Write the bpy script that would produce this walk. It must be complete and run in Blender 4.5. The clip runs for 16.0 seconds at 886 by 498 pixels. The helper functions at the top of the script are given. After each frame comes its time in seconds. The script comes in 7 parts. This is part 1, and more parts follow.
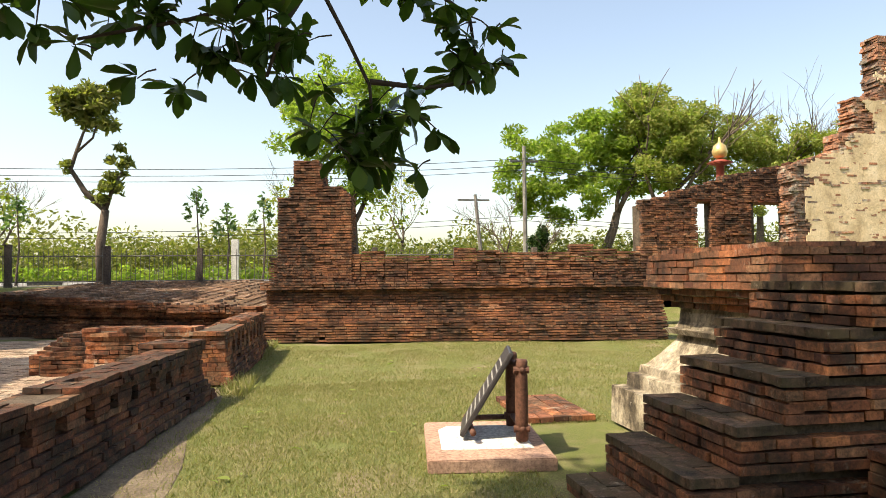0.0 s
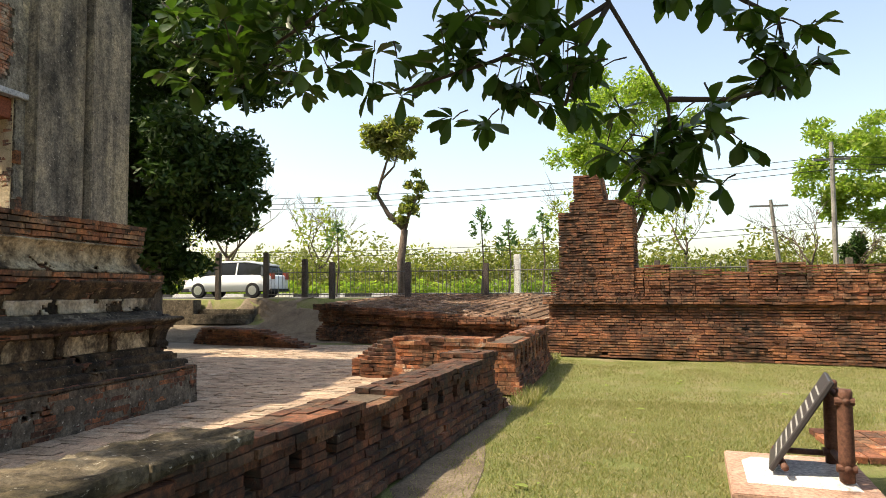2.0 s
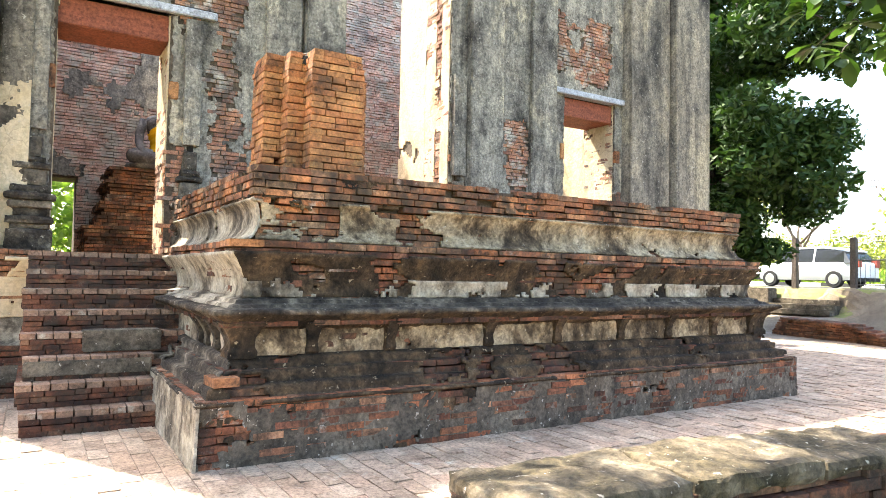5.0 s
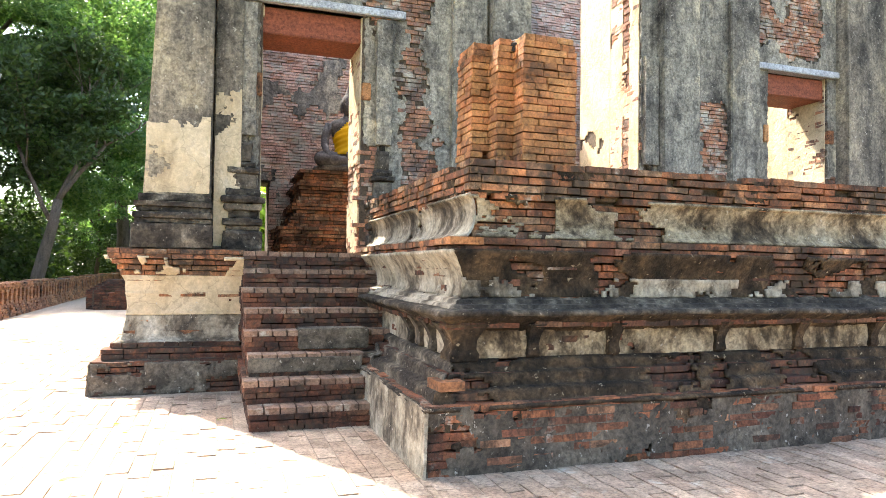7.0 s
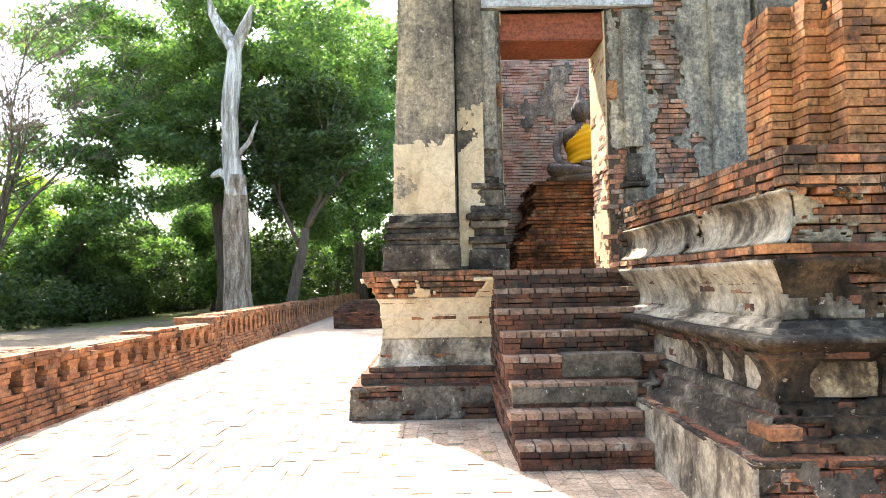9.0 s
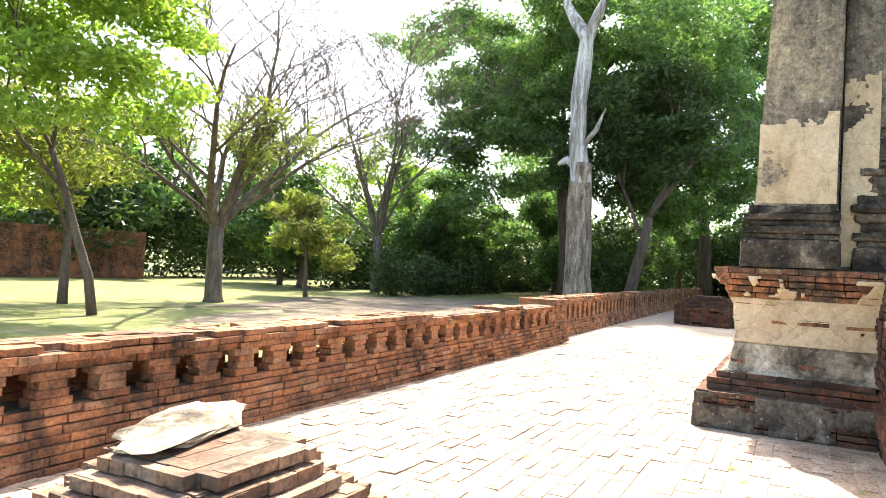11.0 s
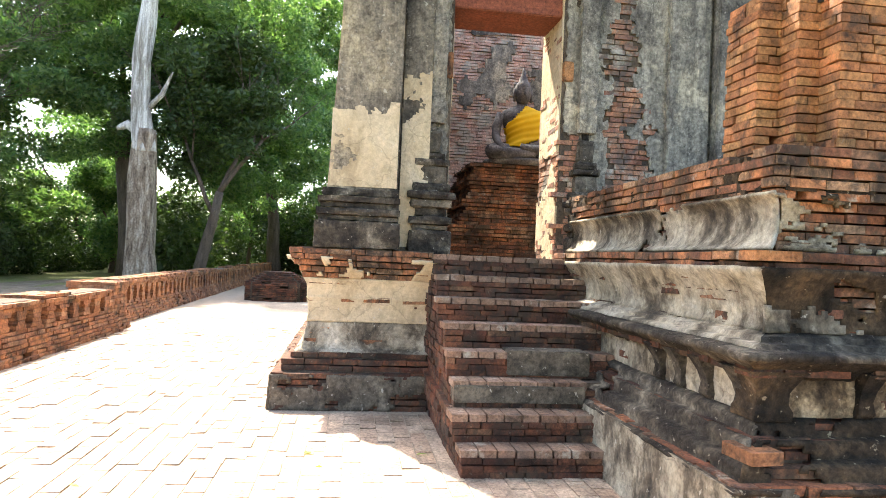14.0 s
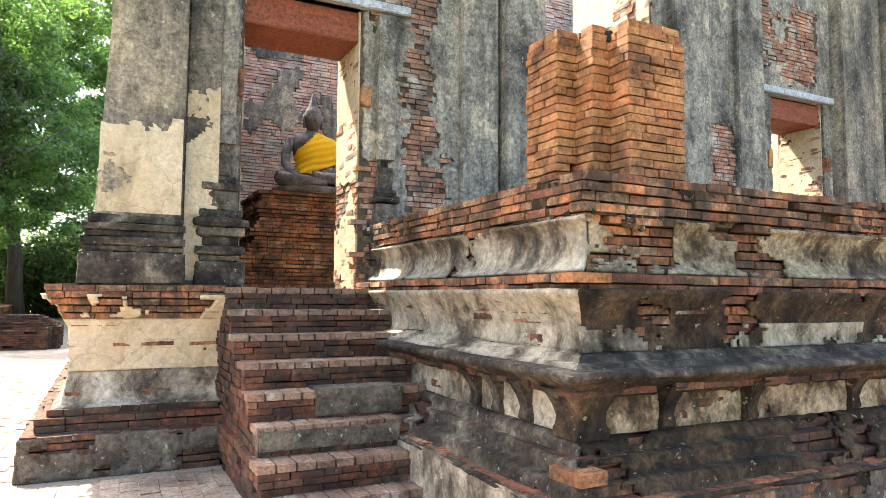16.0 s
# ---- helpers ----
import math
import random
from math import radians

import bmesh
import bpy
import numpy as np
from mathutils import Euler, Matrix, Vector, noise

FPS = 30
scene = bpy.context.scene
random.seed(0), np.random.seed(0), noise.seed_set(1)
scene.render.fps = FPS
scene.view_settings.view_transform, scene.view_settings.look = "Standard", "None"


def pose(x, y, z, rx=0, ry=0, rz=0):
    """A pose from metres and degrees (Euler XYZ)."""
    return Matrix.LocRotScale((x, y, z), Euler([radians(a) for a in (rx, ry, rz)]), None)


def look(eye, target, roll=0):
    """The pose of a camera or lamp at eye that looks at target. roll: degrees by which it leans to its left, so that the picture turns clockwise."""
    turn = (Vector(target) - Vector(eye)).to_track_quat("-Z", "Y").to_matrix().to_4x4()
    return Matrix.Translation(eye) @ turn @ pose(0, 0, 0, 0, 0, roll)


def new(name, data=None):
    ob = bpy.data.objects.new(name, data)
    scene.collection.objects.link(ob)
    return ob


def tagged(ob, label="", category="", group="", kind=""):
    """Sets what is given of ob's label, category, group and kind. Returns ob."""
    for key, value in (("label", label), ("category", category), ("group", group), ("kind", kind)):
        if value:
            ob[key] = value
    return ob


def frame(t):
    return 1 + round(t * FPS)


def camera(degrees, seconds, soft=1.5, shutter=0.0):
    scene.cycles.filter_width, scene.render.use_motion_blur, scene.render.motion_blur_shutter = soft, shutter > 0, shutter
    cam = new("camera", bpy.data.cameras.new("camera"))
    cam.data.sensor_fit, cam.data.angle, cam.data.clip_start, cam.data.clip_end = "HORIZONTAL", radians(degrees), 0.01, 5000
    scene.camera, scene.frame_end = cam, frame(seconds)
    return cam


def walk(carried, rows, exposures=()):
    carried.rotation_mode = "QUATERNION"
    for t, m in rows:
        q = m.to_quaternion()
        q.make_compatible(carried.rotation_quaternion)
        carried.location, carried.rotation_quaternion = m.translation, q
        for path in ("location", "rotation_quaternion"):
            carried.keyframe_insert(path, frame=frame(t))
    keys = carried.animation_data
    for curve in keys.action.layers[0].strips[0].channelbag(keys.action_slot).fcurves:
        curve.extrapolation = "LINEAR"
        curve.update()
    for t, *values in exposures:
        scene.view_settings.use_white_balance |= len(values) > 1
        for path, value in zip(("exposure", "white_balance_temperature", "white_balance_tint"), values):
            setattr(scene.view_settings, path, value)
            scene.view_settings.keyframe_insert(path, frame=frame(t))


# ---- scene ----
cam = camera(66.8, 16.0, soft=0.5)
PATH = [
    (0, (-0.374, -0.726, 1.471), (-0.035, 1.243, 1.555), -0.6),
    (0.5, (-0.392, -0.724, 1.47), (-0.139, 1.258, 1.557), -0.6),
    (1, (-0.417, -0.755, 1.477), (-0.366, 1.241, 1.58), -0.3),
    (1.5, (-0.453, -0.794, 1.496), (-0.674, 1.191, 1.615), 0.0),
    (2, (-0.481, -0.819, 1.508), (-0.946, 1.122, 1.636), -0.3),
    (2.5, (-0.523, -0.86, 1.503), (-1.182, 1.024, 1.633), -0.1),
    (3, (-0.587, -0.881, 1.483), (-1.517, 0.885, 1.607), -0.1),
    (3.5, (-0.63, -0.965, 1.495), (-1.788, 0.661, 1.613), 0.2),
    (4, (-0.675, -1.01, 1.491), (-1.994, 0.491, 1.587), 0.1),
    (4.5, (-0.771, -1.057, 1.49), (-2.318, 0.209, 1.568), 1.2),
    (5, (-0.867, -1.069, 1.507), (-2.574, -0.03, 1.582), 1.2),
    (5.2, (-0.89, -1.065, 1.491), (-2.663, -0.144, 1.582), 1.1),
    (7.3, (-1.592, -1.503, 1.528), (-3.507, -0.929, 1.582), 0.2),
    (7.5, (-1.674, -1.533, 1.543), (-3.607, -1.021, 1.603), -0.4),
    (8, (-1.862, -1.559, 1.511), (-3.817, -1.153, 1.628), -1.1),
    (8.5, (-2.036, -1.639, 1.545), (-4.007, -1.305, 1.61), 0.1),
    (9, (-2.228, -1.778, 1.564), (-4.226, -1.758, 1.661), -1.1),
    (9.5, (-2.298, -1.912, 1.565), (-4.289, -2.074, 1.661), 0.3),
    (10, (-2.356, -1.888, 1.55), (-4.292, -2.381, 1.657), 1.5),
    (10.2, (-2.366, -1.889, 1.548), (-4.267, -2.502, 1.642), 2.0),
    (12.3, (-2.359, -1.86, 1.572), (-4.04, -2.942, 1.596), 3.1),
    (12.5, (-2.39, -1.876, 1.568), (-4.153, -2.82, 1.575), 2.7),
    (13, (-2.504, -1.946, 1.55), (-4.445, -2.424, 1.614), 2.7),
    (13.5, (-2.685, -2.02, 1.59), (-4.684, -2.022, 1.646), 1.8),
    (14, (-2.836, -2.016, 1.627), (-4.817, -1.742, 1.658), 2.5),
    (14.5, (-2.993, -1.994, 1.597), (-4.941, -1.559, 1.722), 2.3),
    (15, (-3.076, -2.014, 1.594), (-4.984, -1.425, 1.709), 2.6),
    (15.5, (-3.157, -2.047, 1.618), (-5.003, -1.288, 1.759), 1.0),
    (16, (-3.217, -2.125, 1.613), (-5.006, -1.243, 1.753), 0.5),
]
walk(cam, [(t, look(eye, target, roll)) for t, eye, target, roll in PATH],
     exposures=[(0, 1.12, 8000, 10), (2, 1.2, 7900, 10), (3, 1.62, 7600, 10), (3.5, 1.84, 7500, 10), (4, 1.98, 7200, 10), (5, 3.02, 7000, 10), (7.5, 2.88, 6900, 10), (9.5, 2.9, 6900, 10), (10, 2.78, 6900, 10), (12.5, 2.5, 6900, 10), (14, 2.74, 6900, 10), (16, 2.86, 6900, 10)])

# ---------- world, sun, exposure ----------
world = bpy.data.worlds.new("sky_world")
scene.world = world
world.use_nodes = True
wn, wl = world.node_tree.nodes, world.node_tree.links
sky = wn.new("ShaderNodeTexSky")
sky.sky_type = "NISHITA"
sky.sun_disc = False
SUN = Vector((-0.52, -0.22, 0.80)).normalized()
sky.sun_elevation = math.asin(SUN.z)
sky.sun_rotation = math.atan2(SUN.x, SUN.y)
sky.dust_density = 2.5
wl.new(sky.outputs[0], wn["Background"].inputs[0])
wn["Background"].inputs[1].default_value = 0.15
sun = new("sun", bpy.data.lights.new("sun", "SUN"))
sun.data.energy, sun.data.angle, sun.data.color = 3.6, radians(0.6), (1.0, 0.95, 0.86)
sun.matrix_world = look((0, 0, 30), Vector((0, 0, 30)) - SUN)


# ---------- materials ----------
def nodes_of(name, rough=0.9, metal=0.0):
    m = bpy.data.materials.new(name)
    m.use_nodes = True
    n, l = m.node_tree.nodes, m.node_tree.links
    b = n["Principled BSDF"]
    b.inputs["Roughness"].default_value, b.inputs["Metallic"].default_value = rough, metal
    b.inputs["Specular IOR Level"].default_value = 0.25
    return m, n, l, b


def ramp(n, stops):
    r = n.new("ShaderNodeValToRGB")
    e = r.color_ramp.elements
    while len(e) < len(stops):
        e.new(0.5)
    for el, (p, c) in zip(e, stops):
        el.position, el.color = p, (*c, 1)
    return r


def noise_tex(n, l, vec, scale, detail=6, rough=0.6, distort=0.0):
    t = n.new("ShaderNodeTexNoise")
    t.inputs["Scale"].default_value, t.inputs["Detail"].default_value = scale, detail
    t.inputs["Roughness"].default_value, t.inputs["Distortion"].default_value = rough, distort
    l.new(vec, t.inputs["Vector"])
    return t


def mix_col(n, l, fac, a, b, mode="MIX"):
    m = n.new("ShaderNodeMix")
    m.data_type, m.blend_type = "RGBA", mode
    for sock, v in ((0, fac), (6, a), (7, b)):
        if isinstance(v, (int, float)):
            m.inputs[sock].default_value = v
        elif isinstance(v, tuple):
            m.inputs[sock].default_value = (*v, 1)
        else:
            l.new(v, m.inputs[sock])
    return m.outputs[2]


def stretch(n, l, vec, s):
    m = n.new("ShaderNodeMapping")
    m.inputs["Scale"].default_value = s
    l.new(vec, m.inputs["Vector"])
    return m.outputs[0]


def bump(n, l, b, height, strength=0.5, dist=0.01):
    k = n.new("ShaderNodeBump")
    k.inputs["Strength"].default_value, k.inputs["Distance"].default_value = strength, dist
    l.new(height, k.inputs["Height"])
    l.new(k.outputs[0], b.inputs["Normal"])


def piece_random(n, l):
    """One random value a piece, for single pieces and for islands of a joined mesh alike."""
    o, g, a, f = n.new("ShaderNodeObjectInfo"), n.new("ShaderNodeNewGeometry"), n.new("ShaderNodeMath"), n.new("ShaderNodeMath")
    l.new(o.outputs["Random"], a.inputs[0])
    l.new(g.outputs["Random Per Island"], a.inputs[1])
    f.operation = "FRACT"
    l.new(a.outputs[0], f.inputs[0])
    return f.outputs[0], g.outputs["Position"]


def brick_material(name, cols, soot=0.5, soot_col=(0.025, 0.02, 0.017), soot_scale=0.9, lime=0.0, streak=0.35, crust=0.3, crust_col=(0.055, 0.042, 0.03)):
    m, n, l, b = nodes_of(name, 0.92)
    r, pos = piece_random(n, l)
    base = ramp(n, [(i / max(1, len(cols) - 1), c) for i, c in enumerate(cols)])
    l.new(r, base.inputs[0])
    grain = noise_tex(n, l, pos, 38, 8, 0.7)
    g = ramp(n, [(0.3, (0.38, 0.37, 0.36)), (0.5, (0.92, 0.91, 0.9)), (0.7, (1.35, 1.3, 1.26))])
    l.new(grain.outputs[0], g.inputs[0])
    c = mix_col(n, l, 1.0, base.outputs[0], g.outputs[0], "MULTIPLY")
    if lime:
        ln = noise_tex(n, l, pos, 2.3, 8, 0.72)
        lr = ramp(n, [(0.62 - lime * 0.25, (0, 0, 0)), (0.70 - lime * 0.2, (1, 1, 1))])
        l.new(ln.outputs[0], lr.inputs[0])
        c = mix_col(n, l, lr.outputs[0], c, (0.46, 0.41, 0.33))
    s1 = noise_tex(n, l, stretch(n, l, pos, (1, 1, streak)), soot_scale, 9, 0.68, 0.4)
    sr = ramp(n, [(0.62 - soot * 0.3, (0, 0, 0)), (0.74 - soot * 0.22, (1, 1, 1))])
    l.new(s1.outputs[0], sr.inputs[0])
    s2 = noise_tex(n, l, pos, 9, 6, 0.7)
    k = n.new("ShaderNodeMath")
    k.operation = "MULTIPLY"
    l.new(sr.outputs[0], k.inputs[0])
    s2r = ramp(n, [(0.32, (0.15, 0.15, 0.15)), (0.55, (0.92, 0.92, 0.92))])
    l.new(s2.outputs[0], s2r.inputs[0])
    l.new(s2r.outputs[0], k.inputs[1])
    c = mix_col(n, l, k.outputs[0], c, soot_col)
    s3 = noise_tex(n, l, pos, 4.2, 10, 0.75, 0.6)
    s3r = ramp(n, [(0.60 - crust * 0.16, (0, 0, 0)), (0.72 - crust * 0.14, (0.85, 0.85, 0.85))])
    l.new(s3.outputs[0], s3r.inputs[0])
    c = mix_col(n, l, s3r.outputs[0], c, crust_col)
    # dust and damp drawn across the joints
    dm = noise_tex(n, l, stretch(n, l, pos, (1, 1, 1.8)), 2.1, 12, 0.74, 0.8)
    dmr = ramp(n, [(0.34, (0.42, 0.40, 0.38)), (0.5, (1.0, 1.0, 1.0)), (0.64, (1.5, 1.46, 1.4))])
    l.new(dm.outputs[0], dmr.inputs[0])
    c = mix_col(n, l, 0.75, c, dmr.outputs[0], "MULTIPLY")
    gm = noise_tex(n, l, pos, 13, 8, 0.75, 0.4)
    gmr = ramp(n, [(0.60, (0, 0, 0)), (0.70, (0.55, 0.55, 0.55))])
    l.new(gm.outputs[0], gmr.inputs[0])
    c = mix_col(n, l, gmr.outputs[0], c, (0.30, 0.25, 0.19))
    l.new(c, b.inputs["Base Color"])
    bump(n, l, b, grain.outputs[0], 0.8, 0.012)
    return m


def blotch_material(name, cols, scale=0.8, streak=0.35, rough=0.93, fine=30, crack=0.0, bump_d=0.01, speck=0.0, pale=(0.48, 0.44, 0.36), runs=0.0, grain=1.0):
    """Plaster, stone, earth: colours by stretched large noise and fine grain, with optional cracks."""
    m, n, l, b = nodes_of(name, rough)
    pos = n.new("ShaderNodeNewGeometry").outputs["Position"]
    big = noise_tex(n, l, stretch(n, l, pos, (1, 1, streak)), scale, 10, 0.66, 0.3)
    r = ramp(n, cols)
    l.new(big.outputs[0], r.inputs[0])
    f = noise_tex(n, l, pos, fine, 8, 0.7)
    lo_g, hi_g = 1 - 0.58 * grain, 1 + 0.4 * grain
    g = ramp(n, [(0.3, (lo_g, lo_g, lo_g)), (0.7, (hi_g, hi_g, hi_g))])
    l.new(f.outputs[0], g.inputs[0])
    c = mix_col(n, l, 1.0, r.outputs[0], g.outputs[0], "MULTIPLY")
    if speck:
        m2 = noise_tex(n, l, pos, 6.5, 9, 0.78, 0.5)
        m2r = ramp(n, [(0.39, (0.2, 0.185, 0.165)), (0.48, (0.9, 0.9, 0.9)), (0.6, (1.55, 1.5, 1.4))])
        l.new(m2.outputs[0], m2r.inputs[0])
        c = mix_col(n, l, 0.55 * grain, c, m2r.outputs[0], "MULTIPLY")
        sp = noise_tex(n, l, pos, 19, 5, 0.6, 0.3)
        spr = ramp(n, [(0.665 - speck * 0.06, (0, 0, 0)), (0.70 - speck * 0.05, (0.8, 0.8, 0.8))])
        l.new(sp.outputs[0], spr.inputs[0])
        c = mix_col(n, l, spr.outputs[0], c, pale)
    if runs:
        # black algae runs down the wall, broken up by finer patches
        rn = noise_tex(n, l, stretch(n, l, pos, (3.2, 3.2, 0.22)), 1.0, 9, 0.7, 0.5)
        rnr = ramp(n, [(0.42, (0.16, 0.155, 0.15)), (0.5, (0.62, 0.62, 0.62)), (0.6, (1.12, 1.1, 1.06))])
        l.new(rn.outputs[0], rnr.inputs[0])
        c = mix_col(n, l, runs, c, rnr.outputs[0], "MULTIPLY")
    if crack:
        v = n.new("ShaderNodeTexVoronoi")
        v.feature = "DISTANCE_TO_EDGE"
        v.inputs["Scale"].default_value = 2.6
        w = noise_tex(n, l, pos, 3.0, 4)
        l.new(mix_col(n, l, 0.25, pos, w.outputs[1]), v.inputs["Vector"])
        cr = ramp(n, [(0.0, (1, 1, 1)), (0.018, (0, 0, 0))])
        l.new(v.outputs["Distance"], cr.inputs[0])
        k = n.new("ShaderNodeMath")
        k.operation = "MULTIPLY"
        k.inputs[1].default_value = crack
        l.new(cr.outputs[0], k.inputs[0])
        c = mix_col(n, l, k.outputs[0], c, (0.05, 0.04, 0.03))
    l.new(c, b.inputs["Base Color"])
    bump(n, l, b, f.outputs[0], 0.7, bump_d)
    return m


def plain(name, col, rough=0.6, metal=0.0, grain=0.15, scale=20):
    m, n, l, b = nodes_of(name, rough, metal)
    pos = n.new("ShaderNodeNewGeometry").outputs["Position"]
    t = noise_tex(n, l, pos, scale, 6, 0.65)
    r = ramp(n, [(0.3, tuple(c * (1 - grain) for c in col)), (0.7, tuple(min(1, c * (1 + grain)) for c in col))])
    l.new(t.outputs[0], r.inputs[0])
    l.new(r.outputs[0], b.inputs["Base Color"])
    bump(n, l, b, t.outputs[0], 0.25, 0.005)
    return m


def leaf_material(name, cols, gloss=0.5, glow=0.35):
    m, n, l, b = nodes_of(name, gloss)
    g = n.new("ShaderNodeNewGeometry")
    r = ramp(n, [(i / max(1, len(cols) - 1), c) for i, c in enumerate(cols)])
    l.new(g.outputs["Random Per Island"], r.inputs[0])
    l.new(r.outputs[0], b.inputs["Base Color"])
    tr = n.new("ShaderNodeBsdfTranslucent")
    l.new(mix_col(n, l, 1.0, r.outputs[0], (1.4, 1.7, 0.75), "MULTIPLY"), tr.inputs[0])
    mx = n.new("ShaderNodeMixShader")
    mx.inputs[0].default_value = glow
    l.new(b.outputs[0], mx.inputs[1])
    l.new(tr.outputs[0], mx.inputs[2])
    l.new(mx.outputs[0], n["Material Output"].inputs["Surface"])
    return m


OLD = [(0.118, 0.047, 0.031), (0.319, 0.118, 0.059), (0.425, 0.165, 0.077), (0.224, 0.092, 0.053), (0.401, 0.212, 0.118), (0.177, 0.073, 0.047), (0.496, 0.201, 0.088)]
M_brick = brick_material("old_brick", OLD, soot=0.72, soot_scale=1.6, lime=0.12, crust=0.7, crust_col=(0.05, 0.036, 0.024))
M_brick_dark = brick_material("sooty_brick", [(0.09, 0.036, 0.024), (0.2, 0.074, 0.04), (0.26, 0.10, 0.05), (0.15, 0.062, 0.038), (0.30, 0.16, 0.09)], soot=0.85, streak=1.0, soot_scale=1.6, crust=0.8)
M_brick_top = brick_material("exposed_parapet_brick", [(0.30, 0.11, 0.05), (0.46, 0.19, 0.08), (0.38, 0.16, 0.08), (0.20, 0.085, 0.05), (0.42, 0.26, 0.15), (0.50, 0.20, 0.08)], soot=0.62, soot_scale=2.0, crust=0.95, lime=0.1)
M_brick_wall = brick_material("weathered_wall_brick", [(0.19, 0.072, 0.042), (0.35, 0.15, 0.075), (0.29, 0.12, 0.06), (0.15, 0.062, 0.04), (0.38, 0.20, 0.115)], soot=0.78, soot_scale=1.0, streak=0.6, crust=0.6)
M_brick_orange = brick_material("repaired_orange_brick", [(0.40, 0.18, 0.075), (0.50, 0.25, 0.105), (0.45, 0.18, 0.075), (0.33, 0.15, 0.07)], soot=0.45, soot_scale=2.2, streak=0.7, crust=0.45)
# pink brick and lime paled to stand in for light in the roofless hall
M_brick_pink = brick_material("pinkish_inner_brick", [(0.56, 0.34, 0.255), (0.66, 0.44, 0.34), (0.50, 0.28, 0.205), (0.68, 0.50, 0.40)], soot=0.22, soot_col=(0.2, 0.185, 0.165), lime=0.6, crust=0.1)
M_brick_lime = brick_material("limewashed_brick", [(0.36, 0.16, 0.09), (0.44, 0.22, 0.13), (0.30, 0.13, 0.085)], soot=0.5, soot_col=(0.05, 0.046, 0.043), lime=0.42, crust=0.7, crust_col=(0.10, 0.09, 0.08))
M_brick_sun = brick_material("balustrade_brick", [(0.30, 0.13, 0.068), (0.40, 0.185, 0.088), (0.24, 0.105, 0.058), (0.37, 0.21, 0.125)], soot=0.5, soot_scale=1.6, crust=0.5)
M_brick_moss = brick_material("mossy_capping_brick", [(0.15, 0.09, 0.058), (0.21, 0.13, 0.085), (0.13, 0.085, 0.06), (0.26, 0.15, 0.09)], soot=0.75, soot_scale=3.0, soot_col=(0.03, 0.025, 0.018), crust=1.0, crust_col=(0.07, 0.055, 0.03), lime=0.1)
M_paver = brick_material("worn_paver", [(0.36, 0.27, 0.195), (0.44, 0.345, 0.26), (0.40, 0.285, 0.205), (0.33, 0.255, 0.19)], soot=0.2, soot_col=(0.17, 0.135, 0.10), lime=0.1, crust=0.25, crust_col=(0.2, 0.16, 0.12))
# dusty brick for upper faces, also paled to paint in sky and sun light
M_tread = brick_material("dusty_lit_top_brick", [(0.238, 0.137, 0.09), (0.288, 0.187, 0.13), (0.266, 0.169, 0.115)], soot=0.5, soot_col=(0.12, 0.095, 0.075), lime=0.2, crust=0.5)
M_brick_dusty = brick_material("dusty_pedestal_brick", [(0.26, 0.15, 0.095), (0.34, 0.22, 0.15), (0.22, 0.115, 0.07), (0.37, 0.27, 0.19)], soot=0.55, soot_scale=2.6, streak=1.0, crust=0.7, crust_col=(0.09, 0.07, 0.05))
M_moss = blotch_material("mossy_worn_capping", [(0.32, (0.031, 0.026, 0.015)), (0.44, (0.081, 0.065, 0.038)), (0.54, (0.136, 0.108, 0.071)), (0.64, (0.186, 0.155, 0.108))], 3.4, 1, fine=26, crack=0.35, bump_d=0.03, speck=0.5)
M_mortar = blotch_material("dark_mortar", [(0.3, (0.045, 0.034, 0.026)), (0.6, (0.13, 0.098, 0.07)), (0.8, (0.22, 0.175, 0.125))], 2.5, 1)
M_sand = blotch_material("sandy_joint", [(0.3, (0.29, 0.225, 0.165)), (0.7, (0.40, 0.32, 0.24))], 2.5, 1)
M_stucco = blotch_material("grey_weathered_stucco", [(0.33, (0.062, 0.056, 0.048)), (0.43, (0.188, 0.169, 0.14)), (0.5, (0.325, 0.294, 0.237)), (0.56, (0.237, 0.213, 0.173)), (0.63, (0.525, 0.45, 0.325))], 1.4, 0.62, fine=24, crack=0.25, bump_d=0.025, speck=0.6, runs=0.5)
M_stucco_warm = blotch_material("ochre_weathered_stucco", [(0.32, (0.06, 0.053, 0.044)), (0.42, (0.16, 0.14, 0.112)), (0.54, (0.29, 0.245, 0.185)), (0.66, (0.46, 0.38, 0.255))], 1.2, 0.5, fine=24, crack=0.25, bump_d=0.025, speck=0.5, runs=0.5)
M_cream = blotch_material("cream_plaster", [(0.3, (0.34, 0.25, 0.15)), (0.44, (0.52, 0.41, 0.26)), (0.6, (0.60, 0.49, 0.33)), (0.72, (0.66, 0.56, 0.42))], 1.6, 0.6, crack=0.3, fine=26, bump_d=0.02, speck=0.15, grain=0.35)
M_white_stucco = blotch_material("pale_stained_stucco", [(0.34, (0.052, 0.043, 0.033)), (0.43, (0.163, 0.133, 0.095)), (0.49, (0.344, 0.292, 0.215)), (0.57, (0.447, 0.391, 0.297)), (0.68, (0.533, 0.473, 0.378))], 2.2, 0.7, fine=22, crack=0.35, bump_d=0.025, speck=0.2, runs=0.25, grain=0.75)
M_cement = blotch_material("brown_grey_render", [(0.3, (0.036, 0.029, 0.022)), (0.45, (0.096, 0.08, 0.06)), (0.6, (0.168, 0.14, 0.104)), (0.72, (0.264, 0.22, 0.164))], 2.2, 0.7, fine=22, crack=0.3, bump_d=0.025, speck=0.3)
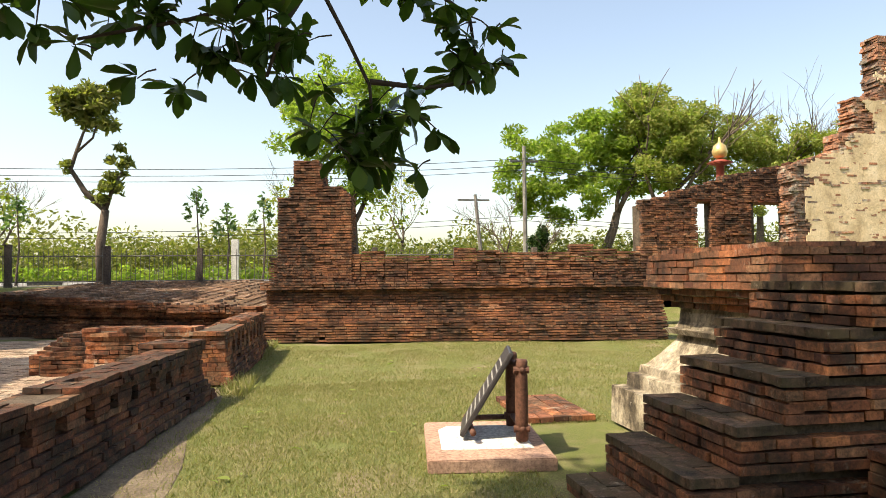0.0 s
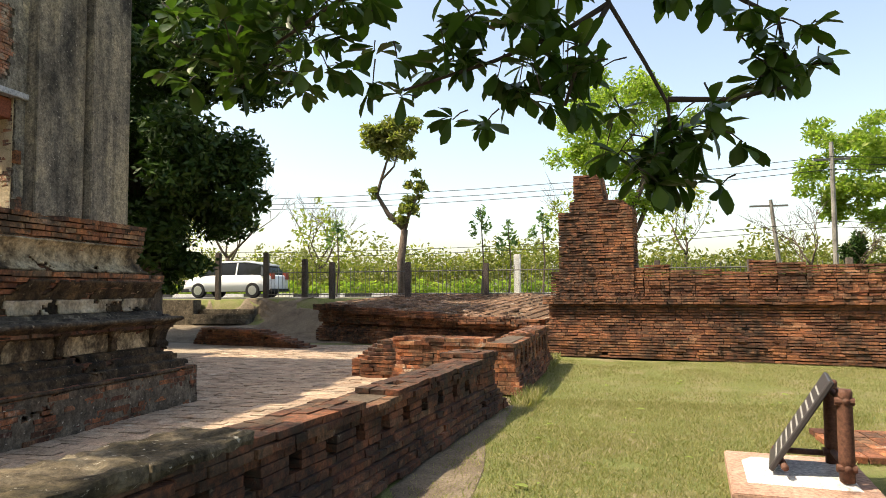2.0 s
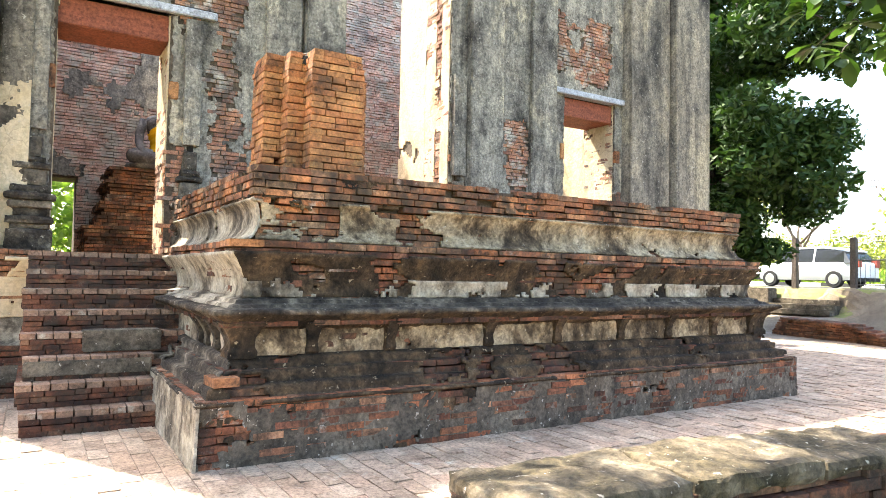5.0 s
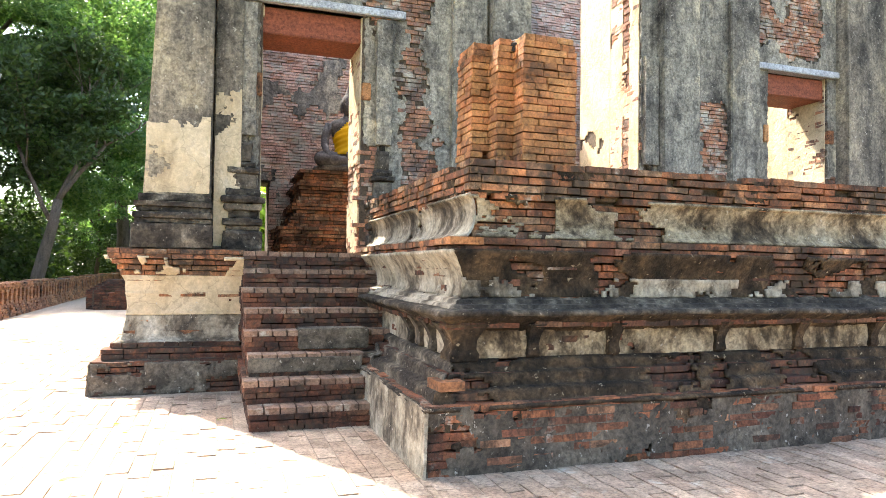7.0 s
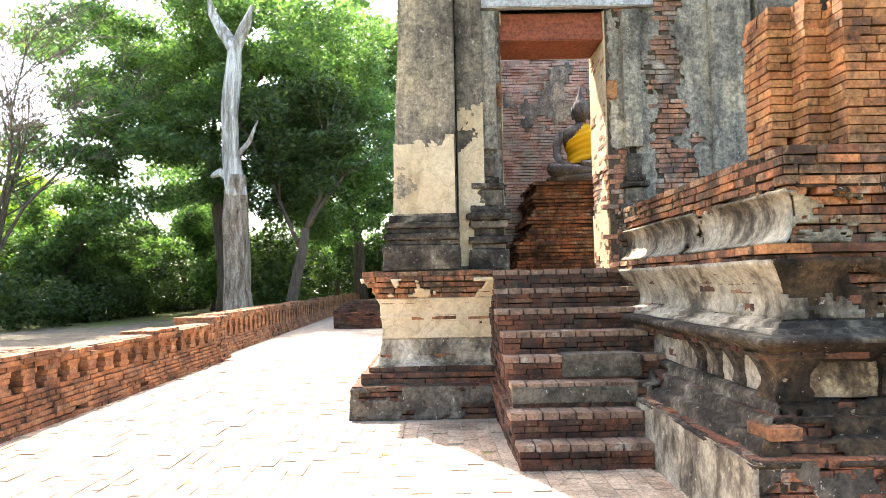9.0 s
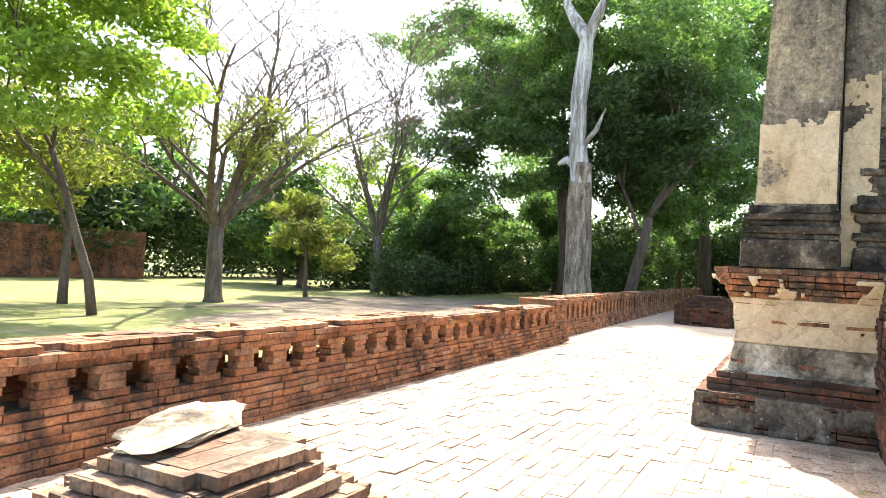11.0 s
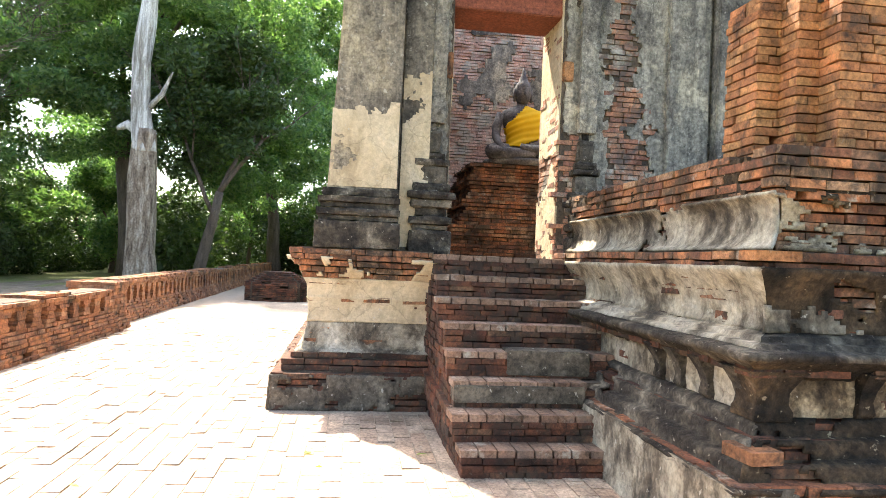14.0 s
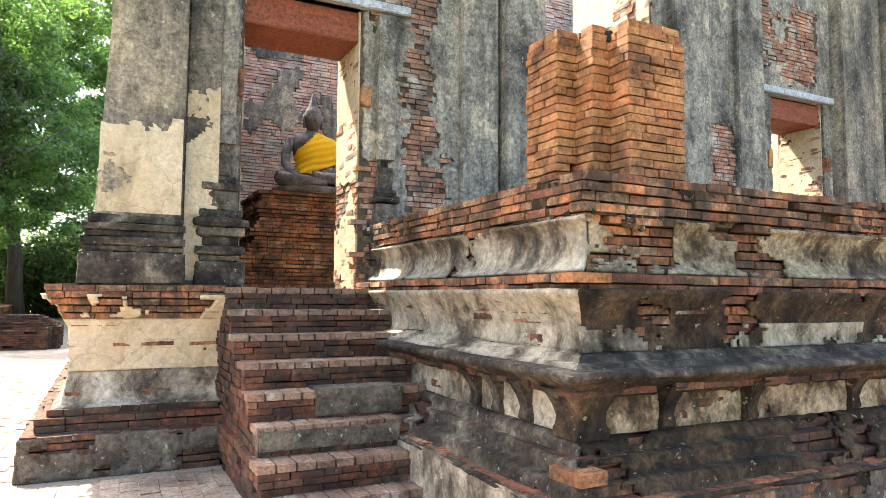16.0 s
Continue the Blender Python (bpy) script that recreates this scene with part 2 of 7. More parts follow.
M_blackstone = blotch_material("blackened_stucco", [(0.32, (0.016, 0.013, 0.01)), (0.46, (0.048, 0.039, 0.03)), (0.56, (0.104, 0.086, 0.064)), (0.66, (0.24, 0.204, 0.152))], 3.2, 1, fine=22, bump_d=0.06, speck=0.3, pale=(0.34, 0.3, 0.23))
# front crust and ochre plaster: stains, with dark tones deepened to paint in shadow
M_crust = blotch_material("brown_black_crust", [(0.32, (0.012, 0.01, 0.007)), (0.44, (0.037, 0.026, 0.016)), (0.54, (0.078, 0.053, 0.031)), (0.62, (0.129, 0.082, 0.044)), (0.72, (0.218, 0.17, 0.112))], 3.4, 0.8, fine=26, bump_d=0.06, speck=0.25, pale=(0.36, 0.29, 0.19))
M_dado = blotch_material("stained_ochre_plaster", [(0.36, (0.03, 0.022, 0.014)), (0.45, (0.111, 0.081, 0.049)), (0.52, (0.289, 0.225, 0.14)), (0.62, (0.425, 0.348, 0.234))], 2.4, 0.8, fine=26, crack=0.2, bump_d=0.03, speck=0.2)
M_ground = blotch_material("grass_and_earth", [(0.32, (0.264, 0.216, 0.132)), (0.42, (0.204, 0.192, 0.084)), (0.55, (0.144, 0.168, 0.048)), (0.75, (0.192, 0.186, 0.078))], 1.3, 1, fine=70, bump_d=0.03)
M_dirt = blotch_material("dry_earth", [(0.3, (0.11, 0.082, 0.056)), (0.5, (0.19, 0.15, 0.105)), (0.7, (0.27, 0.22, 0.155))], 1.6, 1, fine=40, bump_d=0.03)
M_asphalt = blotch_material("worn_asphalt", [(0.3, (0.06, 0.06, 0.06)), (0.7, (0.13, 0.13, 0.125))], 1.0, 1)
M_concrete = blotch_material("grey_concrete", [(0.3, (0.10, 0.09, 0.08)), (0.5, (0.22, 0.21, 0.19)), (0.7, (0.33, 0.31, 0.28))], 2.0, 0.5)
M_wood_red = blotch_material("red_stained_timber", [(0.3, (0.16, 0.045, 0.025)), (0.7, (0.30, 0.09, 0.045))], 3.0, 6, rough=0.7)
M_wood_grey = blotch_material("pale_painted_timber", [(0.3, (0.30, 0.31, 0.33)), (0.7, (0.52, 0.53, 0.55))], 3.0, 1)
M_post = blotch_material("brown_cast_post", [(0.3, (0.10, 0.045, 0.03)), (0.7, (0.19, 0.09, 0.06))], 3.0, 0.3, rough=0.6)
M_plaque = plain("dark_slate", (0.05, 0.045, 0.045), 0.4)
M_letter = plain("pale_letter", (0.36, 0.35, 0.33), 0.6)
M_white = blotch_material("whitewashed_concrete", [(0.3, (0.55, 0.53, 0.5)), (0.7, (0.78, 0.77, 0.74))], 3, 1)
M_slab = blotch_material("terracotta_slab", [(0.3, (0.34, 0.2, 0.14)), (0.7, (0.5, 0.33, 0.25))], 2, 1)
M_statue = blotch_material("dark_carved_stone", [(0.3, (0.05, 0.045, 0.045)), (0.5, (0.12, 0.11, 0.105)), (0.7, (0.30, 0.28, 0.25))], 3.0, 1)
M_robe = plain("saffron_cloth", (0.80, 0.46, 0.012), 0.7, 0, 0.08, 6)
M_bark = blotch_material("brown_bark", [(0.3, (0.06, 0.045, 0.035)), (0.7, (0.17, 0.13, 0.10))], 5, 0.2, fine=25, bump_d=0.03)
M_bark_grey = blotch_material("grey_brown_bark", [(0.3, (0.06, 0.048, 0.037)), (0.5, (0.13, 0.105, 0.08)), (0.7, (0.22, 0.185, 0.145))], 5, 0.2, fine=25, bump_d=0.03)
# bleached wood, whitened further to stand in for sunlight on the dead top
M_deadwood = blotch_material("sunlit_bleached_deadwood", [(0.3, (0.14, 0.115, 0.095)), (0.45, (0.30, 0.27, 0.235)), (0.58, (0.62, 0.59, 0.55)), (0.7, (0.74, 0.71, 0.67))], 5, 0.12, fine=25, bump_d=0.06)
M_deadbark = blotch_material("cracked_grey_bark", [(0.34, (0.088, 0.062, 0.045)), (0.47, (0.25, 0.188, 0.138)), (0.58, (0.4, 0.325, 0.25)), (0.7, (0.525, 0.45, 0.375))], 5, 0.25, fine=14, bump_d=0.09)
M_twig = plain("dark_twig", (0.045, 0.035, 0.028), 0.8)
M_leaf_near = leaf_material("broad_dark_leaf", [(0.025, 0.055, 0.010), (0.05, 0.09, 0.018), (0.035, 0.075, 0.014), (0.07, 0.12, 0.02)], 0.4, 0.3)
# dark leaf, deepened so the corner tree's shaded side is in its colour
M_leaf_dark = leaf_material("dense_dark_leaf", [(0.015, 0.039, 0.009), (0.03, 0.063, 0.013), (0.045, 0.087, 0.018)], 0.55, 0.12)
M_leaf_mid = leaf_material("green_leaf", [(0.05, 0.10, 0.045), (0.085, 0.145, 0.06), (0.125, 0.19, 0.08), (0.18, 0.24, 0.105)], 0.3, 0.5)
M_leaf_light = leaf_material("fresh_green_leaf", [(0.13, 0.20, 0.045), (0.20, 0.27, 0.06), (0.28, 0.32, 0.08), (0.16, 0.23, 0.05)], 0.45, 0.6)
M_leaf_olive = leaf_material("olive_tuft_leaf", [(0.10, 0.12, 0.035), (0.16, 0.17, 0.05), (0.22, 0.21, 0.07), (0.13, 0.16, 0.045)], 0.5, 0.45)
M_leaf_yellow = leaf_material("yellowing_leaf", [(0.24, 0.24, 0.07), (0.20, 0.26, 0.065), (0.31, 0.28, 0.10)], 0.6, 0.45)
# leaf colours darkened so that the shade under the trees is painted in
M_leaf_shade = leaf_material("shade_toned_leaf", [(0.025, 0.045, 0.015), (0.045, 0.07, 0.025), (0.07, 0.10, 0.035)], 0.4, 0.35)
M_grass = leaf_material("grass_blade", [(0.175, 0.181, 0.065), (0.231, 0.219, 0.094), (0.3, 0.25, 0.131), (0.15, 0.175, 0.053), (0.338, 0.281, 0.163)], 0.7, 0.3)
M_metal = plain("weathered_iron", (0.13, 0.125, 0.115), 0.55, 0.3)
M_postwood = blotch_material("weathered_dark_post", [(0.3, (0.05, 0.04, 0.035)), (0.7, (0.15, 0.12, 0.10))], 3, 0.3)
M_car = plain("white_car_paint", (0.75, 0.76, 0.77), 0.25, 0, 0.02)
M_glass = plain("dark_car_glass", (0.02, 0.022, 0.025), 0.08)
M_tyre = plain("black_rubber", (0.02, 0.02, 0.02), 0.8)
M_rim = plain("silver_rim", (0.5, 0.5, 0.5), 0.35, 0.8)
M_red = plain("red_lacquer", (0.28, 0.06, 0.04), 0.5)
M_gold = plain("gilt_finial", (0.7, 0.5, 0.2), 0.35, 0.6)
M_kerb_black = plain("black_kerb_paint", (0.04, 0.04, 0.04), 0.7)
M_wire = plain("cable_black", (0.03, 0.03, 0.03), 0.6)


# ---------- building helpers ----------
def raw(name, verts, faces, mat, parent=None, label="", smooth=False):
    me = bpy.data.meshes.new(name)
    me.from_pydata([tuple(map(float, v)) for v in verts], [], [tuple(map(int, f)) for f in faces])
    me.materials.append(mat)
    if smooth:
        me.polygons.foreach_set("use_smooth", [True] * len(me.polygons))
    me.update()
    ob = new(name, me)
    if parent:
        attach(ob, parent)
    if label:
        ob["label"] = label
    if name == "core":
        ob["kind"] = "stuff"
    return ob


def attach(ob, parent):
    """Parents ob, whose mesh is in world metres, and keeps it in place."""
    m = ob.matrix_basis.copy()
    p, chain = parent, Matrix()
    while p:
        chain = p.matrix_basis @ chain
        p = p.parent
    ob.parent = parent
    ob.matrix_basis = chain.inverted() @ m
    return ob


def part(name, bm, mat, parent=None, label="", smooth=False):
    me = bpy.data.meshes.new(name)
    bm.to_mesh(me)
    bm.free()
    me.materials.append(mat)
    if smooth:
        me.polygons.foreach_set("use_smooth", [True] * len(me.polygons))
    ob = new(name, me)
    if parent:
        attach(ob, parent)
    if label:
        ob["label"] = label
    return ob


def thing(name, label, category, loc=(0, 0, 0), group="", kind=""):
    e = new(name)
    e.location = loc
    e.empty_display_size = 0.1
    return tagged(e, label, category, group, kind)


CUBE_F = np.array([(0, 3, 2, 1), (4, 5, 6, 7), (0, 1, 5, 4), (1, 2, 6, 5), (2, 3, 7, 6), (3, 0, 4, 7)])
CUBE_V = np.array([(-1, -1, -1), (1, -1, -1), (1, 1, -1), (-1, 1, -1), (-1, -1, 1), (1, -1, 1), (1, 1, 1), (-1, 1, 1)], float)
rng = np.random.default_rng(5)


def unit_brick():
    """A brick with worn, chamfered upper edges, 2 x 2 x 2 before scaling."""
    bm = bmesh.new()
    bmesh.ops.create_cube(bm, size=2)
    bmesh.ops.bevel(bm, geom=[e for e in bm.edges if abs(e.verts[0].co.z - e.verts[1].co.z) > 1], offset=0.06, segments=1, affect="EDGES")
    me = bpy.data.meshes.new("brick")
    bm.to_mesh(me)
    bm.free()
    return me


class Pile:
    """Bricks laid one by one: centre, half sizes, turn."""

    def __init__(self):
        self.rows = []

    def add(self, c, h, a=0.0, tilt=0.0):
        self.rows.append((*c, *h, a, tilt))

    def course(self, p0, p1, z, h=0.055, depth=0.13, proud=0.006, miss=0.0, length=0.27, inward=1, wob=0.0, ends=0.0):
        """A course from p0 to p1, its outer face on that line; inward=1: the wall lies to the left of the way."""
        p0, p1 = np.array(p0, float), np.array(p1, float)
        d = np.linalg.norm(p1 - p0)
        if d < 0.05:
            return
        u = (p1 - p0) / d
        nrm = np.array((-u[1], u[0])) * inward
        a, s = math.atan2(u[1], u[0]), -rng.random() * length * 0.6
        while s < d:
            w = length * (0.55 if rng.random() < 0.28 else 1.0) * rng.uniform(0.88, 1.1)
            s0, s1 = max(s, 0), min(s + w, d)
            if s1 - s0 > 0.04 and rng.random() >= miss:
                o = rng.normal(0, proud) + wob * rng.random()
                c = p0 + u * (s0 + s1) / 2 + nrm * (depth / 2 + o)
                self.add((c[0], c[1], z + h / 2 + rng.normal(0, 0.0025)), ((s1 - s0) / 2 - 0.0035, depth / 2, h / 2 - 0.001), a + rng.normal(0, 0.012), rng.normal(0, 0.008))
            s += w

    def build(self, parent, mat, single=0, near=(0, 0, 1), name="brick", rest="brickwork"):
        """The nearest to a spot of the plan become single pieces; the others are one joined part."""
        if not self.rows:
            return
        r = np.array(self.rows)
        if single:
            order = np.argsort(((r[:, :3] - np.array(near)) ** 2).sum(1))
            pick, r = r[order[:single]], r[order[single:]]
            if not name in UNIT:
                UNIT[name] = unit_brick()
            key = (name, mat.name)
            if not key in UNIT:
                UNIT[key] = UNIT[name].copy()
                UNIT[key].materials.append(mat)
            for x, y, z, hx, hy, hz, a, t in pick:
                o = new(name, UNIT[key])
                o.matrix_basis = pose(x, y, z, math.degrees(t), 0, math.degrees(a)) @ Matrix.Diagonal((hx, hy, hz, 1))
                attach(o, parent)
        if not len(r):
            return
        v = CUBE_V[None] * r[:, None, 3:6]
        v = v + rng.normal(0, 0.003, v.shape)
        ca, sa = np.cos(r[:, 6])[:, None], np.sin(r[:, 6])[:, None]
        x, y = v[..., 0] * ca - v[..., 1] * sa, v[..., 0] * sa + v[..., 1] * ca
        z = v[..., 2] + r[:, 7][:, None] * v[..., 1]
        v = np.stack([x, y, z], -1) + r[:, None, :3]
        f = (CUBE_F[None] + 8 * np.arange(len(r))[:, None, None]).reshape(-1, 4)
        o = raw(rest, v.reshape(-1, 3), f, mat, parent)
        o["kind"] = "stuff"
        return o


UNIT = {}


def box_data(x0, x1, y0, y1, z0, z1):
    c, h = np.array(((x0 + x1) / 2, (y0 + y1) / 2, (z0 + z1) / 2)), np.array(((x1 - x0) / 2, (y1 - y0) / 2, (z1 - z0) / 2))
    return CUBE_V * h + c, CUBE_F


def block(name, x0, x1, y0, y1, z0, z1, mat, parent=None, label="", bevel=0.0):
    bm = bmesh.new()
    bmesh.ops.create_cube(bm, size=1)
    for v in bm.verts:
        v.co = Vector(((x0 + x1) / 2 + v.co.x * (x1 - x0), (y0 + y1) / 2 + v.co.y * (y1 - y0), (z0 + z1) / 2 + v.co.z * (z1 - z0)))
    if bevel:
        bmesh.ops.bevel(bm, geom=bm.edges[:], offset=bevel, segments=2, affect="EDGES")
    return part(name, bm, mat, parent, label)


def rough_block(name, x0, x1, y0, y1, z0, z1, mat, parent=None, label="", cell=0.055, amp=0.022, seed=0.0):
    """A worn block: a box cut into cells, its skin pushed in and out by noise."""
    n = [max(1, round(d / cell)) for d in (x1 - x0, y1 - y0, z1 - z0)]
    lo, hi = (x0, y0, z0), (x1, y1, z1)
    verts, faces, idx = [], [], {}
    mid = Vector(((x0 + x1) / 2, (y0 + y1) / 2, (z0 + z1) / 2))
    half = Vector(((x1 - x0) / 2, (y1 - y0) / 2, (z1 - z0) / 2))

    def vert(g):
        if g not in idx:
            p = Vector([lo[a] + (hi[a] - lo[a]) * g[a] / n[a] for a in range(3)])
            d = Vector([(-1 if g[a] == 0 else 1 if g[a] == n[a] else 0) for a in range(3)])
            k = sum(1 for a in d if a)
            w = amp * (noise.noise(p * 5.0 + Vector((seed, 0, 0))) + 0.6 * noise.noise(p * 14.0)) - (amp * 0.7 if k > 1 else 0)
            idx[g] = len(verts)
            verts.append(p + d.normalized() * w)
        return idx[g]

    for ax in range(3):
        b, c = (ax + 1) % 3, (ax + 2) % 3
        for end in (0, n[ax]):
            for i in range(n[b]):
                for j in range(n[c]):
                    q = []
                    for di, dj in ((0, 0), (1, 0), (1, 1), (0, 1)):
                        g = [0, 0, 0]
                        g[ax], g[b], g[c] = end, i + di, j + dj
                        q.append(vert(tuple(g)))
                    faces.append(q if end else q[::-1])
    return raw(name, verts, faces, mat, parent, label)


def beam(name, p0, p1, w, h, z0, mat, parent=None, label="", bevel=0.0):
    """A wall-like block along p0-p1, centred on it, w thick, from z0 up h."""
    p0, p1 = Vector(p0), Vector(p1)
    d = p1 - p0
    bm = bmesh.new()
    bmesh.ops.create_cube(bm, size=1)
    m = Matrix.Translation((*(p0 + d / 2), z0 + h / 2)) @ Matrix.Rotation(math.atan2(d.y, d.x), 4, "Z") @ Matrix.Diagonal((d.length, w, h, 1))
    bmesh.ops.transform(bm, matrix=m, verts=bm.verts)
    if bevel:
        bmesh.ops.bevel(bm, geom=bm.edges[:], offset=bevel, segments=2, affect="EDGES")
    return part(name, bm, mat, parent, label)


def sheet(name, parent, mat, o, u, v, nrm, w, h, keep, cell=0.07, thick=0.02, seed=0.0, wav=0.006, label=""):
    """Plaster left on a wall: a thin crust over the cells that keep(a, b) keeps, with ragged rims."""
    o, u, v, nrm = Vector(o), Vector(u), Vector(v), Vector(nrm)
    nu, nv = max(1, round(w / cell)), max(1, round(h / cell))
    du, dv = w / nu, h / nv
    on = [[keep((i + 0.5) * du, (j + 0.5) * dv) for j in range(nv)] for i in range(nu)]
    verts, faces, idx = [], [], {}

    def vert(i, j, back):
        k = (i, j, back)
        if k not in idx:
            rr = random.Random(i * 7919 + j * 104729 + int(seed * 100))
            edge = 0 if i in (0, nu) or j in (0, nv) else 0.36
            p = o + u * ((i + rr.uniform(-edge, edge)) * du) + v * ((j + rr.uniform(-edge, edge)) * dv)
            q = noise.noise(p * 2.1) * wav * 2 + rr.uniform(-wav, wav) * 0.4
            p = p + nrm * (q if not back else -thick)
            idx[k] = len(verts)
            verts.append(p)
        return idx[k]

    for i in range(nu):
        for j in range(nv):
            if not on[i][j]:
                continue
            faces.append((vert(i, j, 0), vert(i + 1, j, 0), vert(i + 1, j + 1, 0), vert(i, j + 1, 0)))
            for di, dj, a, b in ((-1, 0, (i, j), (i, j + 1)), (1, 0, (i + 1, j + 1), (i + 1, j)), (0, -1, (i + 1, j), (i, j)), (0, 1, (i, j + 1), (i + 1, j + 1))):
                ni, nj = i + di, j + dj
                if not (0 <= ni < nu and 0 <= nj < nv) or not on[ni][nj]:
                    faces.append((vert(*a, 0), vert(*b, 0), vert(*b, 1), vert(*a, 1)))
    if not faces:
        return None
    ob = raw(name, verts, faces, mat, parent, label)
    ob["kind"] = "stuff"
    bm = bmesh.new()
    bm.from_mesh(ob.data)
    bmesh.ops.recalc_face_normals(bm, faces=bm.faces)
    bm.to_mesh(ob.data)
    bm.free()
    return ob


def fbm(x, y, z=0.0, s=1.0):
    return noise.fractal(Vector((x * s, y * s, z)), 0.9, 2.1, 5)


def tube(points, radii, n=8, cap=True):
    """Vertices and faces of a tapered tube through points."""
    pts = [Vector(p) for p in points]
    verts, faces = [], []
    for i, p in enumerate(pts):
        d = (pts[min(i + 1, len(pts) - 1)] - pts[max(i - 1, 0)]).normalized()
        a = d.orthogonal().normalized() if i == 0 else (a - d * a.dot(d)).normalized()
        b = d.cross(a)
        for k in range(n):
            t = 2 * math.pi * k / n
            verts.append(p + (a * math.cos(t) + b * math.sin(t)) * radii[i])
    for i in range(len(pts) - 1):
        for k in range(n):
            faces.append((i * n + k, i * n + (k + 1) % n, (i + 1) * n + (k + 1) % n, (i + 1) * n + k))
    if cap:
        faces += [tuple(range(n - 1, -1, -1)), tuple(range((len(pts) - 1) * n, len(pts) * n))]
    return verts, faces


def joined(lists):
    verts, faces = [], []
    for v, f in lists:
        k = len(verts)
        verts += list(v)
        faces += [tuple(i + k for i in q) for q in f]
    return verts, faces


def lathe(profile, c, n=20):
    """A turned body: profile of (radius, height) about the vertical through c."""
    verts = [(c[0] + r * math.cos(2 * math.pi * k / n), c[1] + r * math.sin(2 * math.pi * k / n), c[2] + z) for r, z in profile for k in range(n)]
    faces = [(i * n + k, i * n + (k + 1) % n, (i + 1) * n + (k + 1) % n, (i + 1) * n + k) for i in range(len(profile) - 1) for k in range(n)]
    faces += [tuple(range(n - 1, -1, -1)), tuple(range((len(profile) - 1) * n, len(profile) * n))]
    return verts, faces


def leaf_cloud(centres, radii, count, size, seed, flat=0.8):
    """Many small bent leaves through a set of soft balls, thicker towards their rims."""
    g = np.random.default_rng(seed)
    c, r = np.array(centres, float), np.array(radii, float)
    w = r.prod(1) ** (2 / 3)
    k = g.choice(len(c), count, p=w / w.sum())
    d = g.normal(size=(count, 3))
    d /= np.linalg.norm(d, axis=1)[:, None]
    p = c[k] + d * r[k] * (g.random(count) ** 0.45)[:, None] * g.uniform(0.85, 1.12, (count, 1))
    a = g.normal(size=(count, 3)) * (1, 1, flat)
    a /= np.linalg.norm(a, axis=1)[:, None]
    b = np.cross(a, g.normal(size=(count, 3)))
    b /= np.linalg.norm(b, axis=1)[:, None]
    n = np.cross(a, b)
    s = size * g.uniform(0.6, 1.35, (count, 1))
    v = np.stack([p - a * s, p + b * s * 0.42 + n * s * 0.15, p + a * s, p - b * s * 0.42 + n * s * 0.15], 1).reshape(-1, 3)
    i = 4 * np.arange(count)[:, None]
    f = np.concatenate([i + (0, 1, 2), i + (0, 2, 3)])
    return v, f


def fast_mesh(name, v, f, mat, parent=None, label=""):
    me = bpy.data.meshes.new(name)
    me.vertices.add(len(v))
    me.vertices.foreach_set("co", np.asarray(v, np.float32).ravel())
    nl = f.size
    me.loops.add(nl)
    me.loops.foreach_set("vertex_index", f.ravel().astype(np.int32))
    me.polygons.add(len(f))
    me.polygons.foreach_set("loop_start", np.arange(0, nl, f.shape[1], dtype=np.int32))
    me.update(calc_edges=True)
    me.materials.append(mat)
    ob = new(name, me)
    if parent:
        attach(ob, parent)
    if label:
        ob["label"] = label
    return ob


def limbs(base, height, r0, seed, spread=0.5, forks=3, depth=3, lean=(0, 0), trunk=0.4, bend=0.15):
    """A trunk that forks into tapering limbs; returns tubes and the tips."""
    rr = random.Random(seed)
    out, tips = [], []

    def grow(p, d, ln, r, k):
        r = max(r, 0.012)
        pts, rad = [Vector(p)], [r]
        q, dd = Vector(p), Vector(d)
        for i in range(4):
            dd = (dd + Vector((rr.uniform(-bend, bend), rr.uniform(-bend, bend), rr.uniform(-0.05, 0.12)))).normalized()
            q = q + dd * ln / 4
            pts.append(q.copy())
            rad.append(r * (1 - 0.42 * (i + 1) / 4))
        out.append(tube(pts, rad, 9 if k == depth else 6 if k > 0 else 4))
        if k == 0:
            tips.append(q)
            return
        for j in range(forks + (rr.random() < 0.4)):
            t = rr.uniform(0, 2 * math.pi)
            side = Vector((math.cos(t), math.sin(t), rr.uniform(-0.1, 0.5)))
            nd = (dd * (1 - spread * 0.6) + side * spread).normalized()
            s = q if j < 2 else pts[3]
            grow(s, nd, ln * rr.uniform(0.62, 0.9), rad[-1] * rr.uniform(0.6, 0.8), k - 1)
            tips.append(s)

    grow(base, Vector((lean[0], lean[1], 1)).normalized(), height * trunk, r0, depth)
    return out, tips


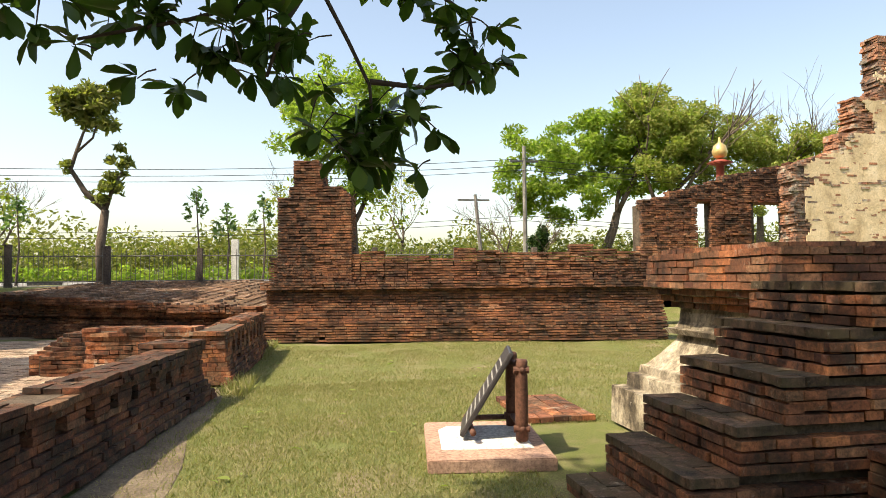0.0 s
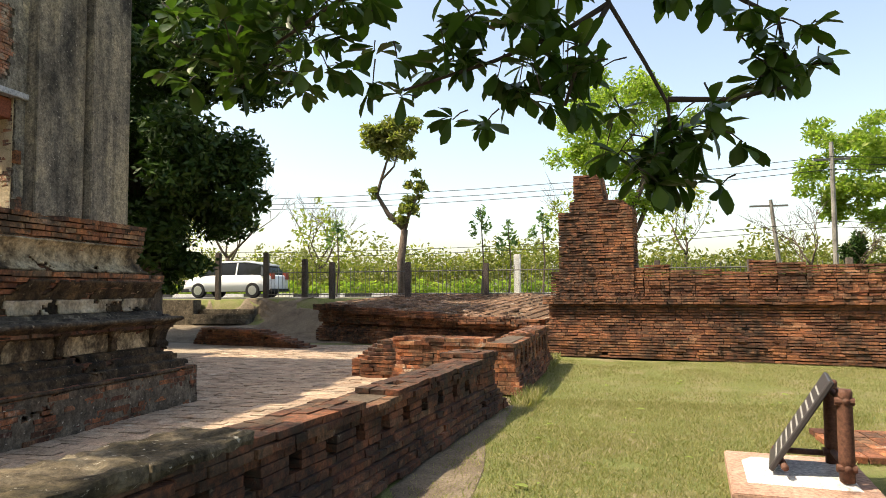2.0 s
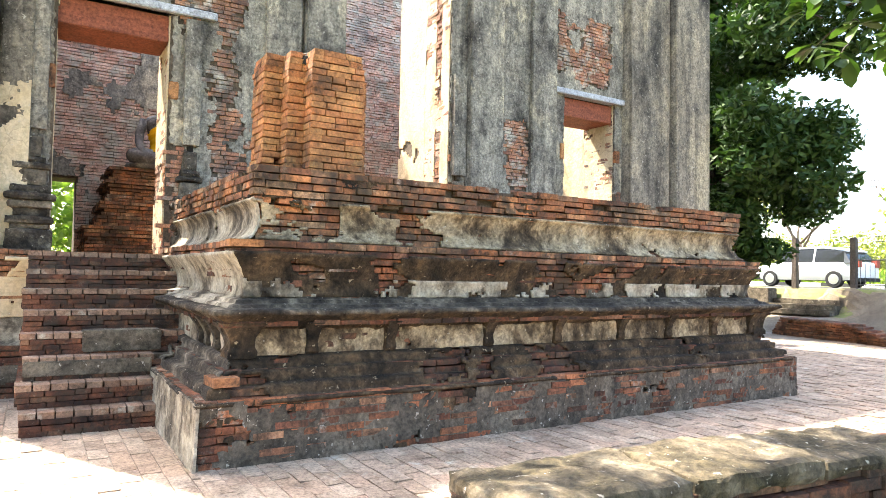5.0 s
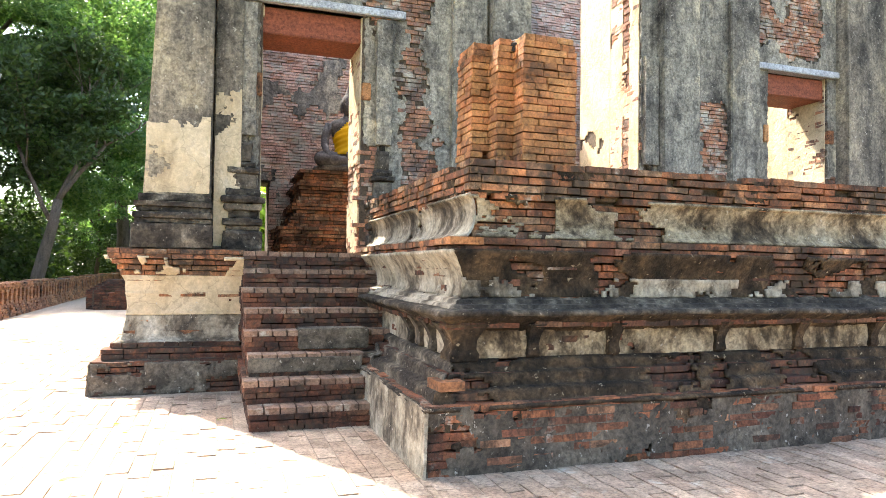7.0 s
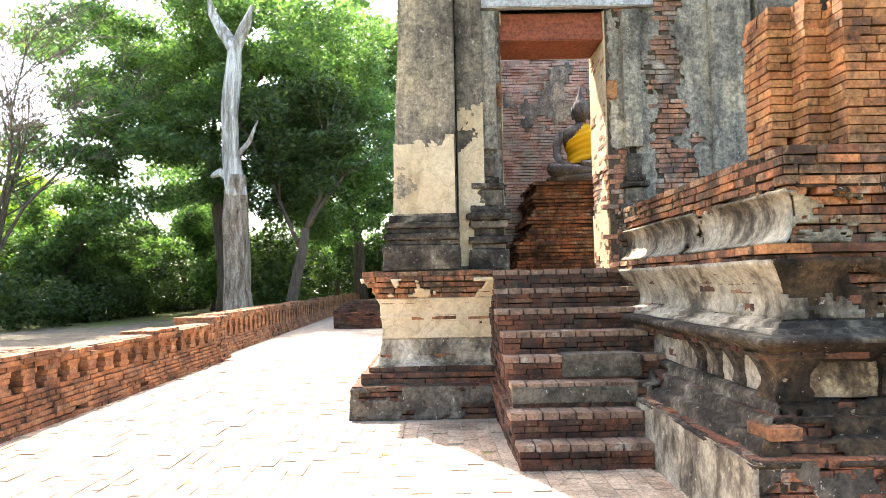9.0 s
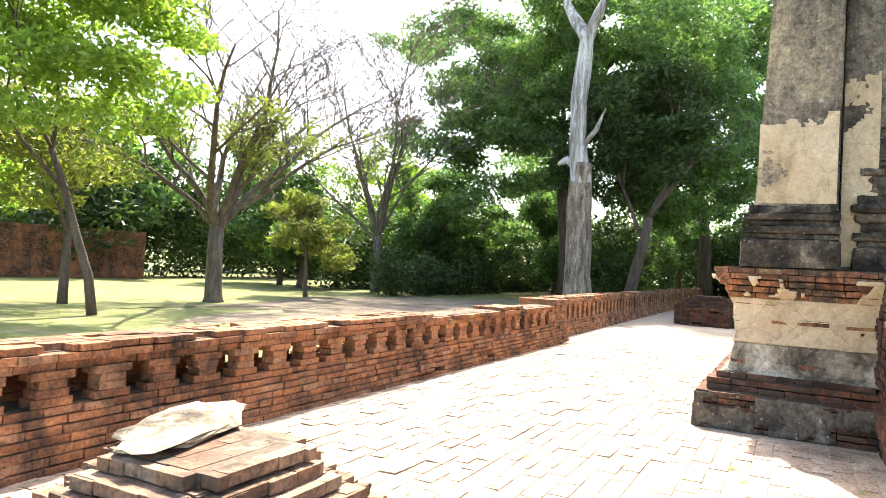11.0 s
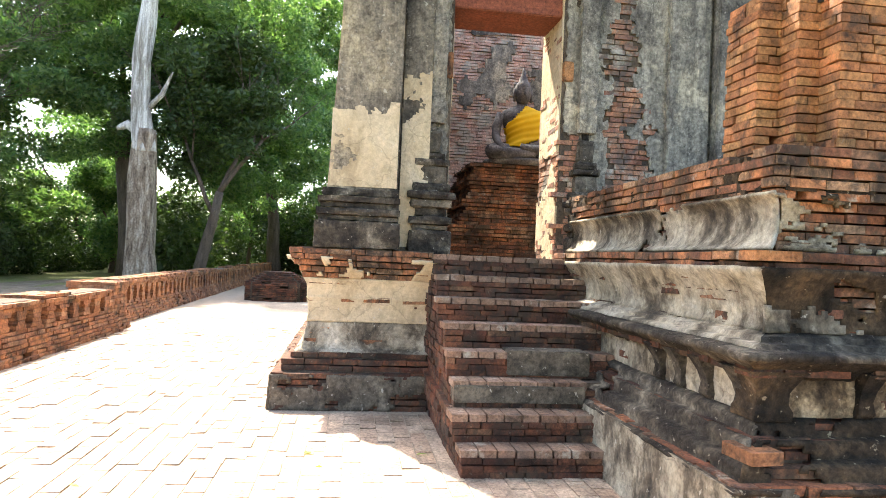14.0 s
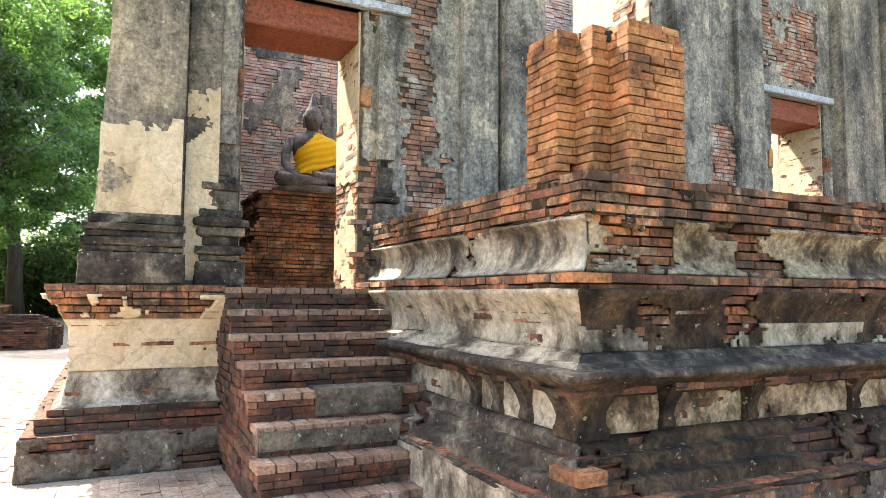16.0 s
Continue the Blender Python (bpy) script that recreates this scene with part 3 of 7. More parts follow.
def tree(name, label, base, height, r0, crown, count, size, mat, seed, wood=None, group="", **kw):
    """crown: (centre offset, radii) soft balls above the base; leaves fill them."""
    wood = wood or M_bark
    t = thing(name, label, "tree", base, group)
    tubes, tips = limbs((base[0], base[1], base[2] - 0.15), height, r0, seed, **kw)
    v, f = joined(tubes)
    raw("trunk", v, f, wood, t, smooth=True)
    if count:
        g = random.Random(seed + 1)
        cs, rs = [], []
        for (ox, oy, oz), (rx, ry, rz) in crown:
            m = max(7, int(rx * ry * rz ** 0.5 * 4))
            for _ in range(min(m, 64)):
                d = Vector((g.gauss(0, 1), g.gauss(0, 1), g.gauss(0, 1))).normalized() * g.random() ** 0.4
                cs.append((base[0] + ox + d.x * rx, base[1] + oy + d.y * ry, base[2] + oz + d.z * rz))
                k = g.uniform(0.09, 0.24) if rx > 3 else g.uniform(0.16, 0.38)
                rs.append((rx * k + 0.2, ry * k + 0.2, rz * k * 0.7 + 0.12))
        lv, lf = leaf_cloud(cs, rs, count, size, seed)
        o = fast_mesh("crown", lv, lf, mat, t)
        o["kind"] = "stuff"
    return t


# ---------- ground ----------
def ease(t):
    t = min(1.0, max(0.0, t))
    return t * t * (3 - 2 * t)


def rise(x, y):
    """Level ground that climbs to the road: a bank, and a retained step beside the gate."""
    k = ease((x + 12.7) / 1.2)
    bank = 1.3 * ease((y - 19.7) / 2.2)
    wall = 0.38 * ease((y - 17.6) / 2.8) + 0.92 * ease((y - 21.0) / 0.6)
    return -0.03 + wall * (1 - k) + bank * k + (0.05 * fbm(x * 0.3, y * 0.3) if y > 17 or x > -1 or y < -7 else 0) * min(1, max(0.0, abs(y - 5) / 9))


def ground_sheet():
    xs = np.unique(np.concatenate([np.linspace(-1500, -60, 12), np.linspace(-60, 40, 101), np.linspace(40, 1500, 12)]))
    ys = np.unique(np.concatenate([np.linspace(-1500, -50, 12), np.linspace(-50, 18, 69), np.linspace(17, 26, 46), np.linspace(26, 60, 18), np.linspace(60, 1500, 12)]))
    v = [(x, y, rise(x, y)) for x in xs for y in ys]
    n = len(ys)
    f = [(i * n + j, (i + 1) * n + j, (i + 1) * n + j + 1, i * n + j + 1) for i in range(len(xs) - 1) for j in range(n - 1)]
    return tagged(raw("ground", v, f, M_ground, smooth=True), "mown lawn of patchy green and straw grass over dry earth", "ground", kind="structure")


ground = ground_sheet()


def dirt_patch(name, cx, cy, rx, ry, z, label, seed):
    rr = random.Random(seed)
    pts = [(cx + rx * math.cos(2 * math.pi * k / 40) * rr.uniform(0.4, 1.3), cy + ry * math.sin(2 * math.pi * k / 40) * rr.uniform(0.75, 1.1)) for k in range(40)]
    v, f, rings = [(cx, cy, rise(cx, cy) + z)], [], 14
    for r in range(1, rings + 1):
        for x, y in pts:
            px, py = cx + (x - cx) * r / rings, cy + (y - cy) * r / rings
            v.append((px, py, rise(px, py) + (z + 0.02 * fbm(px, py, 8.0, 1.2) if r < rings else -0.02)))
    f = [(0, 1 + k, 1 + (k + 1) % 40) for k in range(40)]
    for r in range(rings - 1):
        a, b = 1 + r * 40, 41 + r * 40
        f += [(a + k, b + k, b + (k + 1) % 40, a + (k + 1) % 40) for k in range(40)]
    tagged(raw(name, v, f, M_dirt), label, "earth", kind="structure")


dirt_patch("ground_bare_bank", -12.6, 19.7, 5.6, 2.35, 0.03, "bare sloping earth bank below the fence", 4)
dirt_patch("ground_worn_edge", -1.84, 5.0, 0.30, 4.4, 0.008, "worn bare earth strip along the foot of the balustrade", 6)
dirt_patch("ground_bare_shade", -24, -14.5, 11, 4.5, 0.015, "bare leaf-strewn earth in the shade of trees", 5)

# ---------- terrace floor ----------
floor = thing("floor", "worn pale brick paving laid in running bond", "floor", (0, 0, 0), kind="structure")
raw("bed", *joined([box_data(-60, -1.95, -7.6, -2.7, -0.5, 0.0), box_data(-18, -1.95, -2.7, 0.2, -0.5, 0.0), box_data(-18, -2.5, 0.2, 17.5, -0.5, -0.0005)]), M_sand, floor, "sandy joint bed")


def paving():
    p, z = Pile(), -0.012
    for x0, x1, y0, y1 in ((-19.5, -2.0, -6.35, -2.75), (-9.8, -2.0, -2.75, 0.0), (-6.1, -2.5, 0.0, 17.4), (-10.4, -6.1, 7.62, 17.4)):
        y, row = y0, 0
        while y < y1 - 0.05:
            x = x0 - (0.15 if row % 2 else 0.0)
            while x < x1:
                a, b = max(x, x0), min(x + 0.30, x1)
                if b - a > 0.06 and rng.random() > 0.004:
                    p.add(((a + b) / 2, y + 0.075, z + rng.normal(0, 0.003)), ((b - a) / 2 - 0.005, 0.07, 0.02), rng.normal(0, 0.01), rng.normal(0, 0.012))
                x += 0.30
            y += 0.15
            row += 1
    return p


paving().build(floor, M_paver, 300, (-6.6, -1.6, 0), name="paver", rest="paving")

# ---------- main platform ----------
PROFILE = [(0.0, 0.0), (0.50, 0.02), (0.51, 0.13), (0.60, 0.14), (0.61, 0.22), (0.72, 0.24), (0.73, 0.30), (0.80, 0.37), (1.06, 0.37), (1.08, 0.22), (1.18, 0.22), (1.20, 0.38), (1.30, 0.46), (1.42, 0.46), (1.56, 0.40), (1.66, 0.34), (1.76, 0.33), (1.78, 0.52), (1.86, 0.58), (2.02, 0.60), (2.11, 0.57), (2.13, 0.52), (2.39, 0.50)]


def inset(z, prof=PROFILE):
    for (z0, d0), (z1, d1) in zip(prof, prof[1:]):
        if z0 <= z <= z1:
            return d0 + (d1 - d0) * (z - z0) / max(1e-6, z1 - z0)
    return prof[-1][1]


X0, YA, YB, XB = -6.07, 0.0, 7.65, -10.4


def core_stack(parent, x0, ya, yb, xb, prof, mat, shrink=0.10, sign=1):
    """The solid inside a moulded base: one ring a profile point, closed on top."""
    v, f = [], []
    for z, d in prof:
        d += shrink
        v += [(x0 - sign * d, ya + d, z), (x0 - sign * d, yb - d, z), (xb, yb - d, z), (xb, ya + d, z)]
    for i in range(len(prof) - 1):
        for k in range(4):
            q = (i * 4 + k, i * 4 + (k + 1) % 4, i * 4 + 4 + (k + 1) % 4, i * 4 + 4 + k)
            f.append(q if sign > 0 else q[::-1])
    t = (len(prof) - 1) * 4
    f += [(t, t + 1, t + 2, t + 3)]
    return raw("core", v, f, mat, parent, "dark mortar core")


def ring(p, x0, ya, yb, xb, z, d, **kw):
    p.course((x0 - d, ya + d), (x0 - d, yb - d), z, **kw)
    p.course((xb, ya + d), (x0 - d, ya + d), z, **kw)
    p.course((x0 - d, yb - d), (xb, yb - d), z, **kw)


platform = thing("platform", "moulded red brick platform blackened by soot with pale stucco scraps", "plinth", (-8.2, 3.8, 0))
core_stack(platform, X0, YA, YB, XB, PROFILE, M_mortar)
zones = [(0.5, Pile(), M_brick, 60), (1.2, Pile(), M_brick_dark, 60), (1.68, Pile(), M_brick, 60), (9, Pile(), M_brick_top, 120)]
z = 0.0
while z < 2.36:
    pl = next(p for top, p, _, _ in zones if z < top - 0.02)
    ring(pl, X0, YA, YB, XB, z, inset(z + 0.03), depth=0.14, proud=0.009, miss=0.012 if z < 1.9 else 0.03)
    z += 0.0655
for _, pl, mt, cnt in zones:
    pl.build(platform, mt, cnt, (-6.2, 1.2, 1.6))


def face_sheet(parent, mat, z0, z1, thr, seed, name, label="", cell=0.034, off=0.012, sides="fa", wav=0.006, drift=0.0):
    """Plaster or crust on the platform's faces between two heights, its ends following the mitred corner."""
    d0, d1 = inset(z0 + 0.004), inset(z1 - 0.004)
    up = z1 - z0
    k = (d1 - d0) / up
    for s in sides:
        if s == "f":
            sheet(name, parent, mat, (X0 - d0 + off, YA + d0 - off, z0), (0, 1, 0), (-k, k, 1), (1, 0, 0), YB - YA - 2 * d0, up, lambda u, v: fbm(u, v * 1.6, seed, 1.5) + 0.4 * fbm(u, v, seed, 5.0) > thr + drift * min(u, 4.0), cell, 0.03, seed, wav, label=label)
        else:
            sheet(name, parent, mat, (XB, YA + d0 - off, z0), (1, 0, 0), (-k, k, 1), (0, -1, 0), X0 - d0 + off - XB, up, lambda u, v: fbm(u + 9, v * 1.6, seed, 1.5) + 0.4 * fbm(u, v, seed, 5.0) > thr, cell, 0.03, seed + 1, wav, label=label)


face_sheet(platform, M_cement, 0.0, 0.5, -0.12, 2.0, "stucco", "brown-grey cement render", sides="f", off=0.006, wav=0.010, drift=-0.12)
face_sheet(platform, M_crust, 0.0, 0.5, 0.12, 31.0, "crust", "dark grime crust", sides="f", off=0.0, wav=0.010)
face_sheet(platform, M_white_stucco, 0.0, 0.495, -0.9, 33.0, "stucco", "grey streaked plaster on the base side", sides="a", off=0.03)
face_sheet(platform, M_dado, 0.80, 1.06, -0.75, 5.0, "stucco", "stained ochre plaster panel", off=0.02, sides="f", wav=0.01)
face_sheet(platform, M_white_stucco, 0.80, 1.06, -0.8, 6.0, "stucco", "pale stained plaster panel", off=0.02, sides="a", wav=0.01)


def moulding(name, mat, prof, side, amp, seed, label, off=0.0, thr=-9.0, drift=0.0, cell=0.045, plan=None, owner=None):
    """A run moulding along one face: the profile is swept to the mitred corner and its skin is eroded by noise."""
    bx, ya, yb, bb = plan or (X0, YA, YB, XB)
    pts = []
    for (z0, d0), (z1, d1) in zip(prof, prof[1:]):
        m = max(1, round(math.hypot(z1 - z0, d1 - d0) / 0.026))
        pts += [(z0 + (z1 - z0) * j / m, d0 + (d1 - d0) * j / m) for j in range(m)]
    pts.append(prof[-1])
    ln = (yb - ya) if side == "f" else (bx - bb)
    nu, nv = round(ln / cell), len(pts)
    v, f = [], []
    for i in range(nu + 1):
        t = ln * i / nu
        for z, d in pts:
            w = 0.6 * fbm(t, z * 1.3, seed, 1.7) + 0.5 * noise.noise(Vector((t * 9.0, z * 11.0, seed))) + 0.35 * noise.noise(Vector((t * 24.0, z * 24.0, seed)))
            dd = d - off - amp * w
            zz = z + amp * 0.45 * noise.noise(Vector((t * 1.3, seed, 4.0)))
            if side == "f":
                v.append((bx - dd, ya + dd + (yb - ya - 2 * dd) * i / nu, zz))
            else:
                v.append((bx - dd - (bx - dd - bb) * i / nu, ya + dd, zz))
    for i in range(nu):
        for j in range(nv - 1):
            t, z = ln * (i + 0.5) / nu, pts[j][0]
            if fbm(t, z * 1.6, seed + 3.0, 1.5) + 0.4 * fbm(t, z, seed, 5.0) > thr + drift * min(t, 4.0):
                q = (i * nv + j, (i + 1) * nv + j, (i + 1) * nv + j + 1, i * nv + j + 1)
                f.append(q if side == "f" else q[::-1])
    o = raw(name, v, f, mat, owner or platform, label, True)
    o["kind"] = "stuff"
    md = o.modifiers.new("thick", "SOLIDIFY")
    md.thickness, md.offset = 0.022, -1


STEPS = [(0.485, -0.005), (0.50, 0.012), (0.512, 0.095), (0.585, 0.105), (0.602, 0.125), (0.612, 0.205), (0.69, 0.212), (0.705, 0.232), (0.713, 0.29), (0.775, 0.298), (0.79, 0.32), (0.805, 0.365)]
LEDGE = [(0.97, 0.385), (1.0, 0.365), (1.04, 0.315), (1.08, 0.25), (1.115, 0.19), (1.135, 0.155), (1.15, 0.135), (1.18, 0.135), (1.192, 0.155), (1.20, 0.255), (1.225, 0.275), (1.233, 0.335), (1.262, 0.35), (1.272, 0.41), (1.30, 0.45)]
COVE = [(1.285, 0.44), (1.31, 0.452), (1.36, 0.458), (1.44, 0.445), (1.52, 0.41), (1.59, 0.36), (1.635, 0.325), (1.66, 0.318)]
NECK = [(1.785, 0.49), (1.82, 0.54), (1.88, 0.575), (1.98, 0.59), (2.05, 0.575), (2.09, 0.55), (2.115, 0.515)]
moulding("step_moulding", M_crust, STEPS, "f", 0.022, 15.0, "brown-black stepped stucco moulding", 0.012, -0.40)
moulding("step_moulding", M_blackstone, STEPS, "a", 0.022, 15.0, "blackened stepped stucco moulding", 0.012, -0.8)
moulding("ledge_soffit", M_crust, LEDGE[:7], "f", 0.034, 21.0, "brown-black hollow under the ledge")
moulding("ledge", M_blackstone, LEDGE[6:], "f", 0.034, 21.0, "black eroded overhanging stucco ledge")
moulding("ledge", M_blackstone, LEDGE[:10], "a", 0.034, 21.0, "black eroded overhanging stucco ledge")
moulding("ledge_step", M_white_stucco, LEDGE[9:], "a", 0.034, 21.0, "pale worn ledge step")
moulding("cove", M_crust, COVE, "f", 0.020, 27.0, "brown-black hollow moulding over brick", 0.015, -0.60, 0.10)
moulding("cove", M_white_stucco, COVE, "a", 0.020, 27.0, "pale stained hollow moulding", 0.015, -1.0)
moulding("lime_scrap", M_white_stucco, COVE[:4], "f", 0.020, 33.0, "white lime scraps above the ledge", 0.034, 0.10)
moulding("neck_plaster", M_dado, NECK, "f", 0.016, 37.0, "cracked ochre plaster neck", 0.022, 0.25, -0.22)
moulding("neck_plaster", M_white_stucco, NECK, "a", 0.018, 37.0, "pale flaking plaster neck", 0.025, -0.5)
face_sheet(platform, M_crust, 2.14, 2.38, 0.2, 46.0, "crust", "dark grime crust", sides="fa", off=-0.004, wav=0.010)


def corner_post(cx, cy):
    """A stucco post under the ledge corner, wider at its head than at its foot."""
    rows = [(0.79, 0.115), (0.84, 0.12), (0.88, 0.10), (0.95, 0.105), (1.0, 0.125), (1.05, 0.155), (1.08, 0.18)]
    bm = bmesh.new()
    rings = []
    for z, h in rows:
        rg = []
        for k in range(16):
            t = k / 4
            a, b = ((-1 + 2 * (t % 1), -1), (1, -1 + 2 * (t % 1)), (1 - 2 * (t % 1), 1), (-1, 1 - 2 * (t % 1)))[int(t)]
            w = h * (1 + 0.12 * noise.noise(Vector((a * 2, b * 2, z * 9 + cy))))
            rg.append(bm.verts.new((cx + a * w, cy + b * w, z)))
        rings.append(rg)
    for r0, r1 in zip(rings, rings[1:]):
        for k in range(16):
            bm.faces.new((r0[k], r0[(k + 1) % 16], r1[(k + 1) % 16], r1[k]))
    part("corner_post", bm, M_crust, platform, "blackened stucco corner post")


corner_post(X0 - 0.40, YA + 0.40)
corner_post(X0 - 0.40, YB - 0.40)


def bracket(x, y, along, mat):
    """A stubby stucco bracket under the ledge, bulging below."""
    prof = [(0.80, 0.03, 0.05), (0.83, 0.06, 0.055), (0.90, 0.05, 0.045), (0.97, 0.075, 0.05), (1.04, 0.12, 0.06), (1.075, 0.15, 0.068)]
    v, f = [], []
    for z, d, w in prof:
        for a, b in ((-w, 0), (w, 0), (w, d), (-w, d)):
            v.append((x + b, y + a, z) if along == "y" else (x + a, y - b, z))
    for i in range(len(prof) - 1):
        for k in range(4):
            f.append((i * 4 + k, i * 4 + (k + 1) % 4, i * 4 + 4 + (k + 1) % 4, i * 4 + 4 + k))
    f += [(3, 2, 1, 0), (20, 21, 22, 23)]
    raw("bracket", v, f, mat, platform, "soot-stained stucco bracket")


for y in (1.0, 1.75, 2.85, 3.75, 4.7, 5.5, 6.35, 7.1):
    bracket(X0 - 0.36, y, "y", M_crust)
for x in (-6.55, -6.95, -7.3, -7.62):
    bracket(x, YA + 0.36, "x", M_blackstone)
pc = Pile()
pc.add((X0 - 0.2, YA + 0.22, 0.64), (0.13, 0.1, 0.035), 0.1)
pc.add((X0 - 0.4, YA + 0.42, 1.73), (0.14, 0.1, 0.03), 1.5)
pc.build(platform, M_brick_orange, 2, (0, 0, 0))

# ---------- brick pier on the platform corner ----------
pier = thing("brick_pier", "redented orange brick pier stump on the platform corner", "pillar", (-7.0, 1.05, 2.34))
pp = Pile()
block("core", -7.45, -7.08, 1.03, 1.55, 2.1, 3.5, M_mortar, pier, "mortar core")
z = 2.34
while z < 3.60:
    t = max(0.0, (z - 3.42) * 0.22)
    for (x0, x1, y0, y1) in ((-7.58, -7.17 - t, 0.74 + t, 1.80 - t), (-7.5, -6.78 - t, 1.07 + t, 1.60 - t), (-7.54, -6.98 - t, 0.91 + t, 1.70 - t)):
        g = dict(depth=0.12, proud=0.004, miss=0.006, length=0.25)
        pp.course((x1, y0), (x1, y1), z, **g)
        pp.course((x0, y0), (x1, y0), z, **g)
        pp.course((x1, y1), (x0, y1), z, **g)
    z += 0.063
pp.build(pier, M_brick_orange, 300, (-6.2, 0.3, 2.9))
raw("broken_top", *lathe([(0.3, 3.48), (0.28, 3.56), (0.18, 3.63), (0.05, 3.66)], (-7.2, 1.25, 0), 9), M_blackstone, pier, "black mossy broken mortar top")

# ---------- side stair ----------
stair = thing("stair", "steep worn brick stair with sooty risers and pale treads", "stair", (-9, -0.5, 0))
SX, SY0, SY1, RISE = -7.77, -1.15, 0.10, 0.21
TREADS = [-7.77, -8.02, -8.30, -8.55, -8.86, -9.22, -9.58, -9.94, -10.3]
ps, pt = Pile(), Pile()
v, f = [], []
for i in range(8):
    x, z0, z1 = TREADS[i], RISE * i, RISE * (i + 1)
    wob = (0.02, -0.02, 0.03, 0.0, 0.015, -0.01, 0.02, 0.03)[i]
    bv, bf = box_data(-10.75, x - 0.13, SY0 + 0.10, SY1 + 0.30, z0 - 0.005, z1 - 0.012)
    v, f = joined([(v, f), (list(bv), [tuple(q) for q in bf])])
    for c in range(3):
        ps.course((x, SY0 + wob), (x, SY1 + (0.38 if i > 2 else 0.04)), z0 + 0.053 * c, h=0.049, depth=0.14, proud=0.006, length=0.24)
        ps.course((-10.5, SY0 + wob), (x - 0.14, SY0 + wob), z0 + 0.07 * c, h=0.062, depth=0.12, proud=0.007)
    for yy in np.arange(SY0 + wob + 0.06, SY1 + (0.36 if i > 2 else 0.0), 0.145):
        pt.add((x - 0.135, yy + 0.0, z1 - 0.026), (0.128, 0.066, 0.026 + 0.003 * rng.random()), rng.normal(0, 0.015))
        pt.add((x - 0.32, yy + 0.04, z1 - 0.03), (0.055, 0.066, 0.026), rng.normal(0, 0.015))
raw("core", v, f, M_mortar, stair, "mortar fill")
ps.build(stair, M_brick_dark, 200, (-8, -0.8, 0.4))
pt.build(stair, M_tread, 100, (-8, -0.8, 0.4), name="tread_brick", rest="treads")
block("cement_patch", TREADS[3] - 0.25, TREADS[3] + 0.03, -0.62, 0.12, 0.84 - 0.19, 0.862, M_cement, stair, "grey cement repair", 0.012)
block("cement_patch", TREADS[2] - 0.2, TREADS[2] + 0.028, -1.12, 0.0, 0.46, 0.60, M_cement, stair, "grey cement repair", 0.012)

# ---------- left wing base and walls of the hall ----------
LBP = [(0.0, 0.0), (0.36, 0.01), (0.37, 0.10), (0.50, 0.12), (0.56, 0.2), (0.62, 0.30), (0.90, 0.36), (1.10, 0.37), (1.12, 0.33), (1.30, 0.34), (1.46, 0.24), (1.60, 0.14), (1.70, 0.13), (1.71, 0.2)]
wing = thing("wing_base", "moulded base with cream plaster over orange brick and rough brick footing", "plinth", (-10.3, -1.9, 0))
v, f = [], []
lb, lb_low = Pile(), Pile()
core = []
z = 0.0
while z < 1.69:
    d = inset(z + 0.03, LBP)
    for p0, p1 in (((-9.95 - d, -2.78 + d), (-9.95 - d, -1.12)), ((-17.0, -2.78 + d), (-9.95 - d, -2.78 + d))):
        (lb_low if z < 0.62 else lb).course(p0, p1, z, depth=0.13, proud=0.008)
    bv, bf = box_data(-17, -10.05 - d, -2.68 + d, -1.1, z - 0.002, z + 0.0655)
    core.append((list(bv), [tuple(q) for q in bf]))
    z += 0.0655
raw("core", *joined(core), M_mortar, wing, "mortar core")
lb.build(wing, M_brick_top, 100, (-9.8, -2.5, 1.5))
lb_low.build(wing, M_brick_dark, 60, (-9.8, -2.5, 0.3))
WING = (-9.95, -2.78, -0.76, -17.0)
for side in "fa":
    moulding("stucco", M_cement, [(0.0, -0.002), (0.18, 0.004), (0.365, 0.01), (0.375, 0.06)], side, 0.02, 51.0, "brown cracked render", 0.014, -0.12, plan=WING, owner=wing)
    moulding("stucco", M_white_stucco, [(0.58, 0.24), (0.61, 0.29), (0.66, 0.315), (0.76, 0.335), (0.90, 0.36)], side, 0.012, 52.0, "grey-white plaster band", 0.02, plan=WING, owner=wing)
    moulding("stucco", M_cream, [(0.90, 0.345), (0.925, 0.355), (1.0, 0.365), (1.14, 0.35), (1.16, 0.335), (1.17, 0.345), (1.30, 0.335), (1.37, 0.30)], side, 0.012, 53.0, "cream plaster skin", 0.02, -0.9, plan=WING, owner=wing)
    moulding("stucco", M_cream, [(1.37, 0.30), (1.43, 0.25), (1.50, 0.19), (1.56, 0.14), (1.60, 0.125)], side, 0.014, 54.0, "broken cream plaster cove", 0.018, 0.02, plan=WING, owner=wing)

FX, HALL_H = -10.62, 8.8
HOLES = [(-0.92, 0.42, 1.68, 5.0), (2.95, 4.95, 1.68, 7.9), (7.5, 8.85, 1.68, 5.02)]


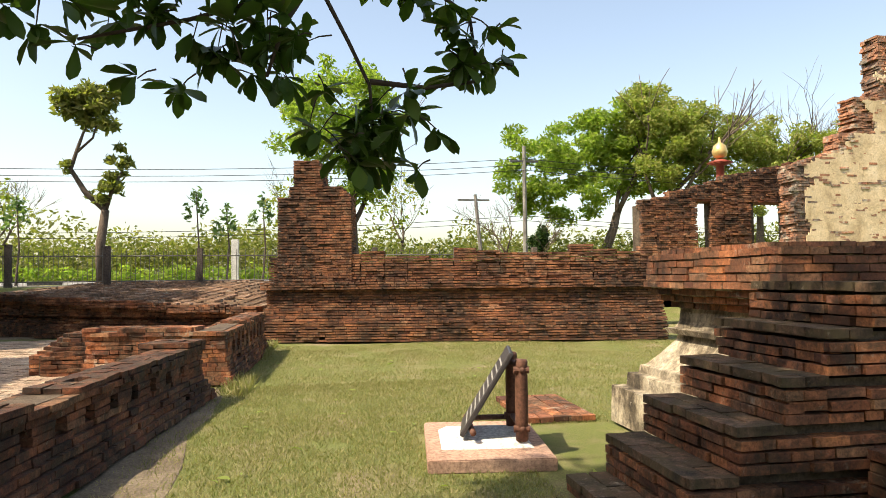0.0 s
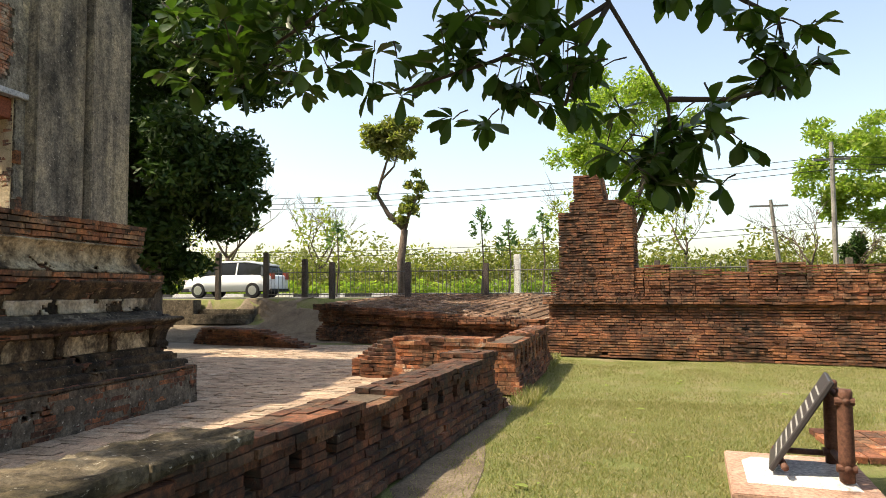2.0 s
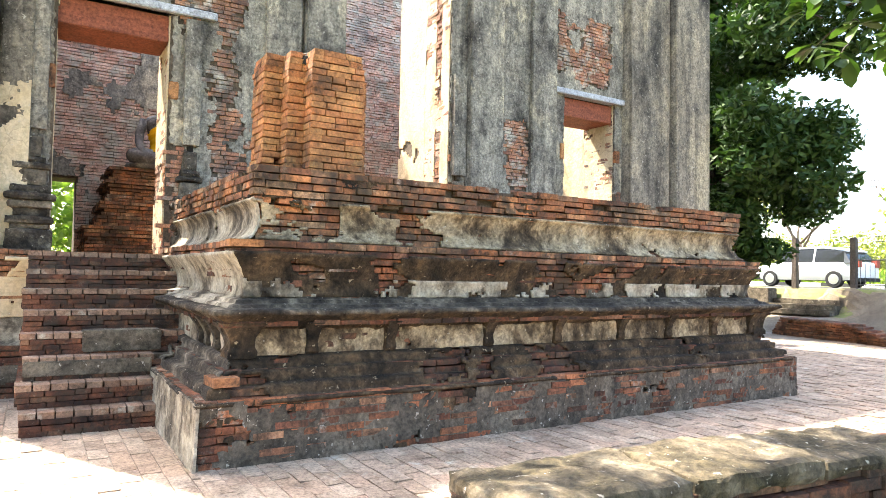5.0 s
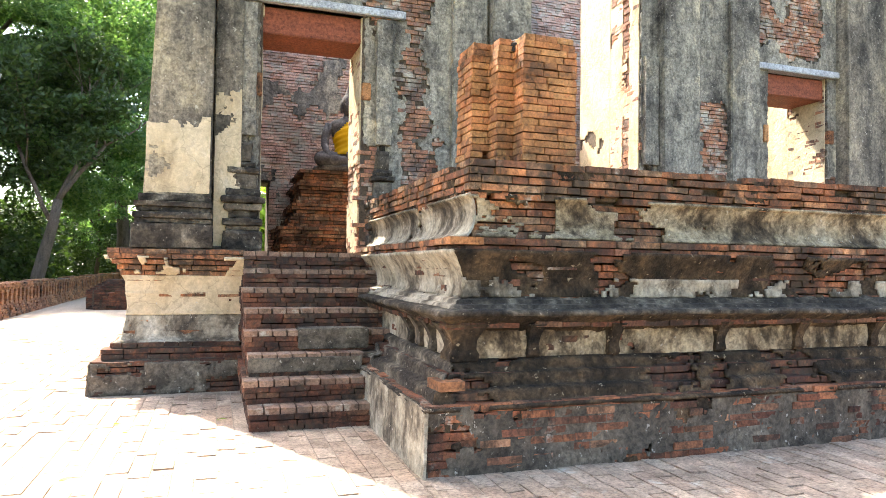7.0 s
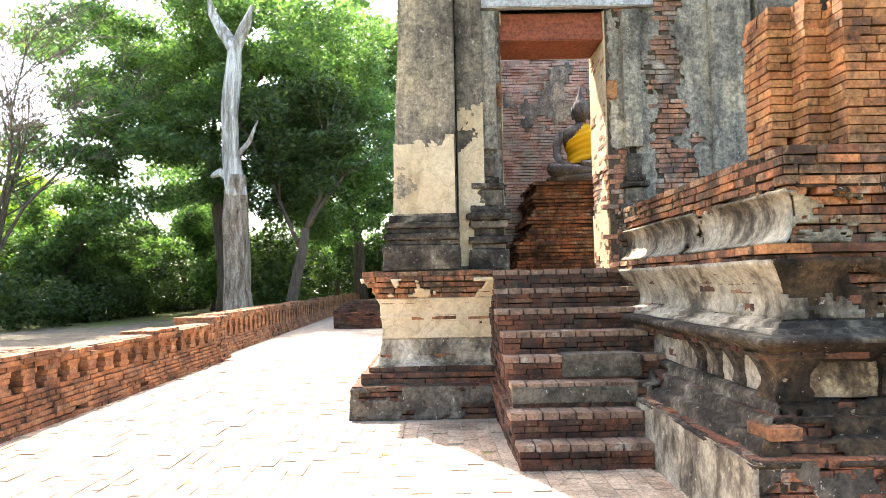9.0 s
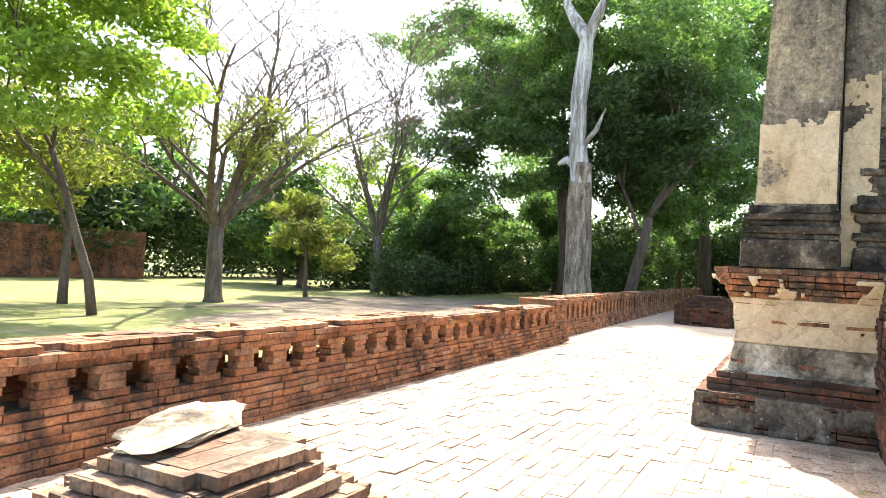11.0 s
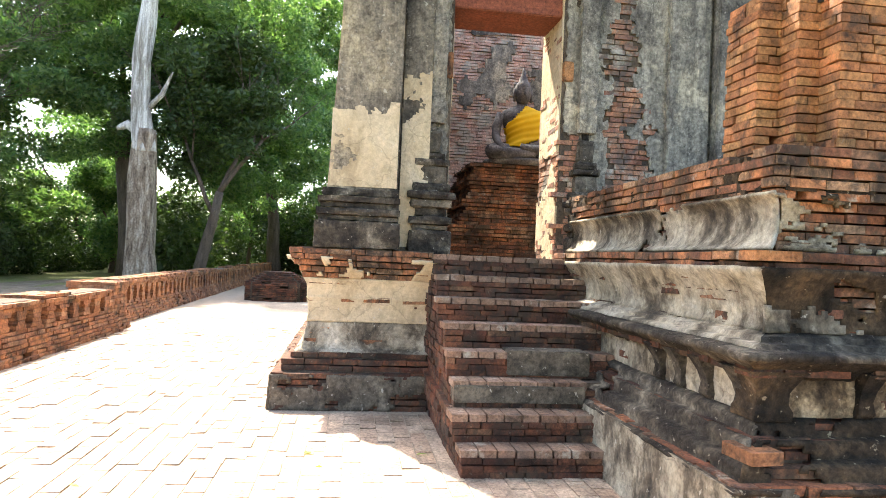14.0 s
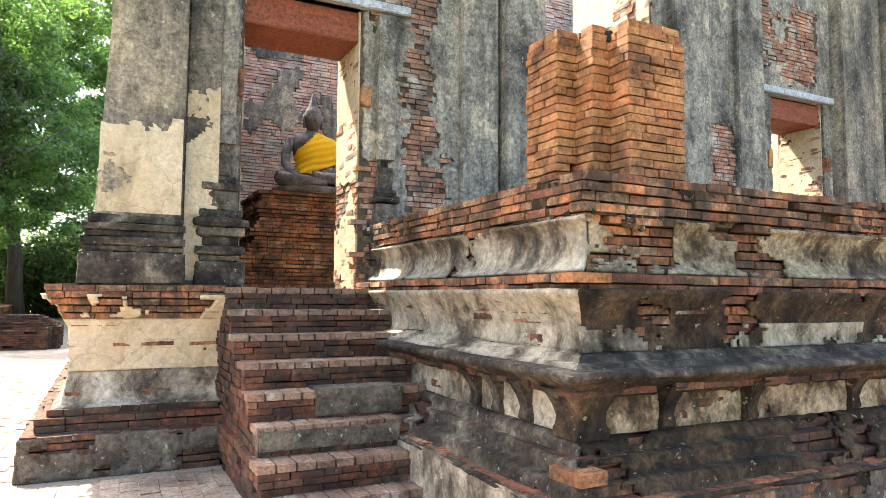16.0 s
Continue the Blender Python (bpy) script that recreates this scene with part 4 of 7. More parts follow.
def wall_with_holes(name, x_face, thick, y0, y1, z0, z1, holes, mat, label):
    """A wall in a plane of constant x, with its openings cut through it."""
    ys = sorted({y0, y1, *[h[0] for h in holes], *[h[1] for h in holes]})
    boxes = []
    for a, b in zip(ys, ys[1:]):
        spans, zz = [], z0
        for h in sorted((h for h in holes if h[0] <= a and b <= h[1]), key=lambda h: h[2]):
            if h[2] > zz:
                spans.append((zz, h[2]))
            zz = h[3]
        if zz < z1:
            spans.append((zz, z1))
        for s0, s1 in spans:
            bv, bf = box_data(x_face - thick, x_face, a, b, s0, s1)
            boxes.append((list(bv), [tuple(q) for q in bf]))
    w = thing(name, label, "wall", (x_face, (y0 + y1) / 2, z0), kind="structure")
    raw("core", *joined(boxes), mat, w, "mortar core")
    return w


front = wall_with_holes("wall_east", FX, 0.85, -2.2, 11.3, 1.6, HALL_H, HOLES, M_mortar, "tall ruined hall wall of brick under grey flaking stucco")


def in_hole(y, z, pad=0.0):
    return any(h[0] - pad < y < h[1] + pad and h[2] - pad < z < h[3] + pad for h in HOLES)


BARE = [(0.95, 1.6, 2.0, 3.3), (1.0, 1.35, 3.3, 5.6), (0.45, 0.9, 4.55, 5.1), (6.1, 6.6, 2.2, 4.4), (7.3, 8.7, 5.3, 6.6), (4.95, 5.2, 1.7, 3.6), (8.9, 11.4, 1.7, 3.3), (0.42, 0.75, 1.7, 3.2), (2.5, 2.95, 1.7, 2.6)]


def bare(y, z):
    """Where the plaster has fallen off the front wall."""
    best = -9.0
    for a, b, c, d in BARE:
        q = min((y - a) / 0.16, (b - y) / 0.16, (z - c) / 0.25, (d - z) / 0.25)
        best = max(best, q)
    return max(-1.2, min(best, 1.0)) * 0.45 + 0.6 * fbm(y, z, 4.0, 1.6) > 0.10


fb = Pile()
z = 1.68
while z < 7.6:
    y = -2.2
    while y < 11.3:
        w = 0.27 * rng.uniform(0.6, 1.1)
        if not in_hole(y + w / 2, z + 0.03, 0.03) and bare(y + w / 2, z):
            fb.add((FX - 0.035 + rng.normal(0, 0.008), y + w / 2, z + 0.028), (0.06, w / 2 - 0.006, 0.026))
        y += w
    z += 0.063
fb.build(front, M_brick_lime, 250, (-10.4, 1.0, 2.6))
sheet("stucco", front, M_stucco, (FX + 0.03, -2.2, 1.68), (0, 1, 0), (0, 0, 1), (1, 0, 0), 13.5, 6.4, lambda u, v: not in_hole(u - 2.2, v + 1.68, 0.02) and not bare(u - 2.2, v + 1.68), 0.05, 0.045, 1.0, label="grey weathered stucco skin")
# reveals of the openings
for k, (a, b, c, d) in enumerate(HOLES):
    m = M_cream
    sheet("reveal", front, m, (FX - 0.84, b - 0.02, c), (1, 0, 0), (0, 0, 1), (0, -1, 0), 0.82, d - c - 0.02, lambda u, v: fbm(u, v, 20.0 + k, 1.2) > -0.6 + (0.75 if v < 1.3 and k == 0 else 0) + (0.9 if k == 1 and 0.35 < u < 0.55 else 0), 0.05, 0.03, 3.0 + k, label="cream plaster reveal")
    sheet("reveal", front, m, (FX - 0.84, a + 0.012, c), (1, 0, 0), (0, 0, 1), (0, 1, 0), 0.82, d - c - 0.02, lambda u, v: fbm(u, v, 30.0 + k, 1.2) > -0.42, 0.07, 0.02, 6.0 + k, label="cream plaster reveal")
    rb = Pile()
    z = c
    while z < d - 0.07:
        rb.course((FX - 0.82, b - 0.012), (FX - 0.02, b - 0.012), z, depth=0.03, inward=1, proud=0.006)
        z += 0.063
    rb.build(front, M_brick_lime, 0)


for b, d, top, k in ((4.95, 1.0, 7.9, 0), (8.85, 1.1, 5.02, 1)):
    block("inner_jamb", FX - 0.86 - d, FX - 0.852, b, b + 0.5, 1.62, top, M_mortar, front, "mortar core")
    sheet("reveal", front, M_cream, (FX - 0.85 - d, b - 0.02, 1.68), (1, 0, 0), (0, 0, 1), (0, -1, 0), d, top - 1.7, lambda u, v: fbm(u, v, 40.0 + k, 1.2) > -0.65, 0.05, 0.03, 9.0 + k, label="cream plaster reveal")


def pilaster(y0, y1, x_out, z0, z1, mat, mould=True, lean=0.012, batter=0.0):
    """A flat stucco pilaster with a moulded foot."""
    bm = bmesh.new()
    bmesh.ops.create_cube(bm, size=1)
    for q in bm.verts:
        s = 1 - (lean if q.co.z > 0 else 0)
        yc = (y0 + y1) / 2
        q.co = Vector((FX - 0.05 if q.co.x < 0 else x_out - (0.03 if q.co.z > 0 else 0), yc + q.co.y * (y1 - y0) * s + (batter if q.co.z > 0 and q.co.y < 0 else 0), z0 if q.co.z < 0 else z1))
    bmesh.ops.bevel(bm, geom=[e for e in bm.edges if abs(e.verts[0].co.z - e.verts[1].co.z) > 1], offset=0.015, segments=2, affect="EDGES")
    part("pilaster", bm, mat, front, "grey stucco pilaster")
    if mould:
        for a, b, o in ((z0, z0 + 0.30, 0.11), (z0 + 0.30, z0 + 0.36, 0.07), (z0 + 0.36, z0 + 0.44, 0.10), (z0 + 0.44, z0 + 0.50, 0.05), (z0 + 0.50, z0 + 0.57, 0.085), (z0 + 0.57, z0 + 0.66, 0.03)):
            rough_block("moulding", FX - 0.02, x_out + o, y0 - o * 0.8, y1 + o * 0.3, a + 0.002, b, M_blackstone, front, "blackened pilaster moulding", 0.05, 0.012, a)


pilaster(-2.32, -1.52, -10.22, 1.70, HALL_H, M_stucco_warm, batter=0.3)
pilaster(-1.50, -1.16, -10.44, 1.70, HALL_H, M_stucco_warm, False)
pilaster(1.72, 2.25, -10.50, 1.70, HALL_H, M_stucco, False)
pilaster(2.30, 2.92, -10.40, 1.70, HALL_H, M_stucco, False)
pilaster(5.25, 5.95, -10.40, 1.70, HALL_H, M_stucco, False)
pilaster(6.65, 7.25, -10.48, 1.70, HALL_H, M_stucco, False)
pilaster(9.05, 9.95, -10.34, 2.9, HALL_H, M_stucco_warm, False)
pilaster(10.0, 10.3, -10.42, 2.9, HALL_H, M_stucco_warm, False)
pilaster(10.33, 11.42, -10.28, 2.9, HALL_H, M_stucco_warm, False)
pb = Pile()
z = 1.7
while z < 2.92:
    for a, b, xo in ((9.05, 9.95, -10.33), (10.0, 10.3, -10.41), (10.33, 11.42, -10.27)):
        pb.course((xo, a), (xo, b), z, depth=0.1, proud=0.012)
        pb.course((xo, b), (xo - 0.3, b), z, depth=0.1, proud=0.012)
    z += 0.065
pb.build(front, M_brick_orange, 0)

sheet("stucco", front, M_cream, (-10.212, -2.27, 2.38), (0, 1, 0), (-0.005, 0, 1), (1, 0, 0), 0.73, 0.95, lambda u, v: fbm(u, v, 71.0, 2.2) + (0.75 - v) * 1.2 > 0.05, 0.035, 0.012, 4.0, label="bare cream undercoat")
sheet("stucco", front, M_cream, (-10.432, -1.49, 1.75), (0, 1, 0), (-0.004, 0, 1), (1, 0, 0), 0.32, 2.2, lambda u, v: fbm(u, v, 73.0, 2.0) + (1.6 - v) * 0.7 > 0.05, 0.035, 0.012, 4.0, label="bare cream undercoat")

# timber lintels
for k, (a, b) in enumerate(((-0.92, 0.42), (7.5, 8.85))):
    lt = thing("door_lintel", "dark red stained timber lintel under a pale board", "lintel", (FX, (a + b) / 2, 4.6), group="door lintels")
    block("lintel_beam", FX - 0.80, FX - 0.06, a - 0.12, b + 0.12, 4.62, 4.98, M_wood_red, lt, "red timber beam", 0.015)
    block("lintel_board", FX - 0.10, FX + 0.10, a - 0.55, b + 0.60, 5.0, 5.11, M_wood_grey, lt, "pale grey board", 0.012)
    block("jamb_brick", FX - 0.06, FX + 0.06, a - 0.09, a + 0.002, 3.75, 4.05, M_brick_orange, lt, "bare orange brick", 0.01)
    block("jamb_brick", FX - 0.06, FX + 0.06, b - 0.002, b + 0.12, 3.82, 4.06, M_brick_orange, lt, "bare orange brick", 0.01)


def niche_pilaster(y, s, name="door_pilaster"):
    """A ruined lotus pilaster foot beside the door: stacked bulging mouldings under a spike."""
    t = thing(name, "eroded black and ochre lotus pilaster foot beside the doorway", "pilaster", (FX + 0.15, y, 1.68))
    steps = [(0.0, 0.26, 0.26, 0.27), (0.26, 0.33, 0.22, 0.22), (0.33, 0.42, 0.27, 0.27), (0.42, 0.52, 0.2, 0.2), (0.52, 0.62, 0.25, 0.26), (0.62, 0.70, 0.29, 0.29), (0.70, 0.80, 0.23, 0.22), (0.80, 1.0, 0.17, 0.17), (1.0, 1.08, 0.22, 0.2), (1.08, 1.16, 0.16, 0.16), (1.16, 1.42, 0.11, 0.12), (1.42, 1.62, 0.05, 0.07)]
    for k, (a, b, w, dp) in enumerate(steps):
        rough_block("moulding", FX - 0.02, FX + 0.02 + dp * s, y - w * s, y + w * s * 0.9, 1.685 + a, 1.69 + b, (M_blackstone, M_cement, M_blackstone)[k % 3], t, "", 0.045, 0.02, k)
    rough_block("shaft", FX + 0.0, FX + 0.12, y - 0.13 * s, y + 0.13 * s, 3.2, 4.95, M_stucco, t, "thin grey stucco shaft", 0.06, 0.012)


niche_pilaster(-1.12, 1.0)
niche_pilaster(0.72, 0.85)
niche_pilaster(5.1, 1.0)

# hall interior
back = wall_with_holes("wall_west", -17.0, 0.9, -2.3, 2.6, 1.6, 7.3, [(-0.92, -0.36, 1.75, 3.37)], M_mortar, "roofless inner back wall of pinkish brick with grey plaster scraps")
back_tall = wall_with_holes("wall_west_tall", -16.99, 0.9, 2.6, 11.4, 1.6, 11.0, [(4.6, 5.6, 2.4, 4.2)], M_mortar, "tall inner back wall of pinkish brick, paled for daylight")
bb = Pile()
bt = Pile()
z = 1.7
while z < 10.9:
    if z < 7.25:
        for a, b in (((-2.3, -0.92), (-0.36, 2.6)) if 1.7 < z < 3.35 else ((-2.3, 2.6),)):
            bb.course((-16.96, a), (-16.96, b), z, depth=0.1, proud=0.01)
    for a, b in (((2.6, 4.6), (5.6, 9.0)) if 2.35 < z < 4.2 else ((2.6, 9.0),)):
        bt.course((-16.95, a), (-16.95, b), z, depth=0.1, proud=0.01)
    z += 0.066
bt.build(back_tall, M_brick_pink, 200, (-14, 4.5, 7))
bb.build(back, M_brick_pink, 200, (-15, 0.2, 5))
sheet("stucco", back, M_stucco, (-16.93, -2.3, 1.7), (0, 1, 0), (0, 0, 1), (1, 0, 0), 4.9, 5.5, lambda u, v: fbm(u, v, 50.0, 0.7) > (-0.12 if v > 4.75 else 0.30 if v > 1.4 else 0.08) and not (1.36 < u < 1.96 and 0.0 < v < 1.7), 0.09, 0.03, 9.0, label="grey plaster scraps")
tagged(block("floor_hall", -17.0, -10.62 - 1.1, -2.0, 11.2, 1.2, 1.66, M_sand), "dusty brick floor inside the hall", "floor", kind="structure")
tagged(block("floor_sills", -11.8, -10.4, -1.1, 11.0, 0.4, 1.672, M_brick_dark), "worn brick sill across the doorways", "floor", kind="structure")
for y, nm in ((-1.82, "wall_south"), (11.0, "wall_north")):
    w = thing(nm, "ruined end wall of the hall under grey stucco", "wall", (-14, y, 1.6), kind="structure")
    block("masonry", -17.9, FX - 0.05, y - 0.4, y + 0.4, 1.6, 7.6, M_stucco_warm, w)

# altar and statue
altar = thing("altar", "stepped sooty brick altar pedestal inside the hall", "altar", (-15.6, 1.1, 1.66))
ap = Pile()
ac = []
for i in range(26):
    z = 1.66 + 0.068 * i
    d = (0.0, 0.0, 0.04, 0.04, 0.08, 0.08, 0.03, 0.03, 0.0, 0.16, 0.2, 0.2, 0.26, 0.30, 0.24, 0.24, 0.30, 0.34, 0.38, 0.38, 0.34, 0.30, 0.36, 0.42, 0.42, 0.36)[i]
    x1, y0, y1 = -14.5 - d, -0.35 + d * 1.2, 2.6 - d * 1.2
    ap.course((x1, y0), (x1, y1), z, depth=0.12, proud=0.008)
    ap.course((-16.8, y0), (x1, y0), z, depth=0.12, proud=0.008)
    bv, bf = box_data(-16.9, x1 - 0.08, y0 + 0.08, y1 - 0.05, z - 0.001, z + 0.067)
    ac.append((list(bv), [tuple(q) for q in bf]))
raw("core", *joined(ac), M_mortar, altar, "mortar core")
ap.build(altar, M_brick_top, 120, (-14, 0.4, 2.6))


TORSO = [(0.10, 0.36, 0.30), (0.22, 0.33, 0.27), (0.36, 0.25, 0.20), (0.50, 0.235, 0.18), (0.66, 0.29, 0.20), (0.80, 0.34, 0.21), (0.90, 0.36, 0.19), (0.97, 0.30, 0.16), (1.02, 0.17, 0.12), (1.06, 0.095, 0.095), (1.14, 0.085, 0.09)]


def torso_at(h):
    for (z0, w0, d0), (z1, w1, d1) in zip(TORSO, TORSO[1:]):
        if z0 <= h <= z1:
            k = (h - z0) / (z1 - z0)
            return w0 + (w1 - w0) * k, d0 + (d1 - d0) * k
    return TORSO[-1][1:]


def seated_statue(c, s):
    """A seated stone figure, legs folded, made as one plain carved mass."""
    o = Vector(c)

    def at(x, y, z):
        return o + Vector((x, y, z)) * s

    def oval(rows, n=20, cx=0.0):
        v = [at(cx + d * math.cos(6.2832 * k / n), w * math.sin(6.2832 * k / n), h) for h, w, d in rows for k in range(n)]
        f = [(i * n + k, i * n + (k + 1) % n, (i + 1) * n + (k + 1) % n, (i + 1) * n + k) for i in range(len(rows) - 1) for k in range(n)]
        return v, f + [tuple(range(n))[::-1], tuple(range((len(rows) - 1) * n, len(rows) * n))]

    bits = [oval([(0.0, 0.62, 0.46), (0.05, 0.66, 0.50), (0.09, 0.64, 0.48)], 28, 0.12), oval(TORSO)]
    for sd in (-1, 1):
        bits.append(tube([at(0.0, sd * 0.22, 0.24), at(0.2, sd * 0.42, 0.23), at(0.36, sd * 0.58, 0.21)], [0.17 * s, 0.15 * s, 0.115 * s], 12))
        bits.append(tube([at(0.36, sd * 0.60, 0.20), at(0.50, sd * 0.30, 0.19 + 0.03 * sd), at(0.50, -sd * 0.12, 0.22 + 0.05 * sd)], [0.115 * s, 0.10 * s, 0.065 * s], 12))
        bits.append(tube([at(0.03, sd * 0.145, 1.34), at(0.035, sd * 0.15, 1.24), at(0.04, sd * 0.14, 1.12)], [0.022 * s, 0.02 * s, 0.024 * s], 6))
    bits.append(tube([at(0, -0.35, 0.90), at(0.0, -0.425, 0.68), at(0.06, -0.44, 0.50), at(0.28, -0.44, 0.36), at(0.44, -0.42, 0.28), at(0.53, -0.42, 0.14)], [0.085 * s, 0.075 * s, 0.07 * s, 0.058 * s, 0.05 * s, 0.045 * s], 12))
    bits.append(tube([at(0, 0.35, 0.90), at(0.0, 0.43, 0.68), at(0.06, 0.43, 0.48), at(0.28, 0.30, 0.36), at(0.40, 0.08, 0.33)], [0.085 * s, 0.08 * s, 0.075 * s, 0.06 * s, 0.045 * s], 12))
    bits.append(oval([(1.07, 0.05, 0.06), (1.10, 0.09, 0.11), (1.17, 0.125, 0.145), (1.27, 0.142, 0.155), (1.36, 0.14, 0.15), (1.43, 0.11, 0.12), (1.47, 0.075, 0.08), (1.52, 0.07, 0.07), (1.56, 0.045, 0.045), (1.62, 0.03, 0.03), (1.70, 0.012, 0.012)], 20, 0.035))
    bits.append(tube([at(0.185, 0, 1.30), at(0.20, 0, 1.22), at(0.185, 0, 1.20)], [0.012 * s, 0.026 * s, 0.012 * s], 6))
    return raw("statue", *joined(bits), M_statue, smooth=True)


S = 1.13
statue = seated_statue((-15.35, 1.12, 3.43), S)
tagged(statue, "dark carved stone seated statue on the brick altar", "statue")


def robe(c, s):
    """A cloth wound diagonally over one shoulder and round the chest, with folds."""
    x, y, z = c
    nu, nv = 56, 40
    v, f, keep = [], [], []
    for j in range(nv + 1):
        h = 0.30 + 0.75 * j / nv
        w, d = torso_at(h)
        arm = 0.15 * min(1.0, max(0.0, (1.0 - h) / 0.12))
        for i in range(nu):
            t = 2 * math.pi * i / nu
            yy, xx = math.sin(t), math.cos(t)
            fold = 0.009 * math.sin((h * 1.0 - 0.55 * w * yy) * 62 + 1.5 * math.sin(t * 2)) + 0.012
            py = yy * (w + fold + (arm if yy > 0 else 0.0))
            px = xx * (d + fold + 0.02) + 0.06 * max(0.0, 0.6 - h) * (xx > 0)
            v.append((x + px * s, y + py * s, z + h * s))
            top = 0.985 + 1.15 * (py + 0.02) if py < 0.02 else 1.04
            low = 0.33 + 0.42 * max(0.0, py + 0.10)
            keep.append(low <= h <= top)
    for j in range(nv):
        for i in range(nu):
            q = (j * nu + i, j * nu + (i + 1) % nu, (j + 1) * nu + (i + 1) % nu, (j + 1) * nu + i)
            if sum(keep[k] for k in q) >= 3:
                f.append(q)
    ob = raw("robe", v, f, M_robe, smooth=True)
    md = ob.modifiers.new("thick", "SOLIDIFY")
    md.thickness = 0.015
    return ob


tagged(robe((-15.35, 1.12, 3.43), S), "bright saffron cloth robe draped diagonally over the seated statue", "cloth")


# ---------- balustrades ----------
def balustrade(name, label, p0, p1, h, w, mat, single, near, cap=True, holes=True, spread=0.16, base=0.30, seed=1, sag=0.0, z0=0.0):
    """A low brick parapet: stepped footing, a pierced band of slots between brick posts, and capping courses."""
    p0, p1 = Vector((*p0, 0)), Vector((*p1, 0))
    d = (p1 - p0)
    ln, u = d.length, d.normalized()
    nrm = Vector((-u.y, u.x, 0))
    t = thing(name, label, "balustrade", (*((p0 + p1) / 2).xy, z0))
    pl, hc = Pile(), 0.062
    n = round(h / hc)
    nb, lo, hi = round(base / hc), round(base / hc) + 1, n - 3
    rr = random.Random(seed)
    for k in range(n):
        z = z0 + k * hc
        if k == n - 1 and cap and ln > 4:
            # the last course survives in stretches only
            e, s = w / 2 + 0.02, 0.0
            while s < ln:
                run = min(rr.uniform(0.5, 2.6), ln - s)
                if rr.random() < 0.62:
                    for q in np.arange(-e, e - 0.1, 0.135):
                        pl.course((p0 + u * s + nrm * q).xy, (p0 + u * (s + run) + nrm * q).xy, z, h=0.05, depth=0.13, proud=0.012, miss=0.06)
                s += run
            continue
        e = w / 2 + max(0.0, spread * (1 - k / max(1, nb))) + (0.03 if k >= n - 2 else 0)
        a0, a1 = p0 - u * max(0, e - w / 2), p1 + u * max(0, e - w / 2)
        if k == n - 1 and not cap:
            continue
        L0, L1, R0, R1 = a0 + nrm * e, a1 + nrm * e, a0 - nrm * e, a1 - nrm * e
        kw = dict(depth=0.13, proud=0.008, miss=0.10 if k == n - 1 else 0.01)
        if holes and lo <= k < hi:
            s, pitch = 0.25, 0.46
            while s < ln - 0.1:
                j = abs(2 * (k - lo) / max(1, hi - lo - 1) - 1)
                half = 0.085 + 0.065 * j + rr.uniform(-0.012, 0.012)
                s0, s1 = max(0.0, s + 0.12 - half), min(s + 0.12 + half, ln)
                for q in (e - 0.065, -(e - 0.065)):
                    c = p0 + u * ((s0 + s1) / 2) + nrm * q
                    pl.add((c.x, c.y, z + hc / 2), ((s1 - s0) / 2, 0.075, hc / 2 - 0.002), math.atan2(u.y, u.x) + rr.gauss(0, 0.03))
                s += pitch
            for q0, q1 in ((0, 0.25), (ln - 0.22, ln)):
                c0, c1 = p0 + u * q0, p0 + u * q1
                pl.course((c0 - nrm * e).xy, (c1 - nrm * e).xy, z, h=0.056, **kw)
                pl.course((c1 + nrm * e).xy, (c0 + nrm * e).xy, z, h=0.056, **kw)
        else:
            pl.course(R0.xy, R1.xy, z, h=0.056, **kw)
            pl.course(L1.xy, L0.xy, z, h=0.056, **kw)
            if k >= n - 2:
                for q in np.arange(-e + 0.2, e - 0.1, 0.14):
                    pl.course((a0 + nrm * q).xy, (a1 + nrm * q).xy, z, h=0.056, **kw)
        pl.course(L0.xy, R0.xy, z, h=0.056, **kw)
        pl.course(R1.xy, L1.xy, z, h=0.056, **kw)
    beam("core", (p0 + u * 0.08).xy, (p1 - u * 0.08).xy, w - 0.12, (lo * hc), z0, M_mortar, t, "mortar core")
    if holes:
        beam("core", (p0 + u * 0.08).xy, (p1 - u * 0.08).xy, w - 0.14, (n - 1 - hi) * hc, z0 + hi * hc, M_mortar, t, "mortar core")
    else:
        beam("core", (p0 + u * 0.08).xy, (p1 - u * 0.08).xy, w - 0.14, (n - 1 - lo) * hc, z0 + lo * hc, M_mortar, t, "mortar core")
    pl.build(t, mat, single, near)
    return t, p0, u, nrm


bal, _, _, _ = balustrade("balustrade", "low pierced brick balustrade with eroded slots and sooty capping", (-2.92, 0.32), (-2.20, 7.55), 0.69, 0.44, M_brick_dark, 300, (-2.6, 1.5, 0.7))
# heavier worn capping on its near end
for k, (s0, s1) in enumerate(((0.02, 0.86), (0.865, 1.62), (1.625, 2.42))):
    slab = rough_block("capping", -0.255, 0.255, s0, s1, 0.63 + 0.006 * k, 0.735 + (0.0, 0.008, -0.004)[k], M_moss, None, "mossy worn capping", 0.04, 0.024, 3.0 * k)
    slab.data.transform(Matrix.Translation((-2.92, 0.32, 0)) @ Matrix.Rotation(-0.0996, 4, "Z"))
    attach(slab, bal)
post_a = balustrade("balustrade_post", "redented brick end post of the balustrade", (-2.24, 7.55), (-2.16, 8.05), 0.76, 0.52, M_brick_dark, 60, (-1.9, 7.5, 0.5), holes=False, spread=0.14)
bal2 = balustrade("balustrade", "low pierced brick balustrade with eroded slots and sooty capping", (-2.02, 9.2), (-1.90, 13.6), 0.80, 0.46, M_brick, 150, (-1.8, 9.5, 0.7), spread=0.12)
